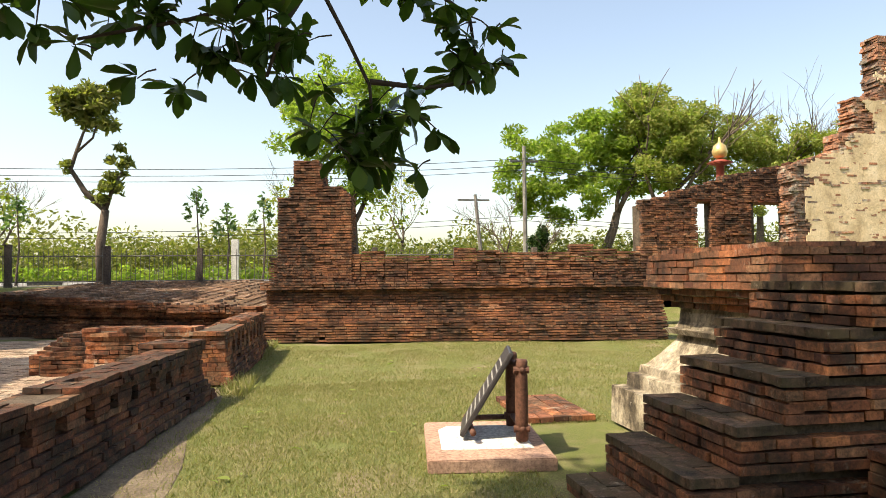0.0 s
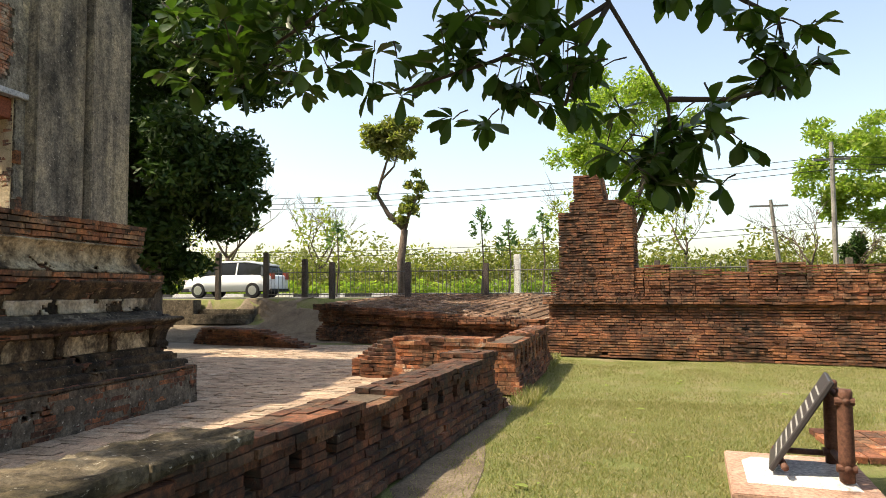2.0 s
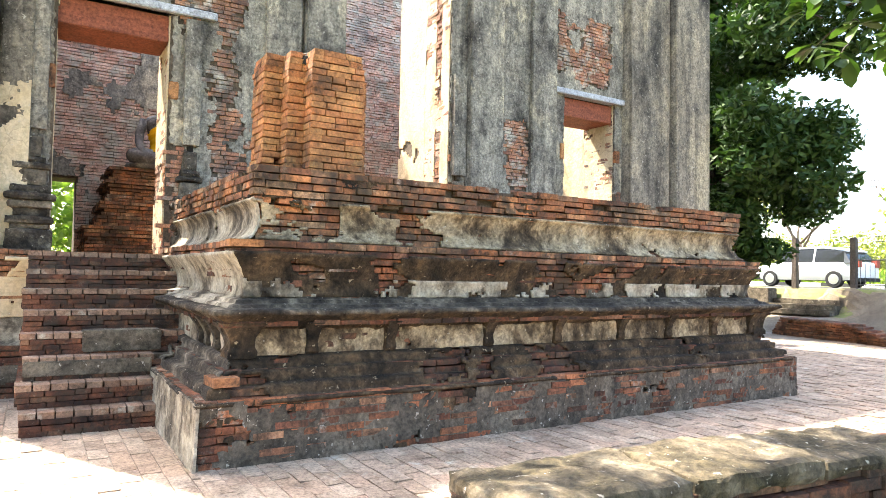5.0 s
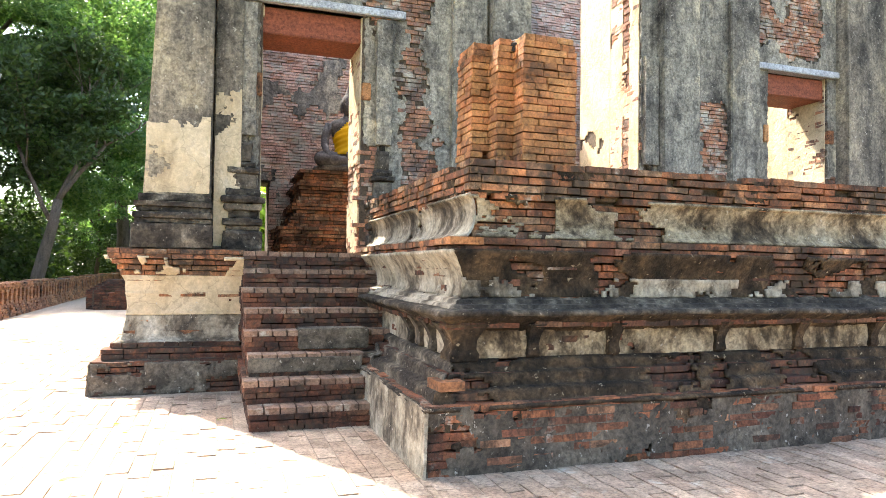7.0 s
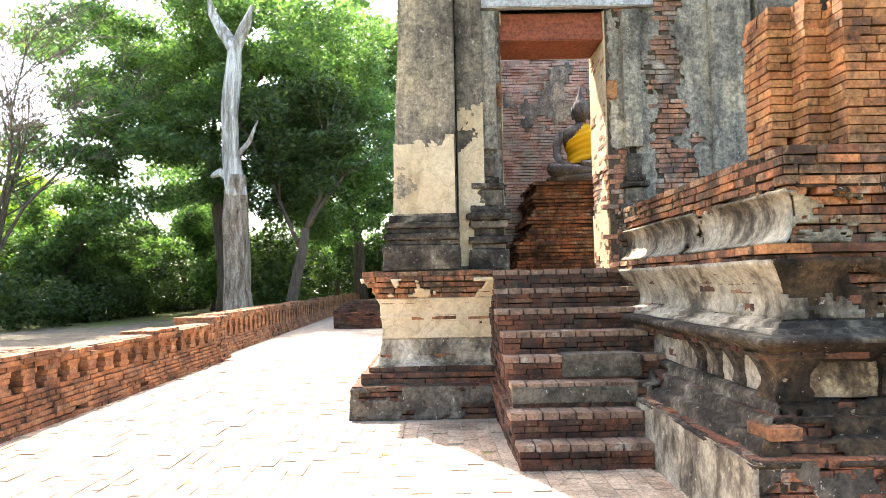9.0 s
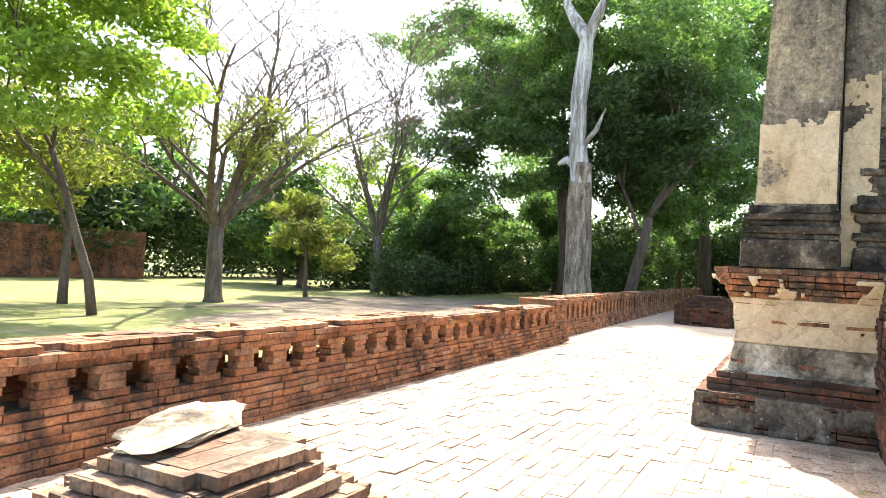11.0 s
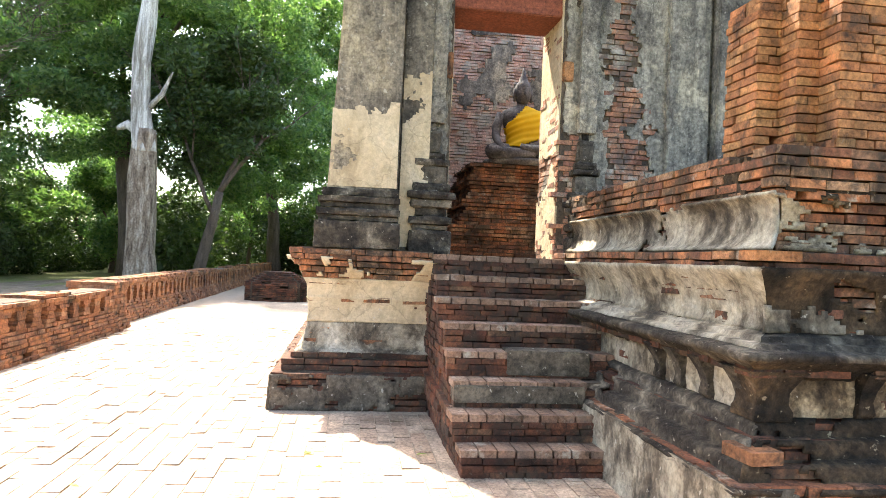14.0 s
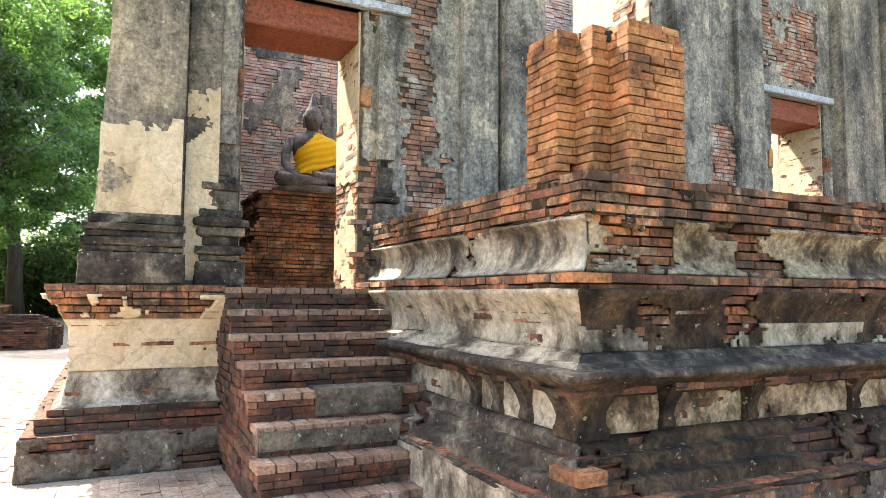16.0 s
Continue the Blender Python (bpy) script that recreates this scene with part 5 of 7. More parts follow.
bal2b = balustrade("balustrade", "short brick balustrade return with missing capping", (-3.7, 9.75), (-2.25, 9.45), 0.80, 0.46, M_brick, 60, (-2.6, 9.4, 0.7), holes=False, spread=0.1)
bal3 = balustrade("balustrade", "long sunlit pierced brick balustrade with orange brick posts", (-16.2, -6.62), (-2.2, -6.62), 0.87, 0.5, M_brick_sun, 300, (-6.5, -6.3, 0.6), spread=0.14, base=0.36)
post_b = balustrade("balustrade_post", "square brick corner post of the balustrade", (-17.0, -6.78), (-16.2, -6.78), 0.92, 0.8, M_brick_sun, 50, (-16.3, -6.3, 0.5), holes=False, spread=0.08)
bal4 = balustrade("balustrade", "distant pierced brick balustrade running on under trees", (-58, -7.6), (-17.6, -7.0), 0.95, 0.5, M_brick_sun, 0, (0, 0, 0), spread=0.14)


def stepped_mound(name, label, cx, cy, w, d, h, steps, mat, single, z0=0.0, seed=2, turn=0.0):
    """A redented pedestal stump: brick courses that step in towards the top."""
    t = thing(name, label, "pedestal", (cx, cy, z0))
    p, n = Pile(), round(h / 0.064)
    cores = []
    for k in range(n):
        q = max(0.0, (k - (n - steps)) / steps)
        ww, dd = w * (1 - 0.6 * q) / 2, d * (1 - 0.6 * q) / 2
        z = z0 + 0.064 * k
        for sx, sy in ((1.0, 0.72), (0.72, 1.0)):
            a, b = ww * sx, dd * sy
            kw = dict(depth=0.15, proud=0.012, miss=0.03, length=0.3)
            p.course((cx + a, cy - b), (cx + a, cy + b), z, **kw)
            p.course((cx + a, cy + b), (cx - a, cy + b), z, **kw)
            p.course((cx - a, cy + b), (cx - a, cy - b), z, **kw)
            p.course((cx - a, cy - b), (cx + a, cy - b), z, **kw)
        bv, bf = box_data(cx - ww * 0.8, cx + ww * 0.8, cy - dd * 0.8, cy + dd * 0.8, z - 0.001, z + 0.06)
        cores.append((list(bv), [tuple(f) for f in bf]))
        if k >= n - steps - 1:
            for yy in np.arange(cy - dd * 0.8, cy + dd * 0.7, 0.16):
                p.course((cx - ww * 0.8, yy), (cx + ww * 0.8, yy), z + 0.006, depth=0.15, proud=0.01, length=0.3)
    raw("core", *joined(cores), M_mortar, t, "mortar core")
    p.build(t, mat, single, (cx + 1, cy + 1, z0 + h))
    return t


mound_near = stepped_mound("brick_pedestal", "redented stepped brick pedestal stump topped by a flat pale stone", -4.55, -4.15, 1.45, 1.35, 0.70, 6, M_brick_dusty, 250)
bm = bmesh.new()
bmesh.ops.create_icosphere(bm, subdivisions=3, radius=1)
for q in bm.verts:
    p = Vector((q.co.x * 0.47, q.co.y * 0.21, q.co.z * 0.038))
    q.co = p * (1 + 0.30 * noise.noise(q.co * 2.2)) + Vector((0, 0, 0.012 * noise.noise(q.co * 6)))
bmesh.ops.transform(bm, matrix=pose(-4.66, -4.42, 0.735, 0, 1, 22), verts=bm.verts)
tagged(part("loose_stone", bm, M_white_stucco), "flat weathered slab of pale broken stone lying on a brick pedestal", "stone")
stepped_mound("brick_pedestal", "redented stepped brick pedestal stump on the terrace", -4.15, 11.2, 1.6, 1.3, 0.62, 6, M_brick, 60)
stepped_mound("brick_pedestal", "low stepped brick pedestal stump beside the hall", -26.6, -4.4, 2.4, 2.0, 0.95, 6, M_brick_dark, 0)

# low broken wall on the terrace edge
lw = thing("low_wall", "low crumbling brick wall stub with a pale dusty top", "wall", (-10.3, 16.5, 0))
p = Pile()
for k in range(8):
    cut = 0.13 * k
    for q in np.arange(0, 0.6, 0.14):
        p.course((-12.5 + cut * 0.3, 17.1 + q), (-8.3 - cut * 1.6, 16.0 + q), 0.062 * k + 0.0, h=0.05, proud=0.01, miss=0.02)
p.build(lw, M_brick_wall, 60, (-8, 15, 0.2))

# ---------- back enclosure wall with tall stub ----------
A, B = Vector((-1.75, 15.7)), Vector((7.4, 14.0))
U = (B - A).normalized()
N = Vector((-U.y, U.x))
encl = thing("enclosure_wall", "long ruined brick enclosure wall with moulded foot and ragged top", "wall", (2.5, 14.9, 0))
ep = Pile()


def encl_top(s):
    return 2.0 + (0.14 * fbm(s, 3.0, 1.0, 0.5)) + (0.10 if 4.0 < s < 4.6 or s > 7.0 else 0) - (0.13 if 2.6 < s < 4.0 else 0)


z = 0.0
while z < 2.2:
    out = 0.34 if z < 0.42 else 0.34 - (z - 0.42) * 1.1 if z < 0.62 else 0.10 if z < 0.78 else 0.04 if z < 1.2 else 0.16 if z < 1.36 else 0.0
    s = 0.0
    if z < 1.36:
        ep.course(A - N * out - U * out, B - N * out, z, h=0.046, depth=0.2, proud=0.010, miss=0.002)
        ep.course(A + N * 0.8 - U * out, A - N * out - U * out, z, h=0.047, depth=0.16, proud=0.005)
    else:
        while s < 9.2:
            if z < encl_top(s):
                ep.course(A + U * s, A + U * min(s + 0.55, 9.2), z, h=0.046, depth=0.2, proud=0.011, miss=0.003)
                if z > encl_top(s) - 0.2:
                    ep.course(A + U * s + N * 0.2, A + U * min(s + 0.55, 9.2) + N * 0.2, z, h=0.047, depth=0.2, proud=0.006)
            s += 0.55
    z += 0.0605
c0, c1 = A + N * 0.45, B + N * 0.45
beam("core", c0, c1, 0.75, 1.3, 0.0, M_mortar, encl, "mortar core")
beam("core", A + N * 0.35 + U * 0.1, B + N * 0.35, 0.45, 0.55, 1.3, M_mortar, encl, "mortar core")
ep.build(encl, M_brick_wall, 300, (0.5, 13.5, 1.0))
stub = thing("wall_stub", "tall brick stub with broken stepped top on the enclosure wall", "pillar", (-0.6, 15.4, 0))
sp = Pile()
z = 1.36
while z < 4.25:
    if z < 3.40:
        a, b = 0.22, 1.98
    elif z < 3.62:
        a, b = 0.5, 1.98 - (z - 3.40) * 1.2
    else:
        a, b = 0.60, 1.33 - (z - 3.62) * 0.2
    P, Q = A + U * a - N * 0.03, A + U * b - N * 0.03
    sp.course(P, Q, z, h=0.048, depth=0.2, proud=0.011, miss=0.004)
    sp.course(Q, Q + N * 0.75, z, h=0.049, depth=0.16, proud=0.006)
    sp.course(P + N * 0.75, P, z, h=0.049, depth=0.16, proud=0.006)
    if z > 3.3:
        for q in (0.2, 0.4, 0.55):
            sp.course(P + N * q, Q + N * q, z, h=0.049, depth=0.18, proud=0.006)
    z += 0.0625
beam("core", A + U * 0.32 + N * 0.35, A + U * 1.88 + N * 0.35, 0.6, 2.1, 1.3, M_mortar, stub, "mortar core")
beam("core", A + U * 0.7 + N * 0.35, A + U * 1.2 + N * 0.35, 0.55, 0.8, 3.4, M_mortar, stub, "mortar core")
sp.build(stub, M_brick_wall, 150, (0, 14, 2.6))

# sagging brick mound beside it
mnd = thing("brick_terrace", "collapsed brick terrace with a sagging moulded edge and weedy brick top", "terrace", (-5.5, 18, 0))
mp, mt = Pile(), Pile()
FA, FB = Vector((-9.6, 19.5)), Vector((-2.0, 16.1))
for k in range(18):
    z = 0.064 * k
    segs = 10
    for i in range(segs):
        P, Q = FA.lerp(FB, i / segs), FA.lerp(FB, (i + 1) / segs)
        top = 1.16 - 0.38 * (i / segs)
        o = 0.0 if k < 5 else -0.08 * (k - 4) if k < 9 else (-0.12 if z < top - 0.2 else 0.14)
        if z < top:
            d = Vector((-(FB - FA).normalized().y, (FB - FA).normalized().x))
            mp.course(P - d * o, Q - d * o, z - 0.12 * math.sin(3.1 * i / segs) * 0.4, h=0.056, depth=0.3, proud=0.012)
v = []
nu, nw = 24, 10
d = Vector((-(FB - FA).normalized().y, (FB - FA).normalized().x))
for i in range(nu + 1):
    for j in range(nw + 1):
        P = FA.lerp(FB, i / nu) + d * (j / nw * 4.6 + 0.42)
        v.append((P.x, P.y, (1.16 - 0.38 * i / nu) + (0.34 + 0.3 * i / nu) * j / nw + 0.03 * fbm(P.x, P.y, 2, 0.8) - 0.05))
nv = len(v)
f = [(i * (nw + 1) + j, (i + 1) * (nw + 1) + j, (i + 1) * (nw + 1) + j + 1, i * (nw + 1) + j + 1) for i in range(nu) for j in range(nw)]
v += [(x, y, -0.2) for x, y, _ in v]
rim = [i * (nw + 1) for i in range(nu + 1)]
f += [(rim[i], rim[i] + nv, rim[i + 1] + nv, rim[i + 1]) for i in range(nu)]
r2 = [nu * (nw + 1) + j for j in range(nw + 1)]
f += [(r2[j], r2[j] + nv, r2[j + 1] + nv, r2[j + 1]) for j in range(nw)]
r3 = list(range(nw + 1))
f += [(r3[j + 1], r3[j + 1] + nv, r3[j] + nv, r3[j]) for j in range(nw)]
raw("body", v, f, M_dirt, mnd, "earth fill")
# top bricks get the paler M_tread, which holds sunlight in its colour
for j in range(34):
    for i in range(22):
        P = FA.lerp(FB, (i + 0.5) / 22) + d * (0.1 + j * 0.145)
        zz = (1.16 - 0.38 * (i + 0.5) / 22) + (0.34 + 0.3 * (i + 0.5) / 22) * (j * 0.145 + 0.1) / 5.0 + 0.03 * fbm(P.x, P.y, 2, 0.8) - 0.03
        if rng.random() > 0.22:
            mt.add((P.x, P.y, zz), (0.15, 0.062, 0.03), math.atan2((FB - FA).y, (FB - FA).x) + rng.normal(0, 0.08), rng.normal(0, 0.05))
mp.build(mnd, M_brick_wall, 60, (-3, 15, 0.8))
mt.build(mnd, M_tread, 60, (-3, 17, 1.0), name="top_brick", rest="top_paving")

# ---------- second platform and its stair ----------
P2 = [(0.0, 0.0), (0.36, 0.01), (0.37, 0.12), (0.50, 0.13), (0.51, 0.21), (0.58, 0.22), (0.60, 0.27), (0.70, 0.36), (0.84, 0.47), (0.90, 0.49), (0.91, 0.42), (0.96, 0.40), (0.97, 0.47), (1.03, 0.50), (1.16, 0.51), (1.30, 0.36), (1.38, 0.28), (1.39, 0.30), (1.66, 0.33)]
plat2 = thing("platform", "moulded platform with pale stucco lower mouldings and a sooty brick cornice", "plinth", (5.5, 4.9, 0))
v, f = [], []
for z, dd in P2:
    v += [(2.47 + dd, 3.6, z), (2.47 + dd, 5.8 - dd, z), (9.0, 5.8 - dd, z), (9.0, 3.6, z)]
for i in range(len(P2) - 1):
    for k in range(4):
        f.append((i * 4 + k, i * 4 + 4 + k, i * 4 + 4 + (k + 1) % 4, i * 4 + (k + 1) % 4))
t = (len(P2) - 1) * 4
f.append((t + 3, t + 2, t + 1, t))
raw("body", v, f, M_white_stucco, plat2, "pale stained stucco mouldings")
q2 = Pile()
z = 1.16
while z < 1.66:
    dd = inset(z + 0.03, P2) - 0.03
    q2.course((2.47 + dd, 5.8 - dd), (2.47 + dd, 3.55), z, depth=0.14, proud=0.008)
    q2.course((9.0, 5.8 - dd), (2.47 + dd, 5.8 - dd), z, depth=0.14, proud=0.008)
    if z > 1.38:
        q2.course((2.47 + dd, 3.5), (9, 3.5), z, depth=0.14, proud=0.008)
    z += 0.064
for yy in np.arange(3.7, 5.3, 0.145):
    q2.course((2.86, yy), (8.0, yy), 1.655, depth=0.13, proud=0.008, miss=0.02)
q2.build(plat2, M_brick, 150, (2, 3.5, 1.5))
stair2 = thing("stair", "dark sooty brick stair with deep uneven treads", "stair", (3, 3.2, 0))
p2, t2 = Pile(), Pile()
cores = []
NX, NY0, NY1 = 1.24, 2.62, 3.74
for k in range(6):
    zt, x = 0.12 + 0.26 * k, NX + 0.285 * k
    zb = max(0.0, zt - 0.26)
    n = max(1, round((zt - zb) / 0.065) - 1)
    for c in range(n):
        p2.course((x, NY1), (x, NY0), zb + 0.065 * c, h=0.052, depth=0.13, proud=0.008, length=0.25)
        p2.course((x, NY0), (6.5, NY0), zb + 0.065 * c, h=0.052, depth=0.13, proud=0.008, length=0.25)
        p2.course((6.5, NY1), (x, NY1), zb + 0.065 * c, h=0.052, depth=0.13, proud=0.008, length=0.25)
    for xx in (x - 0.002, x + 0.146):
        t2.course((xx, NY1 - 0.005), (xx, NY0 + 0.005), zt - 0.056, depth=0.145, proud=0.006, length=0.27)
    bv, bf = box_data(x + 0.09, 6.4, NY0 + 0.1, NY1 - 0.08, zb - 0.002, zt - 0.03)
    cores.append((list(bv), [tuple(q) for q in bf]))
raw("core", *joined(cores), M_mortar, stair2, "mortar fill")
p2.build(stair2, M_brick, 200, (1.0, 2.2, 0.9))
t2.build(stair2, M_brick_moss, 100, (1.0, 2.2, 0.9), name="tread_brick", rest="treads")
side = thing("brick_block", "low dark brick block beside the stair", "plinth", (3.2, 2.2, 0))
sb = Pile()
for k in range(8):
    sb.course((2.55, 2.58), (2.55, 1.7), 0.064 * k, depth=0.13, proud=0.01)
    sb.course((2.55, 1.7), (5, 1.7), 0.064 * k, depth=0.13, proud=0.01)
    if k == 7:
        for yy in np.arange(1.84, 2.5, 0.145):
            sb.course((2.57, yy), (5, yy), 0.064 * k, depth=0.13, proud=0.008)
block("core", 2.62, 5.0, 1.78, 2.6, 0, 0.48, M_mortar, side, "mortar core")
sb.build(side, M_brick_dark, 80, (2, 1.5, 0.4))
pad = thing("brick_pad", "small patch of red brick paving in the grass", "paving", (2.2, 6.6, 0))
pd = Pile()
for xx in np.arange(1.75, 2.5, 0.15):
    pd.course((xx, 5.9), (xx, 7.2), -0.02, depth=0.14, proud=0.006)
pd.build(pad, M_brick, 40, (2, 6, 0))

# ruined gatehouse with window openings
ruin = thing("ruined_hall", "roofless brick ruin with sloping broken top and two empty window openings", "ruin", (12, 18, 0))
rp = Pile()
WIN = [(10.5, 11.35, 1.9, 3.70), (12.65, 13.95, 1.9, 3.68)]
z = 1.2
while z < 5.4:
    s = 8.9
    while s < 15.8:
        top = 3.72 + (s - 8.9) * 0.27 + 0.12 * fbm(s, 0, 2, 0.7) if s < 12 else 4.55 + (s - 12) * 0.2
        e = min(s + 0.45, 15.8)
        for a, b, c, dd in WIN:
            if c < z < dd and a < (s + e) / 2 < b:
                break
        else:
            if z < top:
                rp.course((s, 18.0), (e, 18.0), z, h=0.056, depth=0.2, proud=0.015)
                if z > top - 0.3:
                    rp.course((s, 18.2), (e, 18.2), z, h=0.056, depth=0.2, proud=0.015)
        s = e
    z += 0.064
for s0, s1, z0, z1 in ((8.95, 10.48, 0.5, 3.6), (11.37, 12.63, 0.5, 4.0), (13.97, 15.8, 0.5, 4.7), (8.95, 15.8, 0.5, 1.88), (10.45, 13.97, 3.72, 4.1)):
    block("core", s0, s1, 18.08, 18.75, z0, z1, M_mortar, ruin, "mortar core")
for a, b, c, dd in WIN:
    block("window_lintel", a - 0.1, b + 0.1, 18.02, 18.7, dd, dd + 0.09, M_wood_red, ruin, "dark timber lintel")
rp.build(ruin, M_brick_wall, 120, (10, 17, 3))
ww = thing("plastered_wall", "broken wall end with cream plaster over rough limewashed brick", "wall", (13, 15, 0))
wp = Pile()


def wall_end(h):
    """The broken end climbs in three steps."""
    return 11.64 if h < 4.3 else 11.64 + (h - 4.3) * 3.2 if h < 4.7 else 13.0 if h < 5.2 else 13.55 if h < 6.15 else 14.3


z = 1.0
while z < 7.9:
    a = wall_end(z) + rng.uniform(0, 0.12)
    wp.course((a, 15.0), (17.5, 15.0), z, h=0.058, depth=0.2, proud=0.02)
    wp.course((a, 15.6), (a, 15.0), z, h=0.058, depth=0.2, proud=0.02)
    z += 0.066
wp.build(ww, M_brick_lime, 80, (11, 14.6, 2.5))
for k in range(20):
    zz = 0.8 + 0.35 * k
    block("core", wall_end(zz + 0.35) + 0.16, 17.5, 15.1, 15.55, zz, zz + 0.35, M_mortar, ww, "mortar core")
sheet("stucco", ww, M_cream, (12.0, 14.975, 1.2), (1, 0, 0), (0, 0, 1), (0, -1, 0), 5.4, 6.4, lambda u, v: fbm(u, v, 60.0, 0.8) * 0.6 + (u + 12.0 - wall_end(v + 1.2) - 0.35) * 1.2 > 0.0, 0.07, 0.03, 2.0, label="cream plaster skin")


# ---------- sign on its slab ----------
sign = thing("sign_stand", "slanted dark plaque on brown posts over a terracotta slab", "sign", (0.95, 5.0, 0))
block("slab", 0.45, 1.45, 4.33, 5.7, -0.03, 0.075, M_slab, sign, "terracotta tiled slab", 0.01)
bm = bmesh.new()
bmesh.ops.create_cube(bm, size=1)
for q in bm.verts:
    k = 0.34 if q.co.z > 0 else 0.42
    q.co = Vector((0.95 + q.co.x * 2 * k * 0.9, 5.0 + q.co.y * 2 * k * 0.85, 0.076 if q.co.z < 0 else 0.125))
part("foot", bm, M_white, sign, "whitewashed concrete foot")
for y in (4.72, 5.28):
    v, f = lathe([(0.052, 0.12), (0.055, 0.3), (0.052, 0.72), (0.055, 0.765), (0.045, 0.785)], (1.24, y, 0), 16)
    raw("post", v, f, M_post, sign, "brown rounded post", smooth=True)
    for z in (0.22, 0.70):
        v, f = tube([(1.30, y - 0.02, z), (1.17, y - 0.02, z)], [0.03, 0.03], 10)
        raw("peg", v, f, M_post, sign)
for z, x in ((0.70, 1.24), (0.22, 1.24), (0.2, 0.83)):
    v, f = tube([(x, 4.66, z), (x, 5.34, z)], [0.026, 0.026], 10)
    raw("rail", v, f, M_post, sign, smooth=True)
v, f = tube([(0.80, 5.28, 0.2), (1.24, 5.28, 0.2)], [0.024, 0.024], 8)
raw("rail", v, f, M_post, sign, smooth=True)
bm = bmesh.new()
bmesh.ops.create_cube(bm, size=1)
bmesh.ops.transform(bm, matrix=Matrix.Diagonal((0.80, 0.62, 0.04, 1)), verts=bm.verts)
bmesh.ops.bevel(bm, geom=bm.edges[:], offset=0.008, segments=1, affect="EDGES")
PM = pose(0.98, 5.0, 0.50, 0, 0, -6) @ Matrix.Rotation(radians(-58), 4, "Y")
bmesh.ops.transform(bm, matrix=PM, verts=bm.verts)
plaque = part("plaque", bm, M_plaque, sign, "dark slate plaque")
rr = random.Random(8)
for i in range(9):
    s = 0
    while s < 0.5:
        w = rr.uniform(0.03, 0.08)
        bv, bf = box_data(-0.30 + i * 0.07, -0.30 + i * 0.07 + 0.018, -0.27 + s, -0.27 + s + w, 0.0195, 0.022)
        raw("text_bar", [PM @ Vector(q) for q in bv], bf, M_letter, sign)
        s += w + 0.02
sign.rotation_euler = (0, 0, radians(-7))

# ---------- fence, gate, steps, road ----------
fence = thing("fence", "dark iron picket fence between weathered posts", "fence", (-7, 22, 1.2))


def fence_post(x, y, z0, z1, r=0.09):
    block("post", x - r, x + r, y - r, y + r, z0, z1, M_postwood, fence, "weathered dark square post", 0.015)


FP = [(-22.0, 22, 1.1, 2.9), (-18.0, 22, 1.1, 2.9), (-14.66, 21.9, 0.75, 3.03), (-12.67, 21.9, 0.5, 2.99), (-11.17, 22, 0.95, 2.75), (-10.1, 22, 1.1, 2.62), (-7.23, 22, 1.15, 2.57), (-4.43, 22, 1.15, 2.5), (-1.6, 22, 1.15, 2.5), (1.2, 22, 1.15, 2.5), (4.0, 22, 1.15, 2.5), (6.8, 22, 1.15, 2.5)]
for x, y, a, b in FP:
    fence_post(x, y, a, b)
for (xa, ya, _, ta), (xb, yb, _, tb) in zip(FP[3:], FP[4:]):
    for z in (1.45, 2.25):
        v, f = tube([(xa, ya, z), (xb, yb, z)], [0.02, 0.02], 6)
        raw("rail", v, f, M_metal, fence)
    n = int(abs(xb - xa) / 0.14)
    for i in range(1, n):
        x = xa + (xb - xa) * i / n
        v, f = tube([(x, 22, 1.3), (x, 22, 2.36), (x, 22, 2.46)], [0.009, 0.009, 0.002], 5)
        raw("picket", v, f, M_metal, fence)
gs = thing("gate_steps", "grey concrete steps up to the roadside gate", "stair", (-13.7, 21, 0.4))
for k in range(4):
    block("step", -15.0, -12.7, 20.5 + 0.32 * k, 22.4, 0.42 + 0.17 * k, 0.59 + 0.17 * k - 0.003, M_cement, gs, "", 0.015)
block("cheek_wall", -22.5, -15.02, 20.9, 21.4, -0.02, 1.27, M_cement, gs, "dark stained concrete retaining wall", 0.02)
tagged(block("road", -300, 300, 25.5, 33.0, 1.2, 1.285, M_asphalt), "grey asphalt road beyond the fence", "road", kind="structure")
kerb = thing("kerb", "roadside kerb painted in black and white blocks", "kerb", (-8, 33.2, 1.2), kind="structure")
for i in range(46):
    block("kerb_block", -50 + i * 1.5, -50 + i * 1.5 + 1.49, 33.0, 33.2, 1.2, 1.47, M_white if i % 2 else M_kerb_black, kerb, "", 0.02)


def wires():
    t = thing("power_line", "thin overhead power cables on concrete poles along the road", "power line", (0, 38, 1.2))
    for x, y, h in ((11.6, 39, 9.5), (-46, 39, 9.5), (66, 39, 9.5)):
        v, f = tube([(x, y, 1.0), (x, y, h)], [0.16, 0.11], 8)
        raw("pole", v, f, M_concrete, t, "tall concrete pole")
        block("cross_arm", x - 0.9, x + 0.9, y - 0.06, y + 0.06, h - 1.0, h - 0.88, M_metal, t)
    for k, (z, yy) in enumerate(((8.7, 38.9), (8.35, 39.1), (8.0, 38.9), (5.2, 39.0), (4.9, 39.0))):
        pts = []
        for a, b in ((-46, 11.6), (11.6, 66)):
            for i in range(13):
                q = i / 12
                pts.append((a + (b - a) * q, yy, z - 1.1 * 4 * q * (1 - q)))
        v, f = tube(pts, [0.02] * len(pts), 4)
        raw("cable", v, f, M_wire, t)
    return t


wires()
lp = thing("street_pole", "leaning concrete utility pole with a short cross arm", "pole", (8.6, 40, 1.2))
raw("shaft", *tube([(9.2, 40, 1.1), (8.7, 40, 6.6)], [0.14, 0.1], 8), M_concrete, lp)
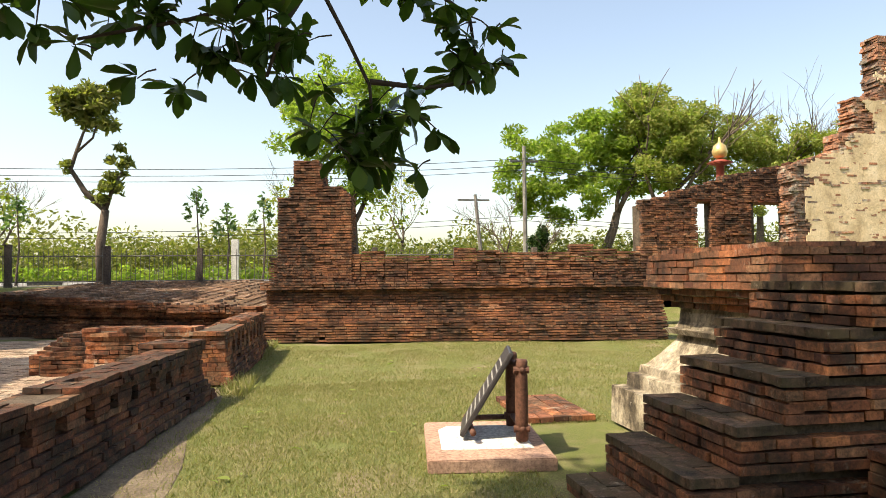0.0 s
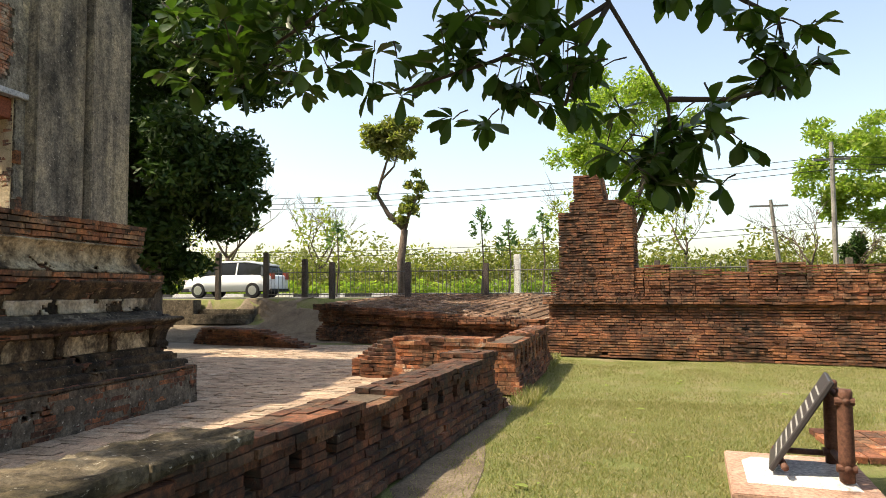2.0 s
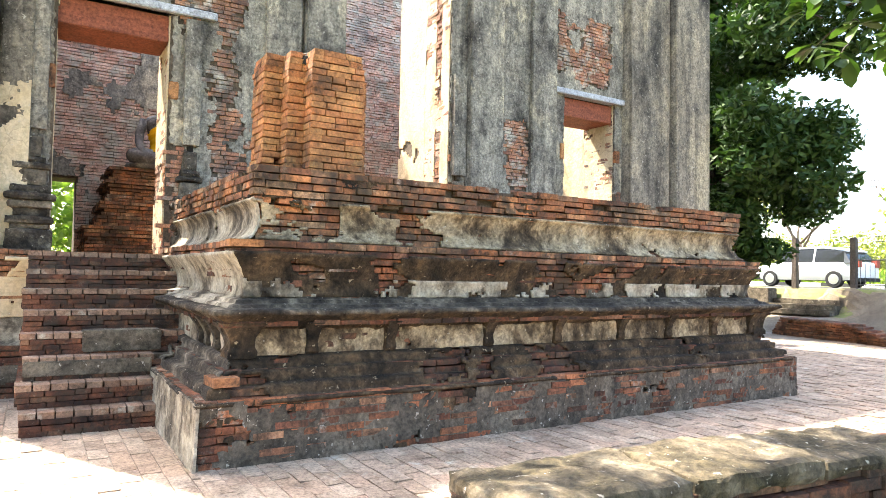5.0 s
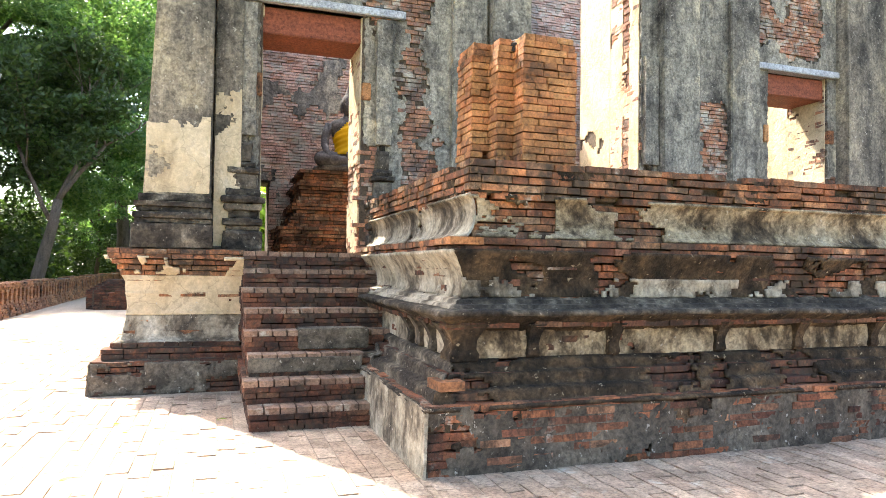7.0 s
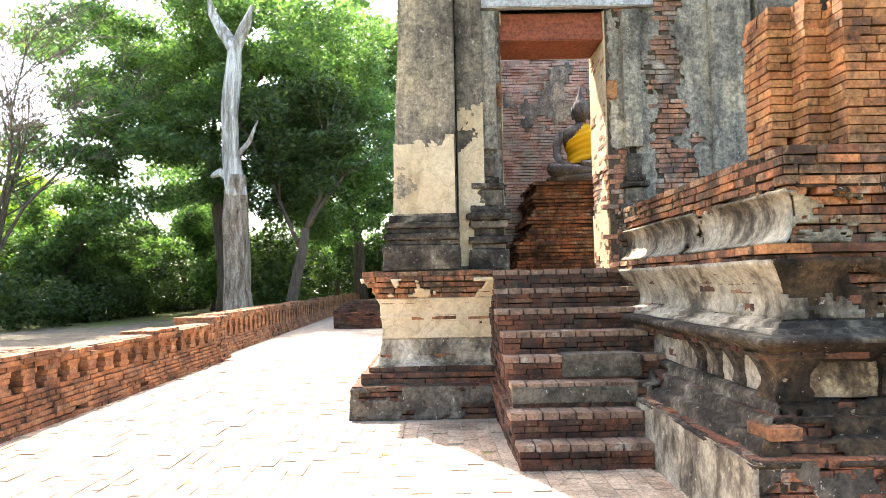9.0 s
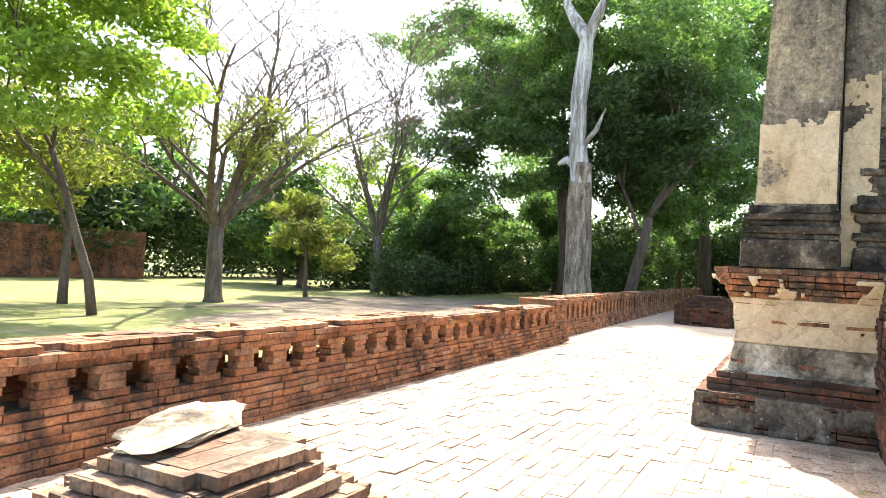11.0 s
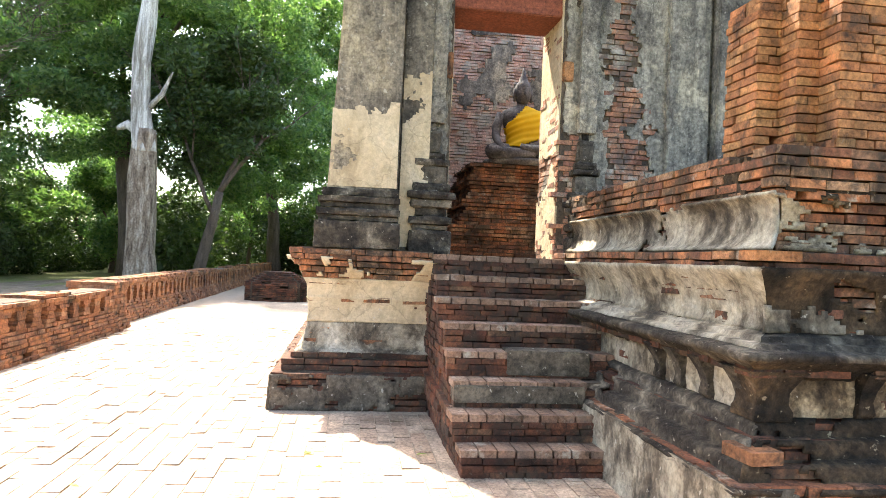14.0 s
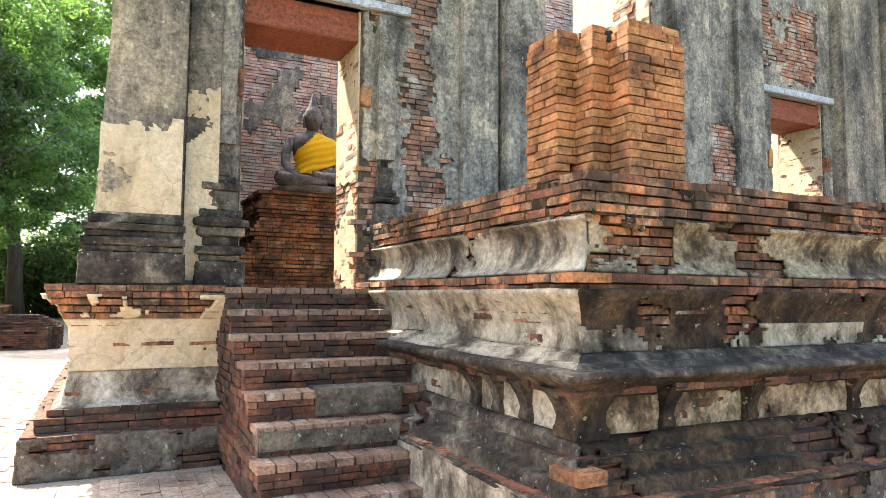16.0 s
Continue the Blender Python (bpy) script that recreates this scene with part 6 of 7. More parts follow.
block("cross_arm", 7.6, 9.6, 39.94, 40.06, 6.2, 6.3, M_metal, lp)
mk = thing("marker_post", "white roadside marker post", "post", (-3.6, 24.2, 1.2))
block("shaft", -3.75, -3.5, 24.1, 24.3, 1.1, 2.9, M_white, mk, "", 0.02)
mk2 = thing("timber_post", "brown timber post by the road", "post", (-1.6, 24.5, 1.2))
block("shaft", -1.62, -1.42, 24.4, 24.6, 1.1, 3.6, M_post, mk2, "", 0.02)
lan = thing("lantern_post", "red lacquered lantern post with a gilt globe finial", "lamp", (12.95, 20.5, 0))
raw("column", *lathe([(0.16, 1.2), (0.14, 4.3), (0.3, 4.42), (0.14, 4.5), (0.13, 5.2), (0.45, 5.3), (0.12, 5.42)], (12.95, 20.3, 0), 12), M_red, lan, "", True)
raw("globe", *lathe([(0.05, 5.42), (0.22, 5.52), (0.26, 5.7), (0.2, 5.9), (0.06, 6.0), (0.02, 6.2)], (12.95, 20.3, 0), 14), M_gold, lan, "pale gilt globe", True)


def car(x, y, z, turn):
    """A white SUV: lofted body with glass band, wheels in arches, lamps and bumpers."""
    t = thing("car", "white compact sport utility car on the road beyond the gate", "car", (x, y, z))
    m = pose(x, y, z, 0, 0, turn)
    sec = [(-2.25, 0.45, 0.95, 0.82), (-2.18, 0.34, 1.05, 0.86), (-1.5, 0.30, 1.08, 0.9), (0.9, 0.30, 1.06, 0.9), (1.6, 0.30, 0.98, 0.88), (2.15, 0.34, 0.82, 0.8), (2.28, 0.45, 0.7, 0.7)]
    v, f, n = [], [], 8
    for px, lo, hi, w in sec:
        for a, b in ((-w, lo), (-w - 0.02, (lo + hi) / 2), (-w + 0.03, hi - 0.05), (-w + 0.12, hi), (w - 0.12, hi), (w - 0.03, hi - 0.05), (w + 0.02, (lo + hi) / 2), (w, lo)):
            v.append(m @ Vector((px, a, b)))
    for i in range(len(sec) - 1):
        for k in range(n):
            f.append((i * n + k, i * n + (k + 1) % n, (i + 1) * n + (k + 1) % n, (i + 1) * n + k))
    f += [tuple(range(n))[::-1], tuple(range((len(sec) - 1) * n, len(sec) * n))]
    raw("body", v, f, M_car, t, "white painted body", True)
    cab = [(-2.1, 1.0, 1.02), (-1.75, 1.5, 0.8), (-0.9, 1.66, 0.74), (0.3, 1.64, 0.74), (0.7, 1.5, 0.76), (1.25, 1.0, 0.84)]
    v, f = [], []
    for px, zt, w in cab:
        for a, b in ((-0.86, 0.98), (-w, zt), (w, zt), (0.86, 0.98)):
            v.append(m @ Vector((px, a, b)))
    for i in range(len(cab) - 1):
        for k in range(4):
            f.append((i * 4 + k, i * 4 + (k + 1) % 4, (i + 1) * 4 + (k + 1) % 4, (i + 1) * 4 + k))
    raw("glasshouse", v, f, M_glass, t, "dark tinted windows")
    v, f = [], []
    for px, zt, w in ((-1.85, 1.52, 0.78), (-0.9, 1.67, 0.75), (0.3, 1.65, 0.75), (0.62, 1.57, 0.75)):
        for a, b in ((-w - 0.02, zt - 0.05), (-w + 0.06, zt + 0.03), (w - 0.06, zt + 0.03), (w + 0.02, zt - 0.05)):
            v.append(m @ Vector((px, a, b)))
    for i in range(3):
        for k in range(4):
            f.append((i * 4 + k, i * 4 + (k + 1) % 4, (i + 1) * 4 + (k + 1) % 4, (i + 1) * 4 + k))
    f += [(3, 2, 1, 0), (12, 13, 14, 15)]
    raw("roof", v, f, M_car, t, "white roof panel", True)
    for px in (-0.55, 0.35):
        for sd in (-1, 1):
            a = [m @ Vector(q) for q in ((px, sd * 0.875, 0.98), (px + 0.07, sd * 0.875, 0.98), (px + 0.03, sd * 0.765, 1.62), (px - 0.04, sd * 0.765, 1.62))]
            b = [m @ Vector(q) for q in ((px, sd * 0.82, 0.98), (px + 0.07, sd * 0.82, 0.98), (px + 0.03, sd * 0.7, 1.62), (px - 0.04, sd * 0.7, 1.62))]
            raw("door_pillar", a + b, [(0, 1, 2, 3), (4, 7, 6, 5), (0, 4, 5, 1), (1, 5, 6, 2), (2, 6, 7, 3), (3, 7, 4, 0)], M_car, t)
    for px in (-1.38, 1.38):
        for sd in (-1, 1):
            c = m @ Vector((px, sd * 0.82, 0.35))
            ax = (m.to_3x3() @ Vector((0, sd, 0)))
            w = raw("wheel", *tube([c - ax * 0.12, c - ax * 0.1, c + ax * 0.1, c + ax * 0.12], [0.31, 0.345, 0.345, 0.31], 20), M_tyre, t, "black tyre")
            raw("rim", *tube([c + ax * 0.11, c + ax * 0.135], [0.22, 0.2], 14), M_rim, w, "silver alloy rim")
    for sd in (-1, 1):
        for px, mat, nm in ((2.12, M_white, "headlight"), (-2.2, M_red, "tail_light")):
            bv, bf = box_data(px - 0.1, px + 0.1, sd * 0.68 - 0.12, sd * 0.68 + 0.12, 0.72 if px > 0 else 0.85, 0.84 if px > 0 else 1.15)
            raw(nm, [m @ Vector(q) for q in bv], bf, mat, t)
    bv, bf = box_data(-2.3, 2.32, -0.84, 0.84, 0.28, 0.42)
    raw("lower_trim", [m @ Vector(q) for q in bv], bf, M_tyre, t, "black plastic lower trim")


car(-17.3, 27.6, 1.285, 180)

# ---------- hedges and far growth ----------
def hedge(name, label, x0, x1, y, z, h, depth, count, size, mat, seed):
    g = np.random.default_rng(seed)
    n = int((x1 - x0) / (h * 0.5)) + 1
    cs = [(x0 + (x1 - x0) * (i + 0.5) / n, y + g.normal(0, depth * 0.3), z + h * 0.5 + g.normal(0, h * 0.12)) for i in range(n)]
    rs = [(h * g.uniform(0.4, 0.75), depth * g.uniform(0.4, 0.8), h * g.uniform(0.4, 0.75)) for _ in range(n)]
    v, f = leaf_cloud(cs, rs, count, size, seed)
    t = thing(name, label, "shrub", ((x0 + x1) / 2, y, z), kind="stuff")
    o = fast_mesh("foliage", v, f, mat, t)
    o["kind"] = "stuff"


hedge("hedge", "clipped yellow-green roadside hedge", -70, 30, 34.6, 1.2, 0.9, 0.7, 16000, 0.13, M_leaf_light, 11)
hedge("thicket", "dense sunlit green thicket behind the hedge", -90, 40, 42, 1.0, 3.0, 2.5, 60000, 0.15, M_leaf_olive, 12)
hedge("thicket", "taller green scrub beyond the road", -110, 60, 52, 1.0, 4.4, 4.0, 45000, 0.22, M_leaf_olive, 13)
# thickets in M_leaf_shade carry the shade of the trees in their colour
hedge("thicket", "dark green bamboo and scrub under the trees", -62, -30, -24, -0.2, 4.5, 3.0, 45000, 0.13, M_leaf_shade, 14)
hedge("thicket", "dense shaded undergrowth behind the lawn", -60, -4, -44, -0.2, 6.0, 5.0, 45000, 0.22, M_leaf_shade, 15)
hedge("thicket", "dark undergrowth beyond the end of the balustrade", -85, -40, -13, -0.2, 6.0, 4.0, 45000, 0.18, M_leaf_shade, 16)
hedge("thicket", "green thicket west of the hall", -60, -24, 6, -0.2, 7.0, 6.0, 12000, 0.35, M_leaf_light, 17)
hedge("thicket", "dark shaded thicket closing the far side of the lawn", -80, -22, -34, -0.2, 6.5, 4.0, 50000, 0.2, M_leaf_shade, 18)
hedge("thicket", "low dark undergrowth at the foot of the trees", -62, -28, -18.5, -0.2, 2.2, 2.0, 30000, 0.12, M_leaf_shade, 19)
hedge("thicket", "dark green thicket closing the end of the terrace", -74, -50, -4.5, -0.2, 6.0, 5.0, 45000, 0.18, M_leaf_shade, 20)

# far trees along the road
tree("tree", "tall airy roadside tree with feathery pale green crown", (1.2, 36, 1.2), 11, 0.35, [((-0.6, 0, 8.4), (3.8, 3.0, 4.4))], 13000, 0.15, M_leaf_light, 21)
tree("tree", "broad light green roadside tree with a forking trunk", (17.5, 42, 1.2), 12, 0.42, [((-2.5, 0, 7.5), (4.2, 3.5, 3.8)), ((3.0, 0, 9.0), (3.8, 3, 3.6))], 26000, 0.17, M_leaf_light, 22)
tree("tree", "tall roadside tree with olive yellowing crown", (21.5, 40, 1.2), 13, 0.36, [((0, 0, 9.5), (3.4, 3, 3.6))], 12000, 0.16, M_leaf_yellow, 23)
tree("tree", "thinly leaved roadside tree with grey twiggy crown", (28, 40, 1.2), 12, 0.34, [((0, 0, 8), (5, 3, 4))], 17000, 0.15, M_leaf_yellow, 24, depth=4)
tree("tree", "thinly leaved roadside tree with grey twiggy crown", (35, 40, 1.2), 12, 0.34, [((0, 0, 7.5), (5, 3, 4))], 17000, 0.15, M_leaf_yellow, 25, depth=4)
tree("tree", "bare brown shrub-like tree by the road", (9.8, 38, 1.2), 6, 0.14, [], 0, 0.1, M_leaf_mid, 26, depth=4, trunk=0.3)
tree("cypress", "slim dark columnar conifer by the road", (12.0, 37, 1.2), 4, 0.1, [((0, 0, 1.9), (0.55, 0.5, 1.9))], 2500, 0.12, M_leaf_dark, 27)
for k, (x, y) in enumerate(((-24, 38), (-29, 40), (-20, 44), (4.5, 44), (-2.5, 46))):
    tree("tree", "bare grey leafless roadside tree", (x, y, 1.2), 8.5, 0.2, [((0, 0, 5.5), (2, 2, 2))], 400, 0.18, M_leaf_yellow, 30 + k, depth=4, trunk=0.32)

# crooked tree with a tufted top
ct = thing("crooked_tree", "crooked bare-trunked tree with round leaf tufts at the branch ends", "tree", (-10.2, 31.4, 1.2))
ctp = [(-10.15, 31, 1.0), (-10.25, 31, 3.0), (-10.05, 31, 4.6)]
v1 = tube(ctp, [0.24, 0.2, 0.17], 9)
v2 = tube([(-10.05, 31, 4.6), (-10.9, 31, 5.4), (-11.5, 31, 6.4), (-11.2, 31, 7.4), (-10.9, 31, 8.3)], [0.15, 0.13, 0.1, 0.08, 0.05], 8)
v3 = tube([(-11.3, 31, 7.1), (-10.6, 31, 7.8), (-10.4, 31, 8.6)], [0.06, 0.05, 0.03], 6)
v4 = tube([(-10.05, 31, 4.6), (-9.8, 31, 5.4), (-9.4, 31, 6.3)], [0.12, 0.08, 0.04], 7)
raw("trunk", *joined([v1, v2, v3, v4]), M_bark, ct, "bent brown trunk", True)
for c, r, n in (((-11.2, 31, 9.2), (1.3, 1.0, 1.1), 900), ((-10.3, 31, 9.5), (1.2, 1.0, 1.0), 700), ((-9.3, 31, 6.7), (0.6, 0.5, 0.5), 200), ((-9.9, 31, 6.0), (0.6, 0.5, 0.45), 150), ((-10.0, 31, 5.2), (0.6, 0.5, 0.4), 140), ((-11.6, 31, 6.6), (0.35, 0.3, 0.25), 50)):
    g = np.random.default_rng(int(n))
    cs = [np.array(c) + g.normal(0, 0.45, 3) * np.array(r) for _ in range(9)]
    v, f = leaf_cloud(cs, [np.array(r) * g.uniform(0.35, 0.55) for _ in cs], n, 0.2, n)
    o = fast_mesh("leaf_tuft", v, f, M_leaf_olive, ct)
    o["kind"] = "stuff"
for k, (x, z) in enumerate(((-6.6, 5.2), (-3.5, 4.9), (-5.2, 4.4), (-14.5, 4.8))):
    t = thing("sapling", "spindly sapling with a few leaf tufts", "tree", (x, 33, 1.2), "saplings")
    raw("stem", *tube([(x, 33, 1.0), (x + 0.15, 33, 3), (x, 33, z + 0.6)], [0.06, 0.045, 0.02], 6), M_bark, t)
    v, f = leaf_cloud([(x, 33, z + 0.3), (x + 0.3, 33, z - 0.3), (x - 0.4, 33, z - 0.5)], [(0.3, 0.3, 0.5)] * 3, 120, 0.15, 70 + k)
    o = fast_mesh("leaf_tuft", v, f, M_leaf_mid, t)
    o["kind"] = "stuff"

# big dark tree at the hall's far corner
tree("tree", "large dense dark green tree with drooping crown beside the hall", (-13.9, 17.0, 0), 12, 0.5, [((0.0, 0, 9.0), (4.2, 3.8, 5.2)), ((1.3, 0, 4.4), (2.0, 2.2, 2.2)), ((-2.0, 0, 4.0), (2.4, 2.5, 2.8)), ((0.0, 0, 3.2), (2.2, 2.2, 1.8))], 95000, 0.13, M_leaf_dark, 41)

# lawn side trees
tree("tree", "large spreading dark green tree behind the balustrade", (-39, -13.2, 0), 17, 0.6, [((-1, -1, 10.5), (8, 7, 4.6)), ((2.5, -5, 8.4), (6, 5, 4.2)), ((-2, 5, 7.5), (7, 6, 4)), ((0, -4, 15), (8, 8, 3.6)), ((1, 4, 13.5), (8, 6, 4)), ((-1, -7, 4.0), (5, 4, 2.0))], 190000, 0.135, M_leaf_mid, 51)
tree("tree", "tall shade tree with mixed green crown", (-50, -7, 0), 18, 0.5, [((0, 0, 11), (9, 7, 7)), ((2, 0, 17), (8, 6, 4))], 90000, 0.145, M_leaf_mid, 52)
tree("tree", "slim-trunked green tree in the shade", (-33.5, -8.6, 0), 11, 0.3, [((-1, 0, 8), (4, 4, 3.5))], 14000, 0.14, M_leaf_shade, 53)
tree("tree", "slender lawn tree with bright fresh green crown", (-12.4, -16.2, 0), 8, 0.12, [((0.6, 0.6, 5.2), (2.0, 1.8, 1.2)), ((2.4, -0.2, 6.4), (2.8, 2.0, 1.5)), ((3.8, 0.6, 4.6), (1.9, 1.6, 1.1)), ((1.2, 0.5, 7.6), (2.6, 2.0, 1.3)), ((-0.6, 0.4, 6.4), (1.8, 1.6, 1.2))], 19000, 0.10, M_leaf_light, 58, trunk=0.5, lean=(0.12, 0.05))
tree("tree", "sparse olive lawn tree with drooping low leaves", (-13.6, -19.2, 0), 6.5, 0.14, [((0.4, 0, 3.6), (2.4, 2.0, 1.2)), ((1.8, 0, 4.6), (2.2, 1.8, 1.2))], 6500, 0.10, M_leaf_olive, 61, trunk=0.4)
tree("tree", "small bushy lawn tree with silvery green leaves", (-23.2, -18.8, 0), 5, 0.1, [((0, 0, 2.9), (1.7, 1.7, 1.3)), ((-0.9, 0.4, 1.9), (1.3, 1.3, 0.9))], 5200, 0.12, M_leaf_olive, 56)
tree("tree", "tall green tree at the lawn's edge", (-9, -28, 0), 14, 0.4, [((0, 0, 9), (6, 5, 5))], 14000, 0.25, M_leaf_mid, 59)
tree("tree", "tall green tree at the lawn's far edge", (-26, -36, 0), 11, 0.4, [((0, 0, 6), (6, 5, 4))], 12000, 0.25, M_leaf_mid, 60)
for k, (x, y, h) in enumerate(((-15, -30, 9), (-31, -27, 9), (-36, -21, 6), (-42, -26, 10), (-52, -20, 12), (-58, -10, 12), (-4, -24, 9), (-29, -24, 5), (-45, -16, 7))):
    tree("tree", "leafy green tree at the edge of the lawn", (x, y, 0), h, 0.18, [((0, 0, h * 0.55), (h * 0.36, h * 0.33, h * 0.42))], 14000, 0.11 + 0.004 * h, (M_leaf_light, M_leaf_mid, M_leaf_mid)[k % 3], 90 + k)


def bare_tree(label, base, height, r0, seed, wood, reach, leaves, mat):
    """A leafless tree: a short trunk, long rising limbs that curve outwards, and side twigs at every step."""
    rr = random.Random(seed)
    t = thing("tree", label, "tree", base)
    tubes, tips = [], []

    def limb(p, d, ln, r, level):
        n = (7, 6, 5, 3)[level]
        pts, rad, q, dd = [p.copy()], [r], p.copy(), d.copy()
        for i in range(n):
            out = Vector((dd.x, dd.y, 0))
            dd = (dd + out * 0.10 + Vector((rr.gauss(0, 0.13), rr.gauss(0, 0.13), rr.gauss(0.03, 0.10)))).normalized()
            q = q + dd * ln / n
            pts.append(q.copy())
            rad.append(max(0.011, r * (1 - 0.8 * (i + 1) / n)))
            if level < 3 and i > 0:
                for _ in range((1 + (i > 2), 2, i % 2)[level]):
                    t2 = rr.uniform(0, 6.28)
                    side = Vector((math.cos(t2), math.sin(t2), rr.uniform(0.0, 0.7))).normalized()
                    limb(q.copy(), (dd * 0.6 + side * 0.75).normalized(), ln * rr.uniform(0.3, 0.55), rad[-1] * 0.62, level + 1)
        tubes.append(tube(pts, rad, (8, 5, 4, 3)[level], cap=False))
        tips.append(q)

    b = Vector(base)
    fork = b + Vector((0.06, 0.04, height * 0.24))
    tubes.append(tube([b - Vector((0, 0, 0.2)), b + Vector((0, 0, 0.12)), b + (fork - b) * 0.5 + Vector((0.05, 0, 0)), fork], [r0 * 1.5, r0 * 1.1, r0 * 0.95, r0 * 0.9], 10))
    for k in range(9):
        t1 = 6.28 * k / 9 + rr.uniform(-0.3, 0.3)
        up = rr.uniform(0.9, 2.6)
        limb(fork - Vector((0, 0, rr.uniform(0, 0.4))), Vector((math.cos(t1) * reach, math.sin(t1) * reach, up)).normalized(), height * rr.uniform(0.5, 0.85), r0 * rr.uniform(0.38, 0.55), 0)
    v, f = joined(tubes)
    raw("trunk", v, f, wood, t, smooth=True)
    if leaves:
        v, f = leaf_cloud([tuple(p) for p in tips if p.z < b.z + height * 0.55], [(0.5, 0.5, 0.35)] * sum(1 for p in tips if p.z < b.z + height * 0.55), leaves, 0.10, seed)
        o = fast_mesh("crown", v, f, mat, t, "few thin yellowing leaves")
        o["kind"] = "stuff"


bare_tree("bare spreading lawn tree with grey-brown twigs and a few leaves", (-18.3, -18.6, 0), 10.5, 0.27, 54, M_bark_grey, 0.85, 2500, M_leaf_olive)
bare_tree("tall thin bare lawn tree with upright twigs", (-30.5, -20.4, 0), 11.5, 0.2, 55, M_bark_grey, 0.7, 1200, M_leaf_light)

# bleached dead tree
dt = thing("dead_tree", "broken dead tree with bleached upper trunk and cracked grey bark below", "tree", (-31.2, -10.3, 0))


def gnarled(points, radii, n=14, rough=0.16, seed=0.0):
    """A tube whose skin is fluted and knotted."""
    P = [Vector(p) for p in points]
    fine, rad = [], []
    for i in range(len(P) - 1):
        m = max(2, int((P[i + 1] - P[i]).length / 0.22))
        for j in range(m):
            fine.append(P[i].lerp(P[i + 1], j / m))
            rad.append(radii[i] + (radii[i + 1] - radii[i]) * j / m)
    fine.append(P[-1])
    rad.append(radii[-1])
    v, f = tube(fine, rad, n)
    out = []
    for i, c in enumerate(fine):
        for k in range(n):
            q = v[i * n + k]
            w = noise.noise(Vector((q.x * 1.6, q.y * 1.6, q.z * 0.35 + seed))) + 0.5 * noise.noise(Vector((k * 0.9, seed, q.z * 0.25)))
            out.append(c + (q - c) * (1 + rough * 1.6 * w))
    return out, f


raw("trunk", *gnarled([(-31.2, -10.3, -0.2), (-31.2, -10.3, 0.5), (-31.15, -10.3, 2.0), (-31.1, -10.35, 4.2), (-31.1, -10.3, 6.3)], [0.78, 0.62, 0.54, 0.48, 0.40], 16, 0.2, 2.0), M_deadbark, dt, "cracked grey-brown bark trunk", True)
raw("bare_top", *joined([gnarled([(-31.1, -10.3, 5.4), (-31.0, -10.5, 7.4), (-30.95, -10.55, 9.0), (-30.9, -10.35, 10.6), (-30.9, -10.3, 12.0)], [0.42, 0.35, 0.31, 0.33, 0.30], 14, 0.24, 5.0), gnarled([(-30.9, -10.35, 11.7), (-31.2, -10.95, 12.7), (-31.3, -11.45, 13.5), (-31.3, -11.6, 14.4)], [0.30, 0.26, 0.2, 0.06], 9, 0.25, 7.0), gnarled([(-30.9, -10.3, 11.8), (-30.8, -9.8, 12.8), (-30.7, -9.5, 13.6)], [0.28, 0.22, 0.07], 9, 0.25, 8.0), gnarled([(-31.0, -10.4, 7.0), (-30.8, -9.7, 7.7), (-30.7, -9.3, 8.6)], [0.16, 0.11, 0.03], 7, 0.2, 3.0), gnarled([(-31.1, -10.4, 6.1), (-31.3, -11.1, 6.5), (-31.3, -11.5, 6.3)], [0.26, 0.18, 0.07], 8, 0.25, 4.0)]), M_deadwood, dt, "bleached bare wood", True)

# wall ruin far beyond the lawn
fw = thing("distant_wall", "distant ruined brick wall in the shade beyond the lawn", "wall", (-20, -38, 0))
beam("masonry", (-8, -36), (-26, -32), 0.8, 2.4, 0, M_brick_wall, fw)

# ---------- overhanging branch ----------
def leaf_blade(g, base, d, ln, wd):
    """A pointed leaf with a folded midrib: ten vertices."""
    up = Vector((g.uniform(-0.5, 0.5), g.uniform(-0.5, 0.5), 1)).normalized()
    s = d.cross(up).normalized()
    n = s.cross(d).normalized()
    v = []
    for t, w in ((0.0, 0.06), (0.3, 0.55), (0.62, 0.98), (0.86, 0.78), (1.0, 0.08)):
        c = base + d * (ln * t) - n * (ln * 0.16 * t * t)
        v += [c + s * wd * w + n * wd * 0.35 * w, c, c - s * wd * w + n * wd * 0.35 * w]
    f = []
    for i in range(4):
        a = i * 3
        f += [(a, a + 1, a + 4, a + 3), (a + 1, a + 2, a + 5, a + 4)]
    return v, f


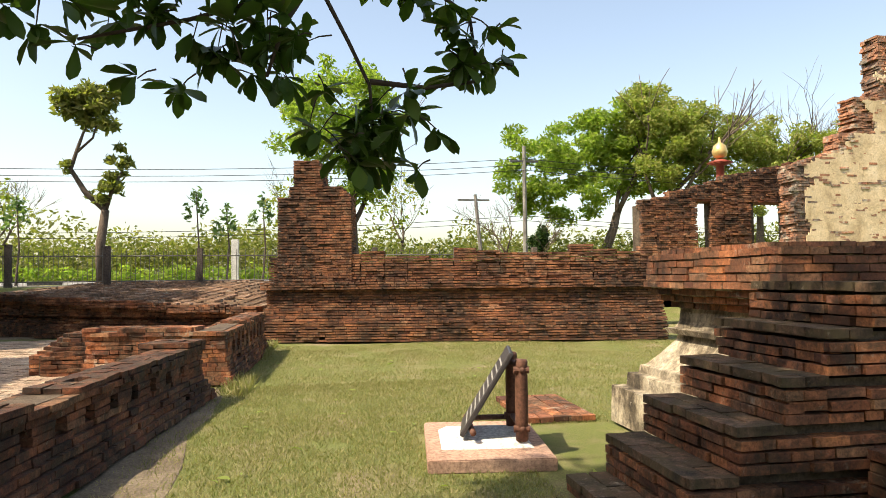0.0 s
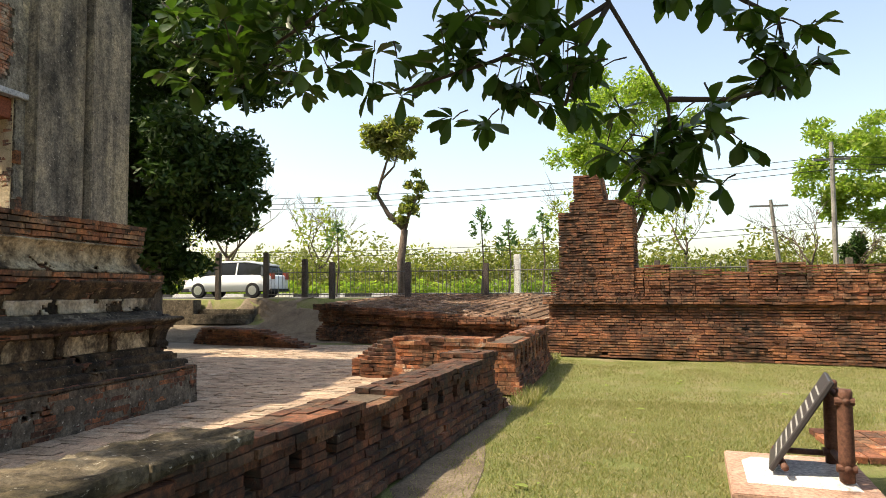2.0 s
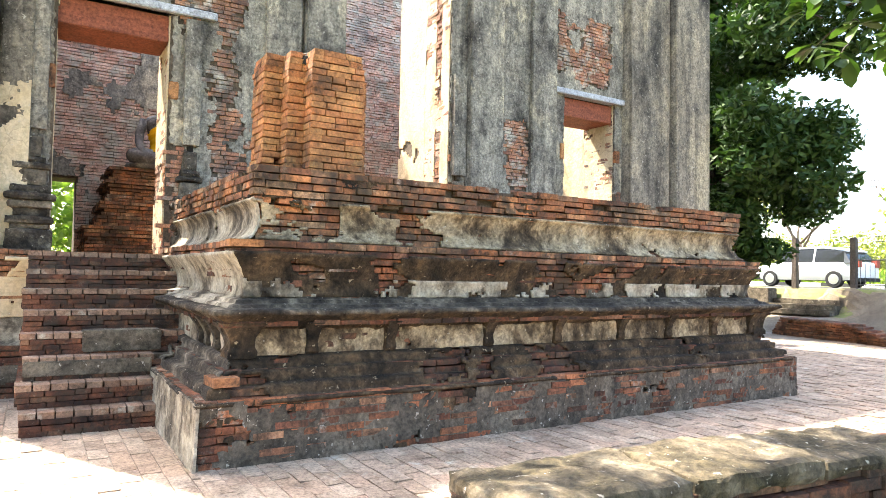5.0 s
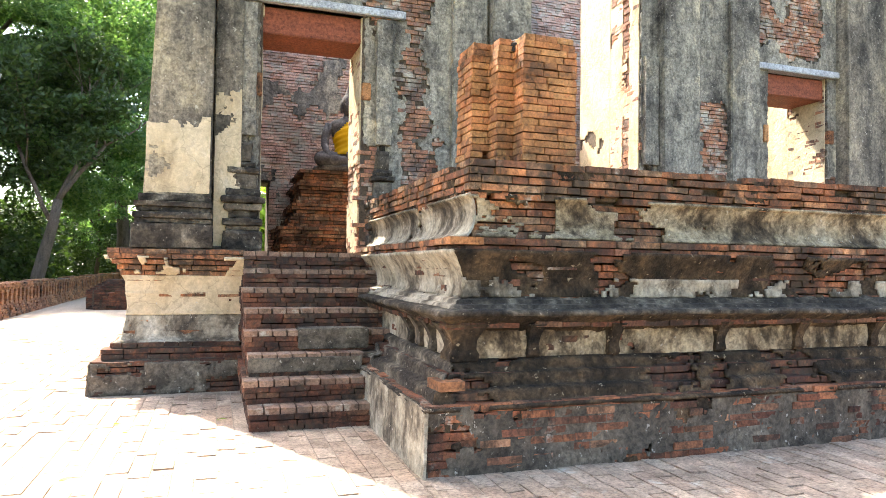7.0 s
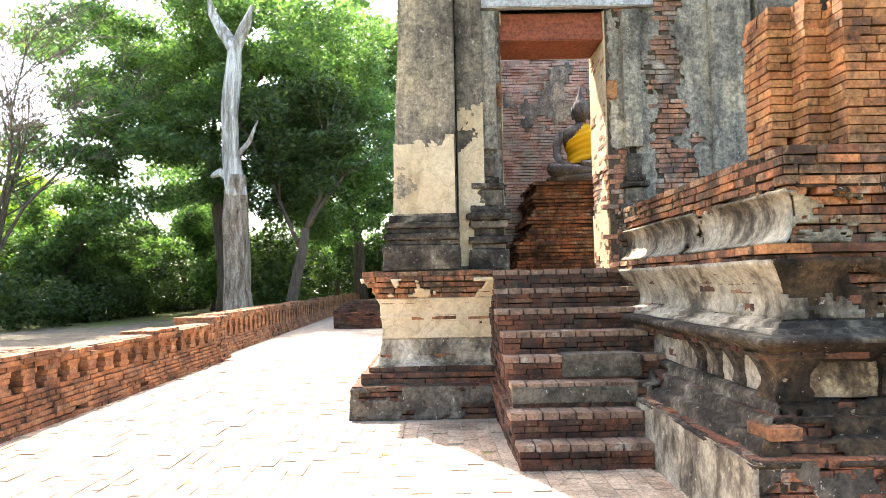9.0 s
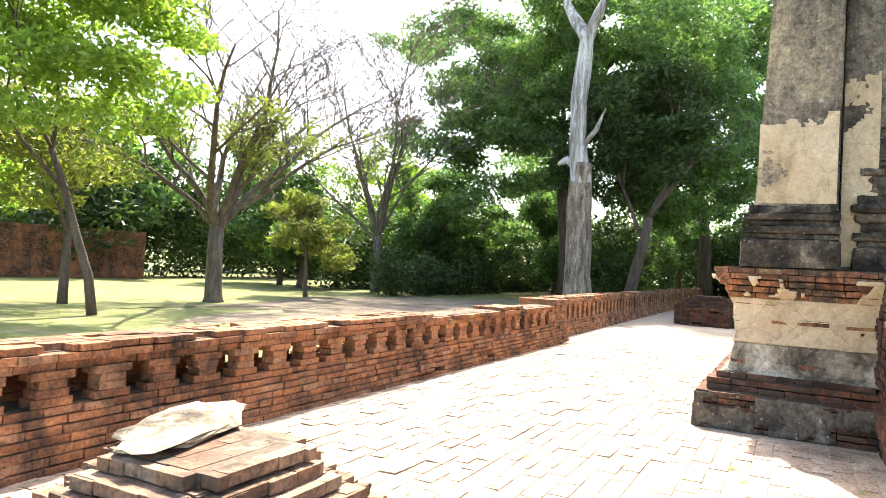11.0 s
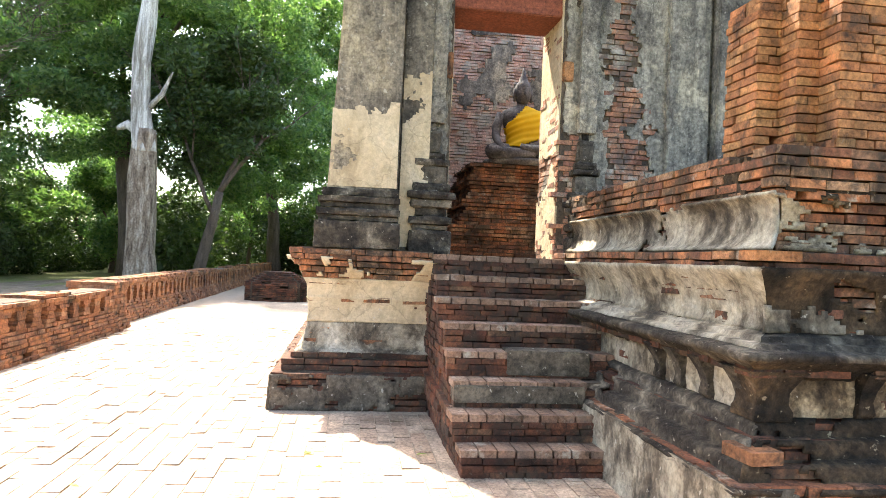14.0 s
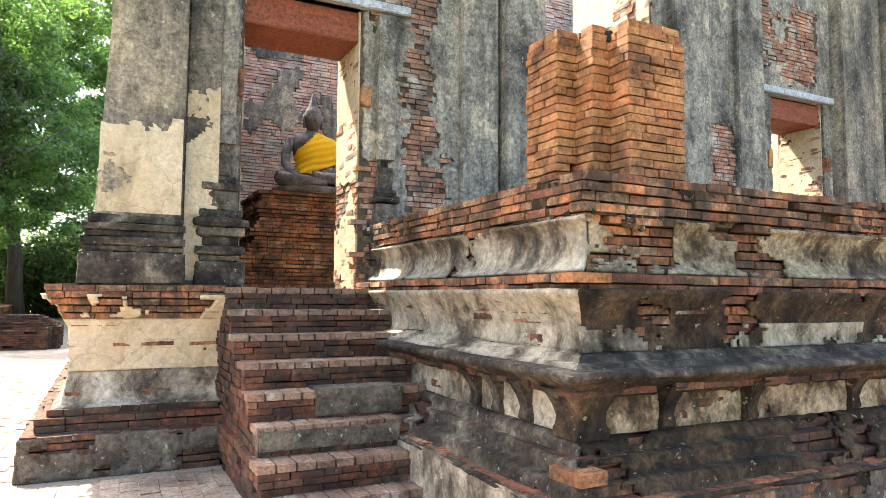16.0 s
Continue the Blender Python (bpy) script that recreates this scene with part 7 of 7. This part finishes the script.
def overhang():
    t = thing("branch", "overhanging tree branch with large dark pointed leaves", "branch", (-0.3, 2.5, 3.4))
    g = random.Random(17)
    SH = Vector((-0.15, 0, 0.06))
    main = [[(-0.9, 1.5, 4.3), (-0.55, 2.2, 3.5), (-0.28, 2.5, 2.86), (-0.12, 2.5, 2.55), (-0.02, 2.5, 2.34), (0.0, 2.5, 2.05)],
            [(-0.02, 2.5, 2.36), (0.25, 2.5, 2.34), (0.5, 2.5, 2.38)],
            [(-0.28, 2.5, 2.86), (-0.5, 2.5, 2.74), (-0.85, 2.5, 2.62), (-1.35, 2.55, 2.52)],
            [(-0.28, 2.5, 2.86), (-0.42, 2.45, 2.6), (-0.5, 2.45, 2.35)],
            [(-0.9, 2.0, 3.7), (-1.5, 2.3, 3.0), (-2.2, 2.5, 2.75)],
            [(-0.28, 2.5, 2.95), (0.2, 2.6, 2.95), (0.5, 2.6, 2.75), (0.52, 2.55, 2.5)],
            [(-2.1, 2.5, 3.3), (-2.3, 2.5, 2.9), (-2.35, 2.5, 2.65)]]
    for pts in main:
        raw("limb", *tube([Vector(q) + SH for q in pts], [0.015 * (1 - 0.65 * i / len(pts)) for i in range(len(pts))], 7), M_twig, t, smooth=True)
    spots, tw = [], []
    for cx, cz, n, sp in ((-1.35, 2.50, 5, 0.10), (-1.05, 2.62, 16, 0.16), (-0.8, 2.50, 22, 0.2), (-0.6, 2.68, 22, 0.2), (-0.45, 2.42, 18, 0.16), (-0.35, 2.6, 10, 0.14), (-0.12, 2.15, 22, 0.14), (0.05, 2.08, 22, 0.15), (0.2, 2.22, 10, 0.1), (-0.1, 2.0, 10, 0.1), (0.42, 2.42, 14, 0.12), (0.52, 2.58, 12, 0.13), (0.38, 2.76, 10, 0.13), (-0.95, 2.82, 26, 0.22), (-1.75, 2.62, 10, 0.13), (-1.9, 2.75, 12, 0.14), (-2.3, 2.72, 22, 0.2), (-2.2, 2.95, 22, 0.22), (-1.5, 2.9, 22, 0.22), (-0.5, 2.95, 18, 0.2), (0.1, 2.9, 10, 0.2), (-2.6, 2.95, 22, 0.25), (-1.9, 3.05, 20, 0.25)):
        for _ in range(max(2, int(n * 0.42))):
            c = Vector((cx + g.gauss(0, sp * 0.8), 2.5 + g.gauss(0, 0.12), cz + g.gauss(0, sp * 0.5))) + SH
            ax = Vector((g.gauss(0, 0.6), g.gauss(0, 0.5), -0.35 + g.gauss(0, 0.4))).normalized()
            tw.append((c, c - ax * g.uniform(0.08, 0.16)))
            for _ in range(g.randint(6, 9)):
                spots.append((c + Vector((g.gauss(0, 0.012), g.gauss(0, 0.012), g.gauss(0, 0.012))), ax))
    mesh_v, mesh_f, k = [], [], 0
    for i, (p, ax) in enumerate(spots):
        d = (ax * 0.55 + Vector((g.gauss(0, 0.6), g.gauss(0, 0.6), g.gauss(0, 0.5)))).normalized()
        v, f = leaf_blade(g, p, d, g.uniform(0.10, 0.18), g.uniform(0.027, 0.042))
        if i < 260:
            raw("leaf", v, f, M_leaf_near, t, smooth=True)
        else:
            mesh_f += [tuple(q + len(mesh_v) for q in ff) for ff in f]
            mesh_v += v
    if mesh_v:
        o = raw("foliage", mesh_v, mesh_f, M_leaf_near, t, smooth=True)
        o["kind"] = "stuff"
    for a, b in tw:
        raw("twig", *tube([a, (a + b) / 2 + Vector((0, 0, 0.01)), b], [0.003, 0.004, 0.005], 4), M_twig, t)
    return t


overhang()

# shade tree over the path: its crown shades the start of the walk
tree("shade_tree", "tall broad-leaved shade tree standing over the path", (3.2, -3.2, 0), 11, 0.3, [((-3.2, 2.2, 8.2), (4.2, 4.0, 1.8)), ((-7.5, 2.6, 7.6), (3.0, 2.6, 1.3))], 26000, 0.13, M_leaf_near, 61)

# ---------- grass, weeds, litter ----------
def blades(name, label, areas, size, seed, avoid=()):
    g = np.random.default_rng(seed)
    P = []
    for x0, x1, y0, y1, n in areas:
        x, y = g.uniform(x0, x1, n), g.uniform(y0, y1, n)
        k = np.array([fbm(a, b, 3.0, 1.1) + 0.5 * g.random() > -0.45 and g.random() < (a + 2.15) / 0.9 + (a < -2.5 or b > 9.5) and not any(p <= a <= q and r <= b <= s for p, q, r, s in avoid) for a, b in zip(x, y)])
        P.append(np.stack([x[k], y[k]], 1))
    P = np.concatenate(P)
    n = len(P)
    z = np.array([rise(a, b) for a, b in P])
    a = g.uniform(0, 2 * np.pi, n)
    s = size * g.uniform(0.5, 1.4, n)
    lean = g.normal(0, 0.5, (n, 2)) * s[:, None]
    w = 0.004 + 0.06 * s
    base = np.stack([P[:, 0], P[:, 1], z - 0.005], 1)
    side = np.stack([np.cos(a) * w, np.sin(a) * w, 0 * a], 1)
    tip = base + np.stack([lean[:, 0], lean[:, 1], s], 1)
    v = np.stack([base - side, base + side, tip], 1).reshape(-1, 3)
    f = np.arange(3 * n).reshape(-1, 3)
    tagged(fast_mesh(name, v, f, M_grass), label, "grass", kind="stuff")


blades("grass", "short dry green lawn grass", [(-2.3, 2.5, 0.6, 5, 60000), (-2.0, 2.5, 5, 9, 60000), (-1.8, 7.4, 8.5, 14.6, 80000), (2.5, 7.4, 5.9, 8.5, 20000), (-30, -3, -24, -7.5, 60000)], 0.030, 81, [(0.45, 1.45, 4.33, 5.7), (1.2, 7, 2.6, 5.85)])
blades("weeds", "tufts of fresh green weeds at wall feet", [(-1.75, -1.4, 8.3, 9.6, 900), (-1.75, -1.5, 12.2, 15, 900), (-8.6, -7.9, -6.35, -6.1, 500), (-8.6, -7.8, -1.24, -1.17, 120), (-9.9, -9.6, -2.98, -2.86, 60), (-9.6, -5.0, 21.6, 22.1, 1500)], 0.14, 82)


def litter():
    g = random.Random(4)
    for _ in range(70):
        x, y = (g.uniform(-1.6, 2.2), g.uniform(2.5, 12)) if g.random() < 0.55 else (g.uniform(-9, -3.6), g.uniform(-6, -0.2))
        if 0.4 < x < 1.5 and 4.2 < y < 5.8:
            continue
        t = g.uniform(0, 6.3)
        d = Vector((math.cos(t), math.sin(t), g.uniform(-0.05, 0.2))).normalized()
        z = 0.012 if x < -2.6 else rise(x, y) + 0.03
        v, f = leaf_blade(g, Vector((x, y, z)), d, g.uniform(0.06, 0.13), g.uniform(0.012, 0.025))
        tagged(raw("fallen_leaf", v, f, M_leaf_yellow, smooth=True), "dry fallen leaf lying on the ground", "leaf", "fallen leaves")


litter()
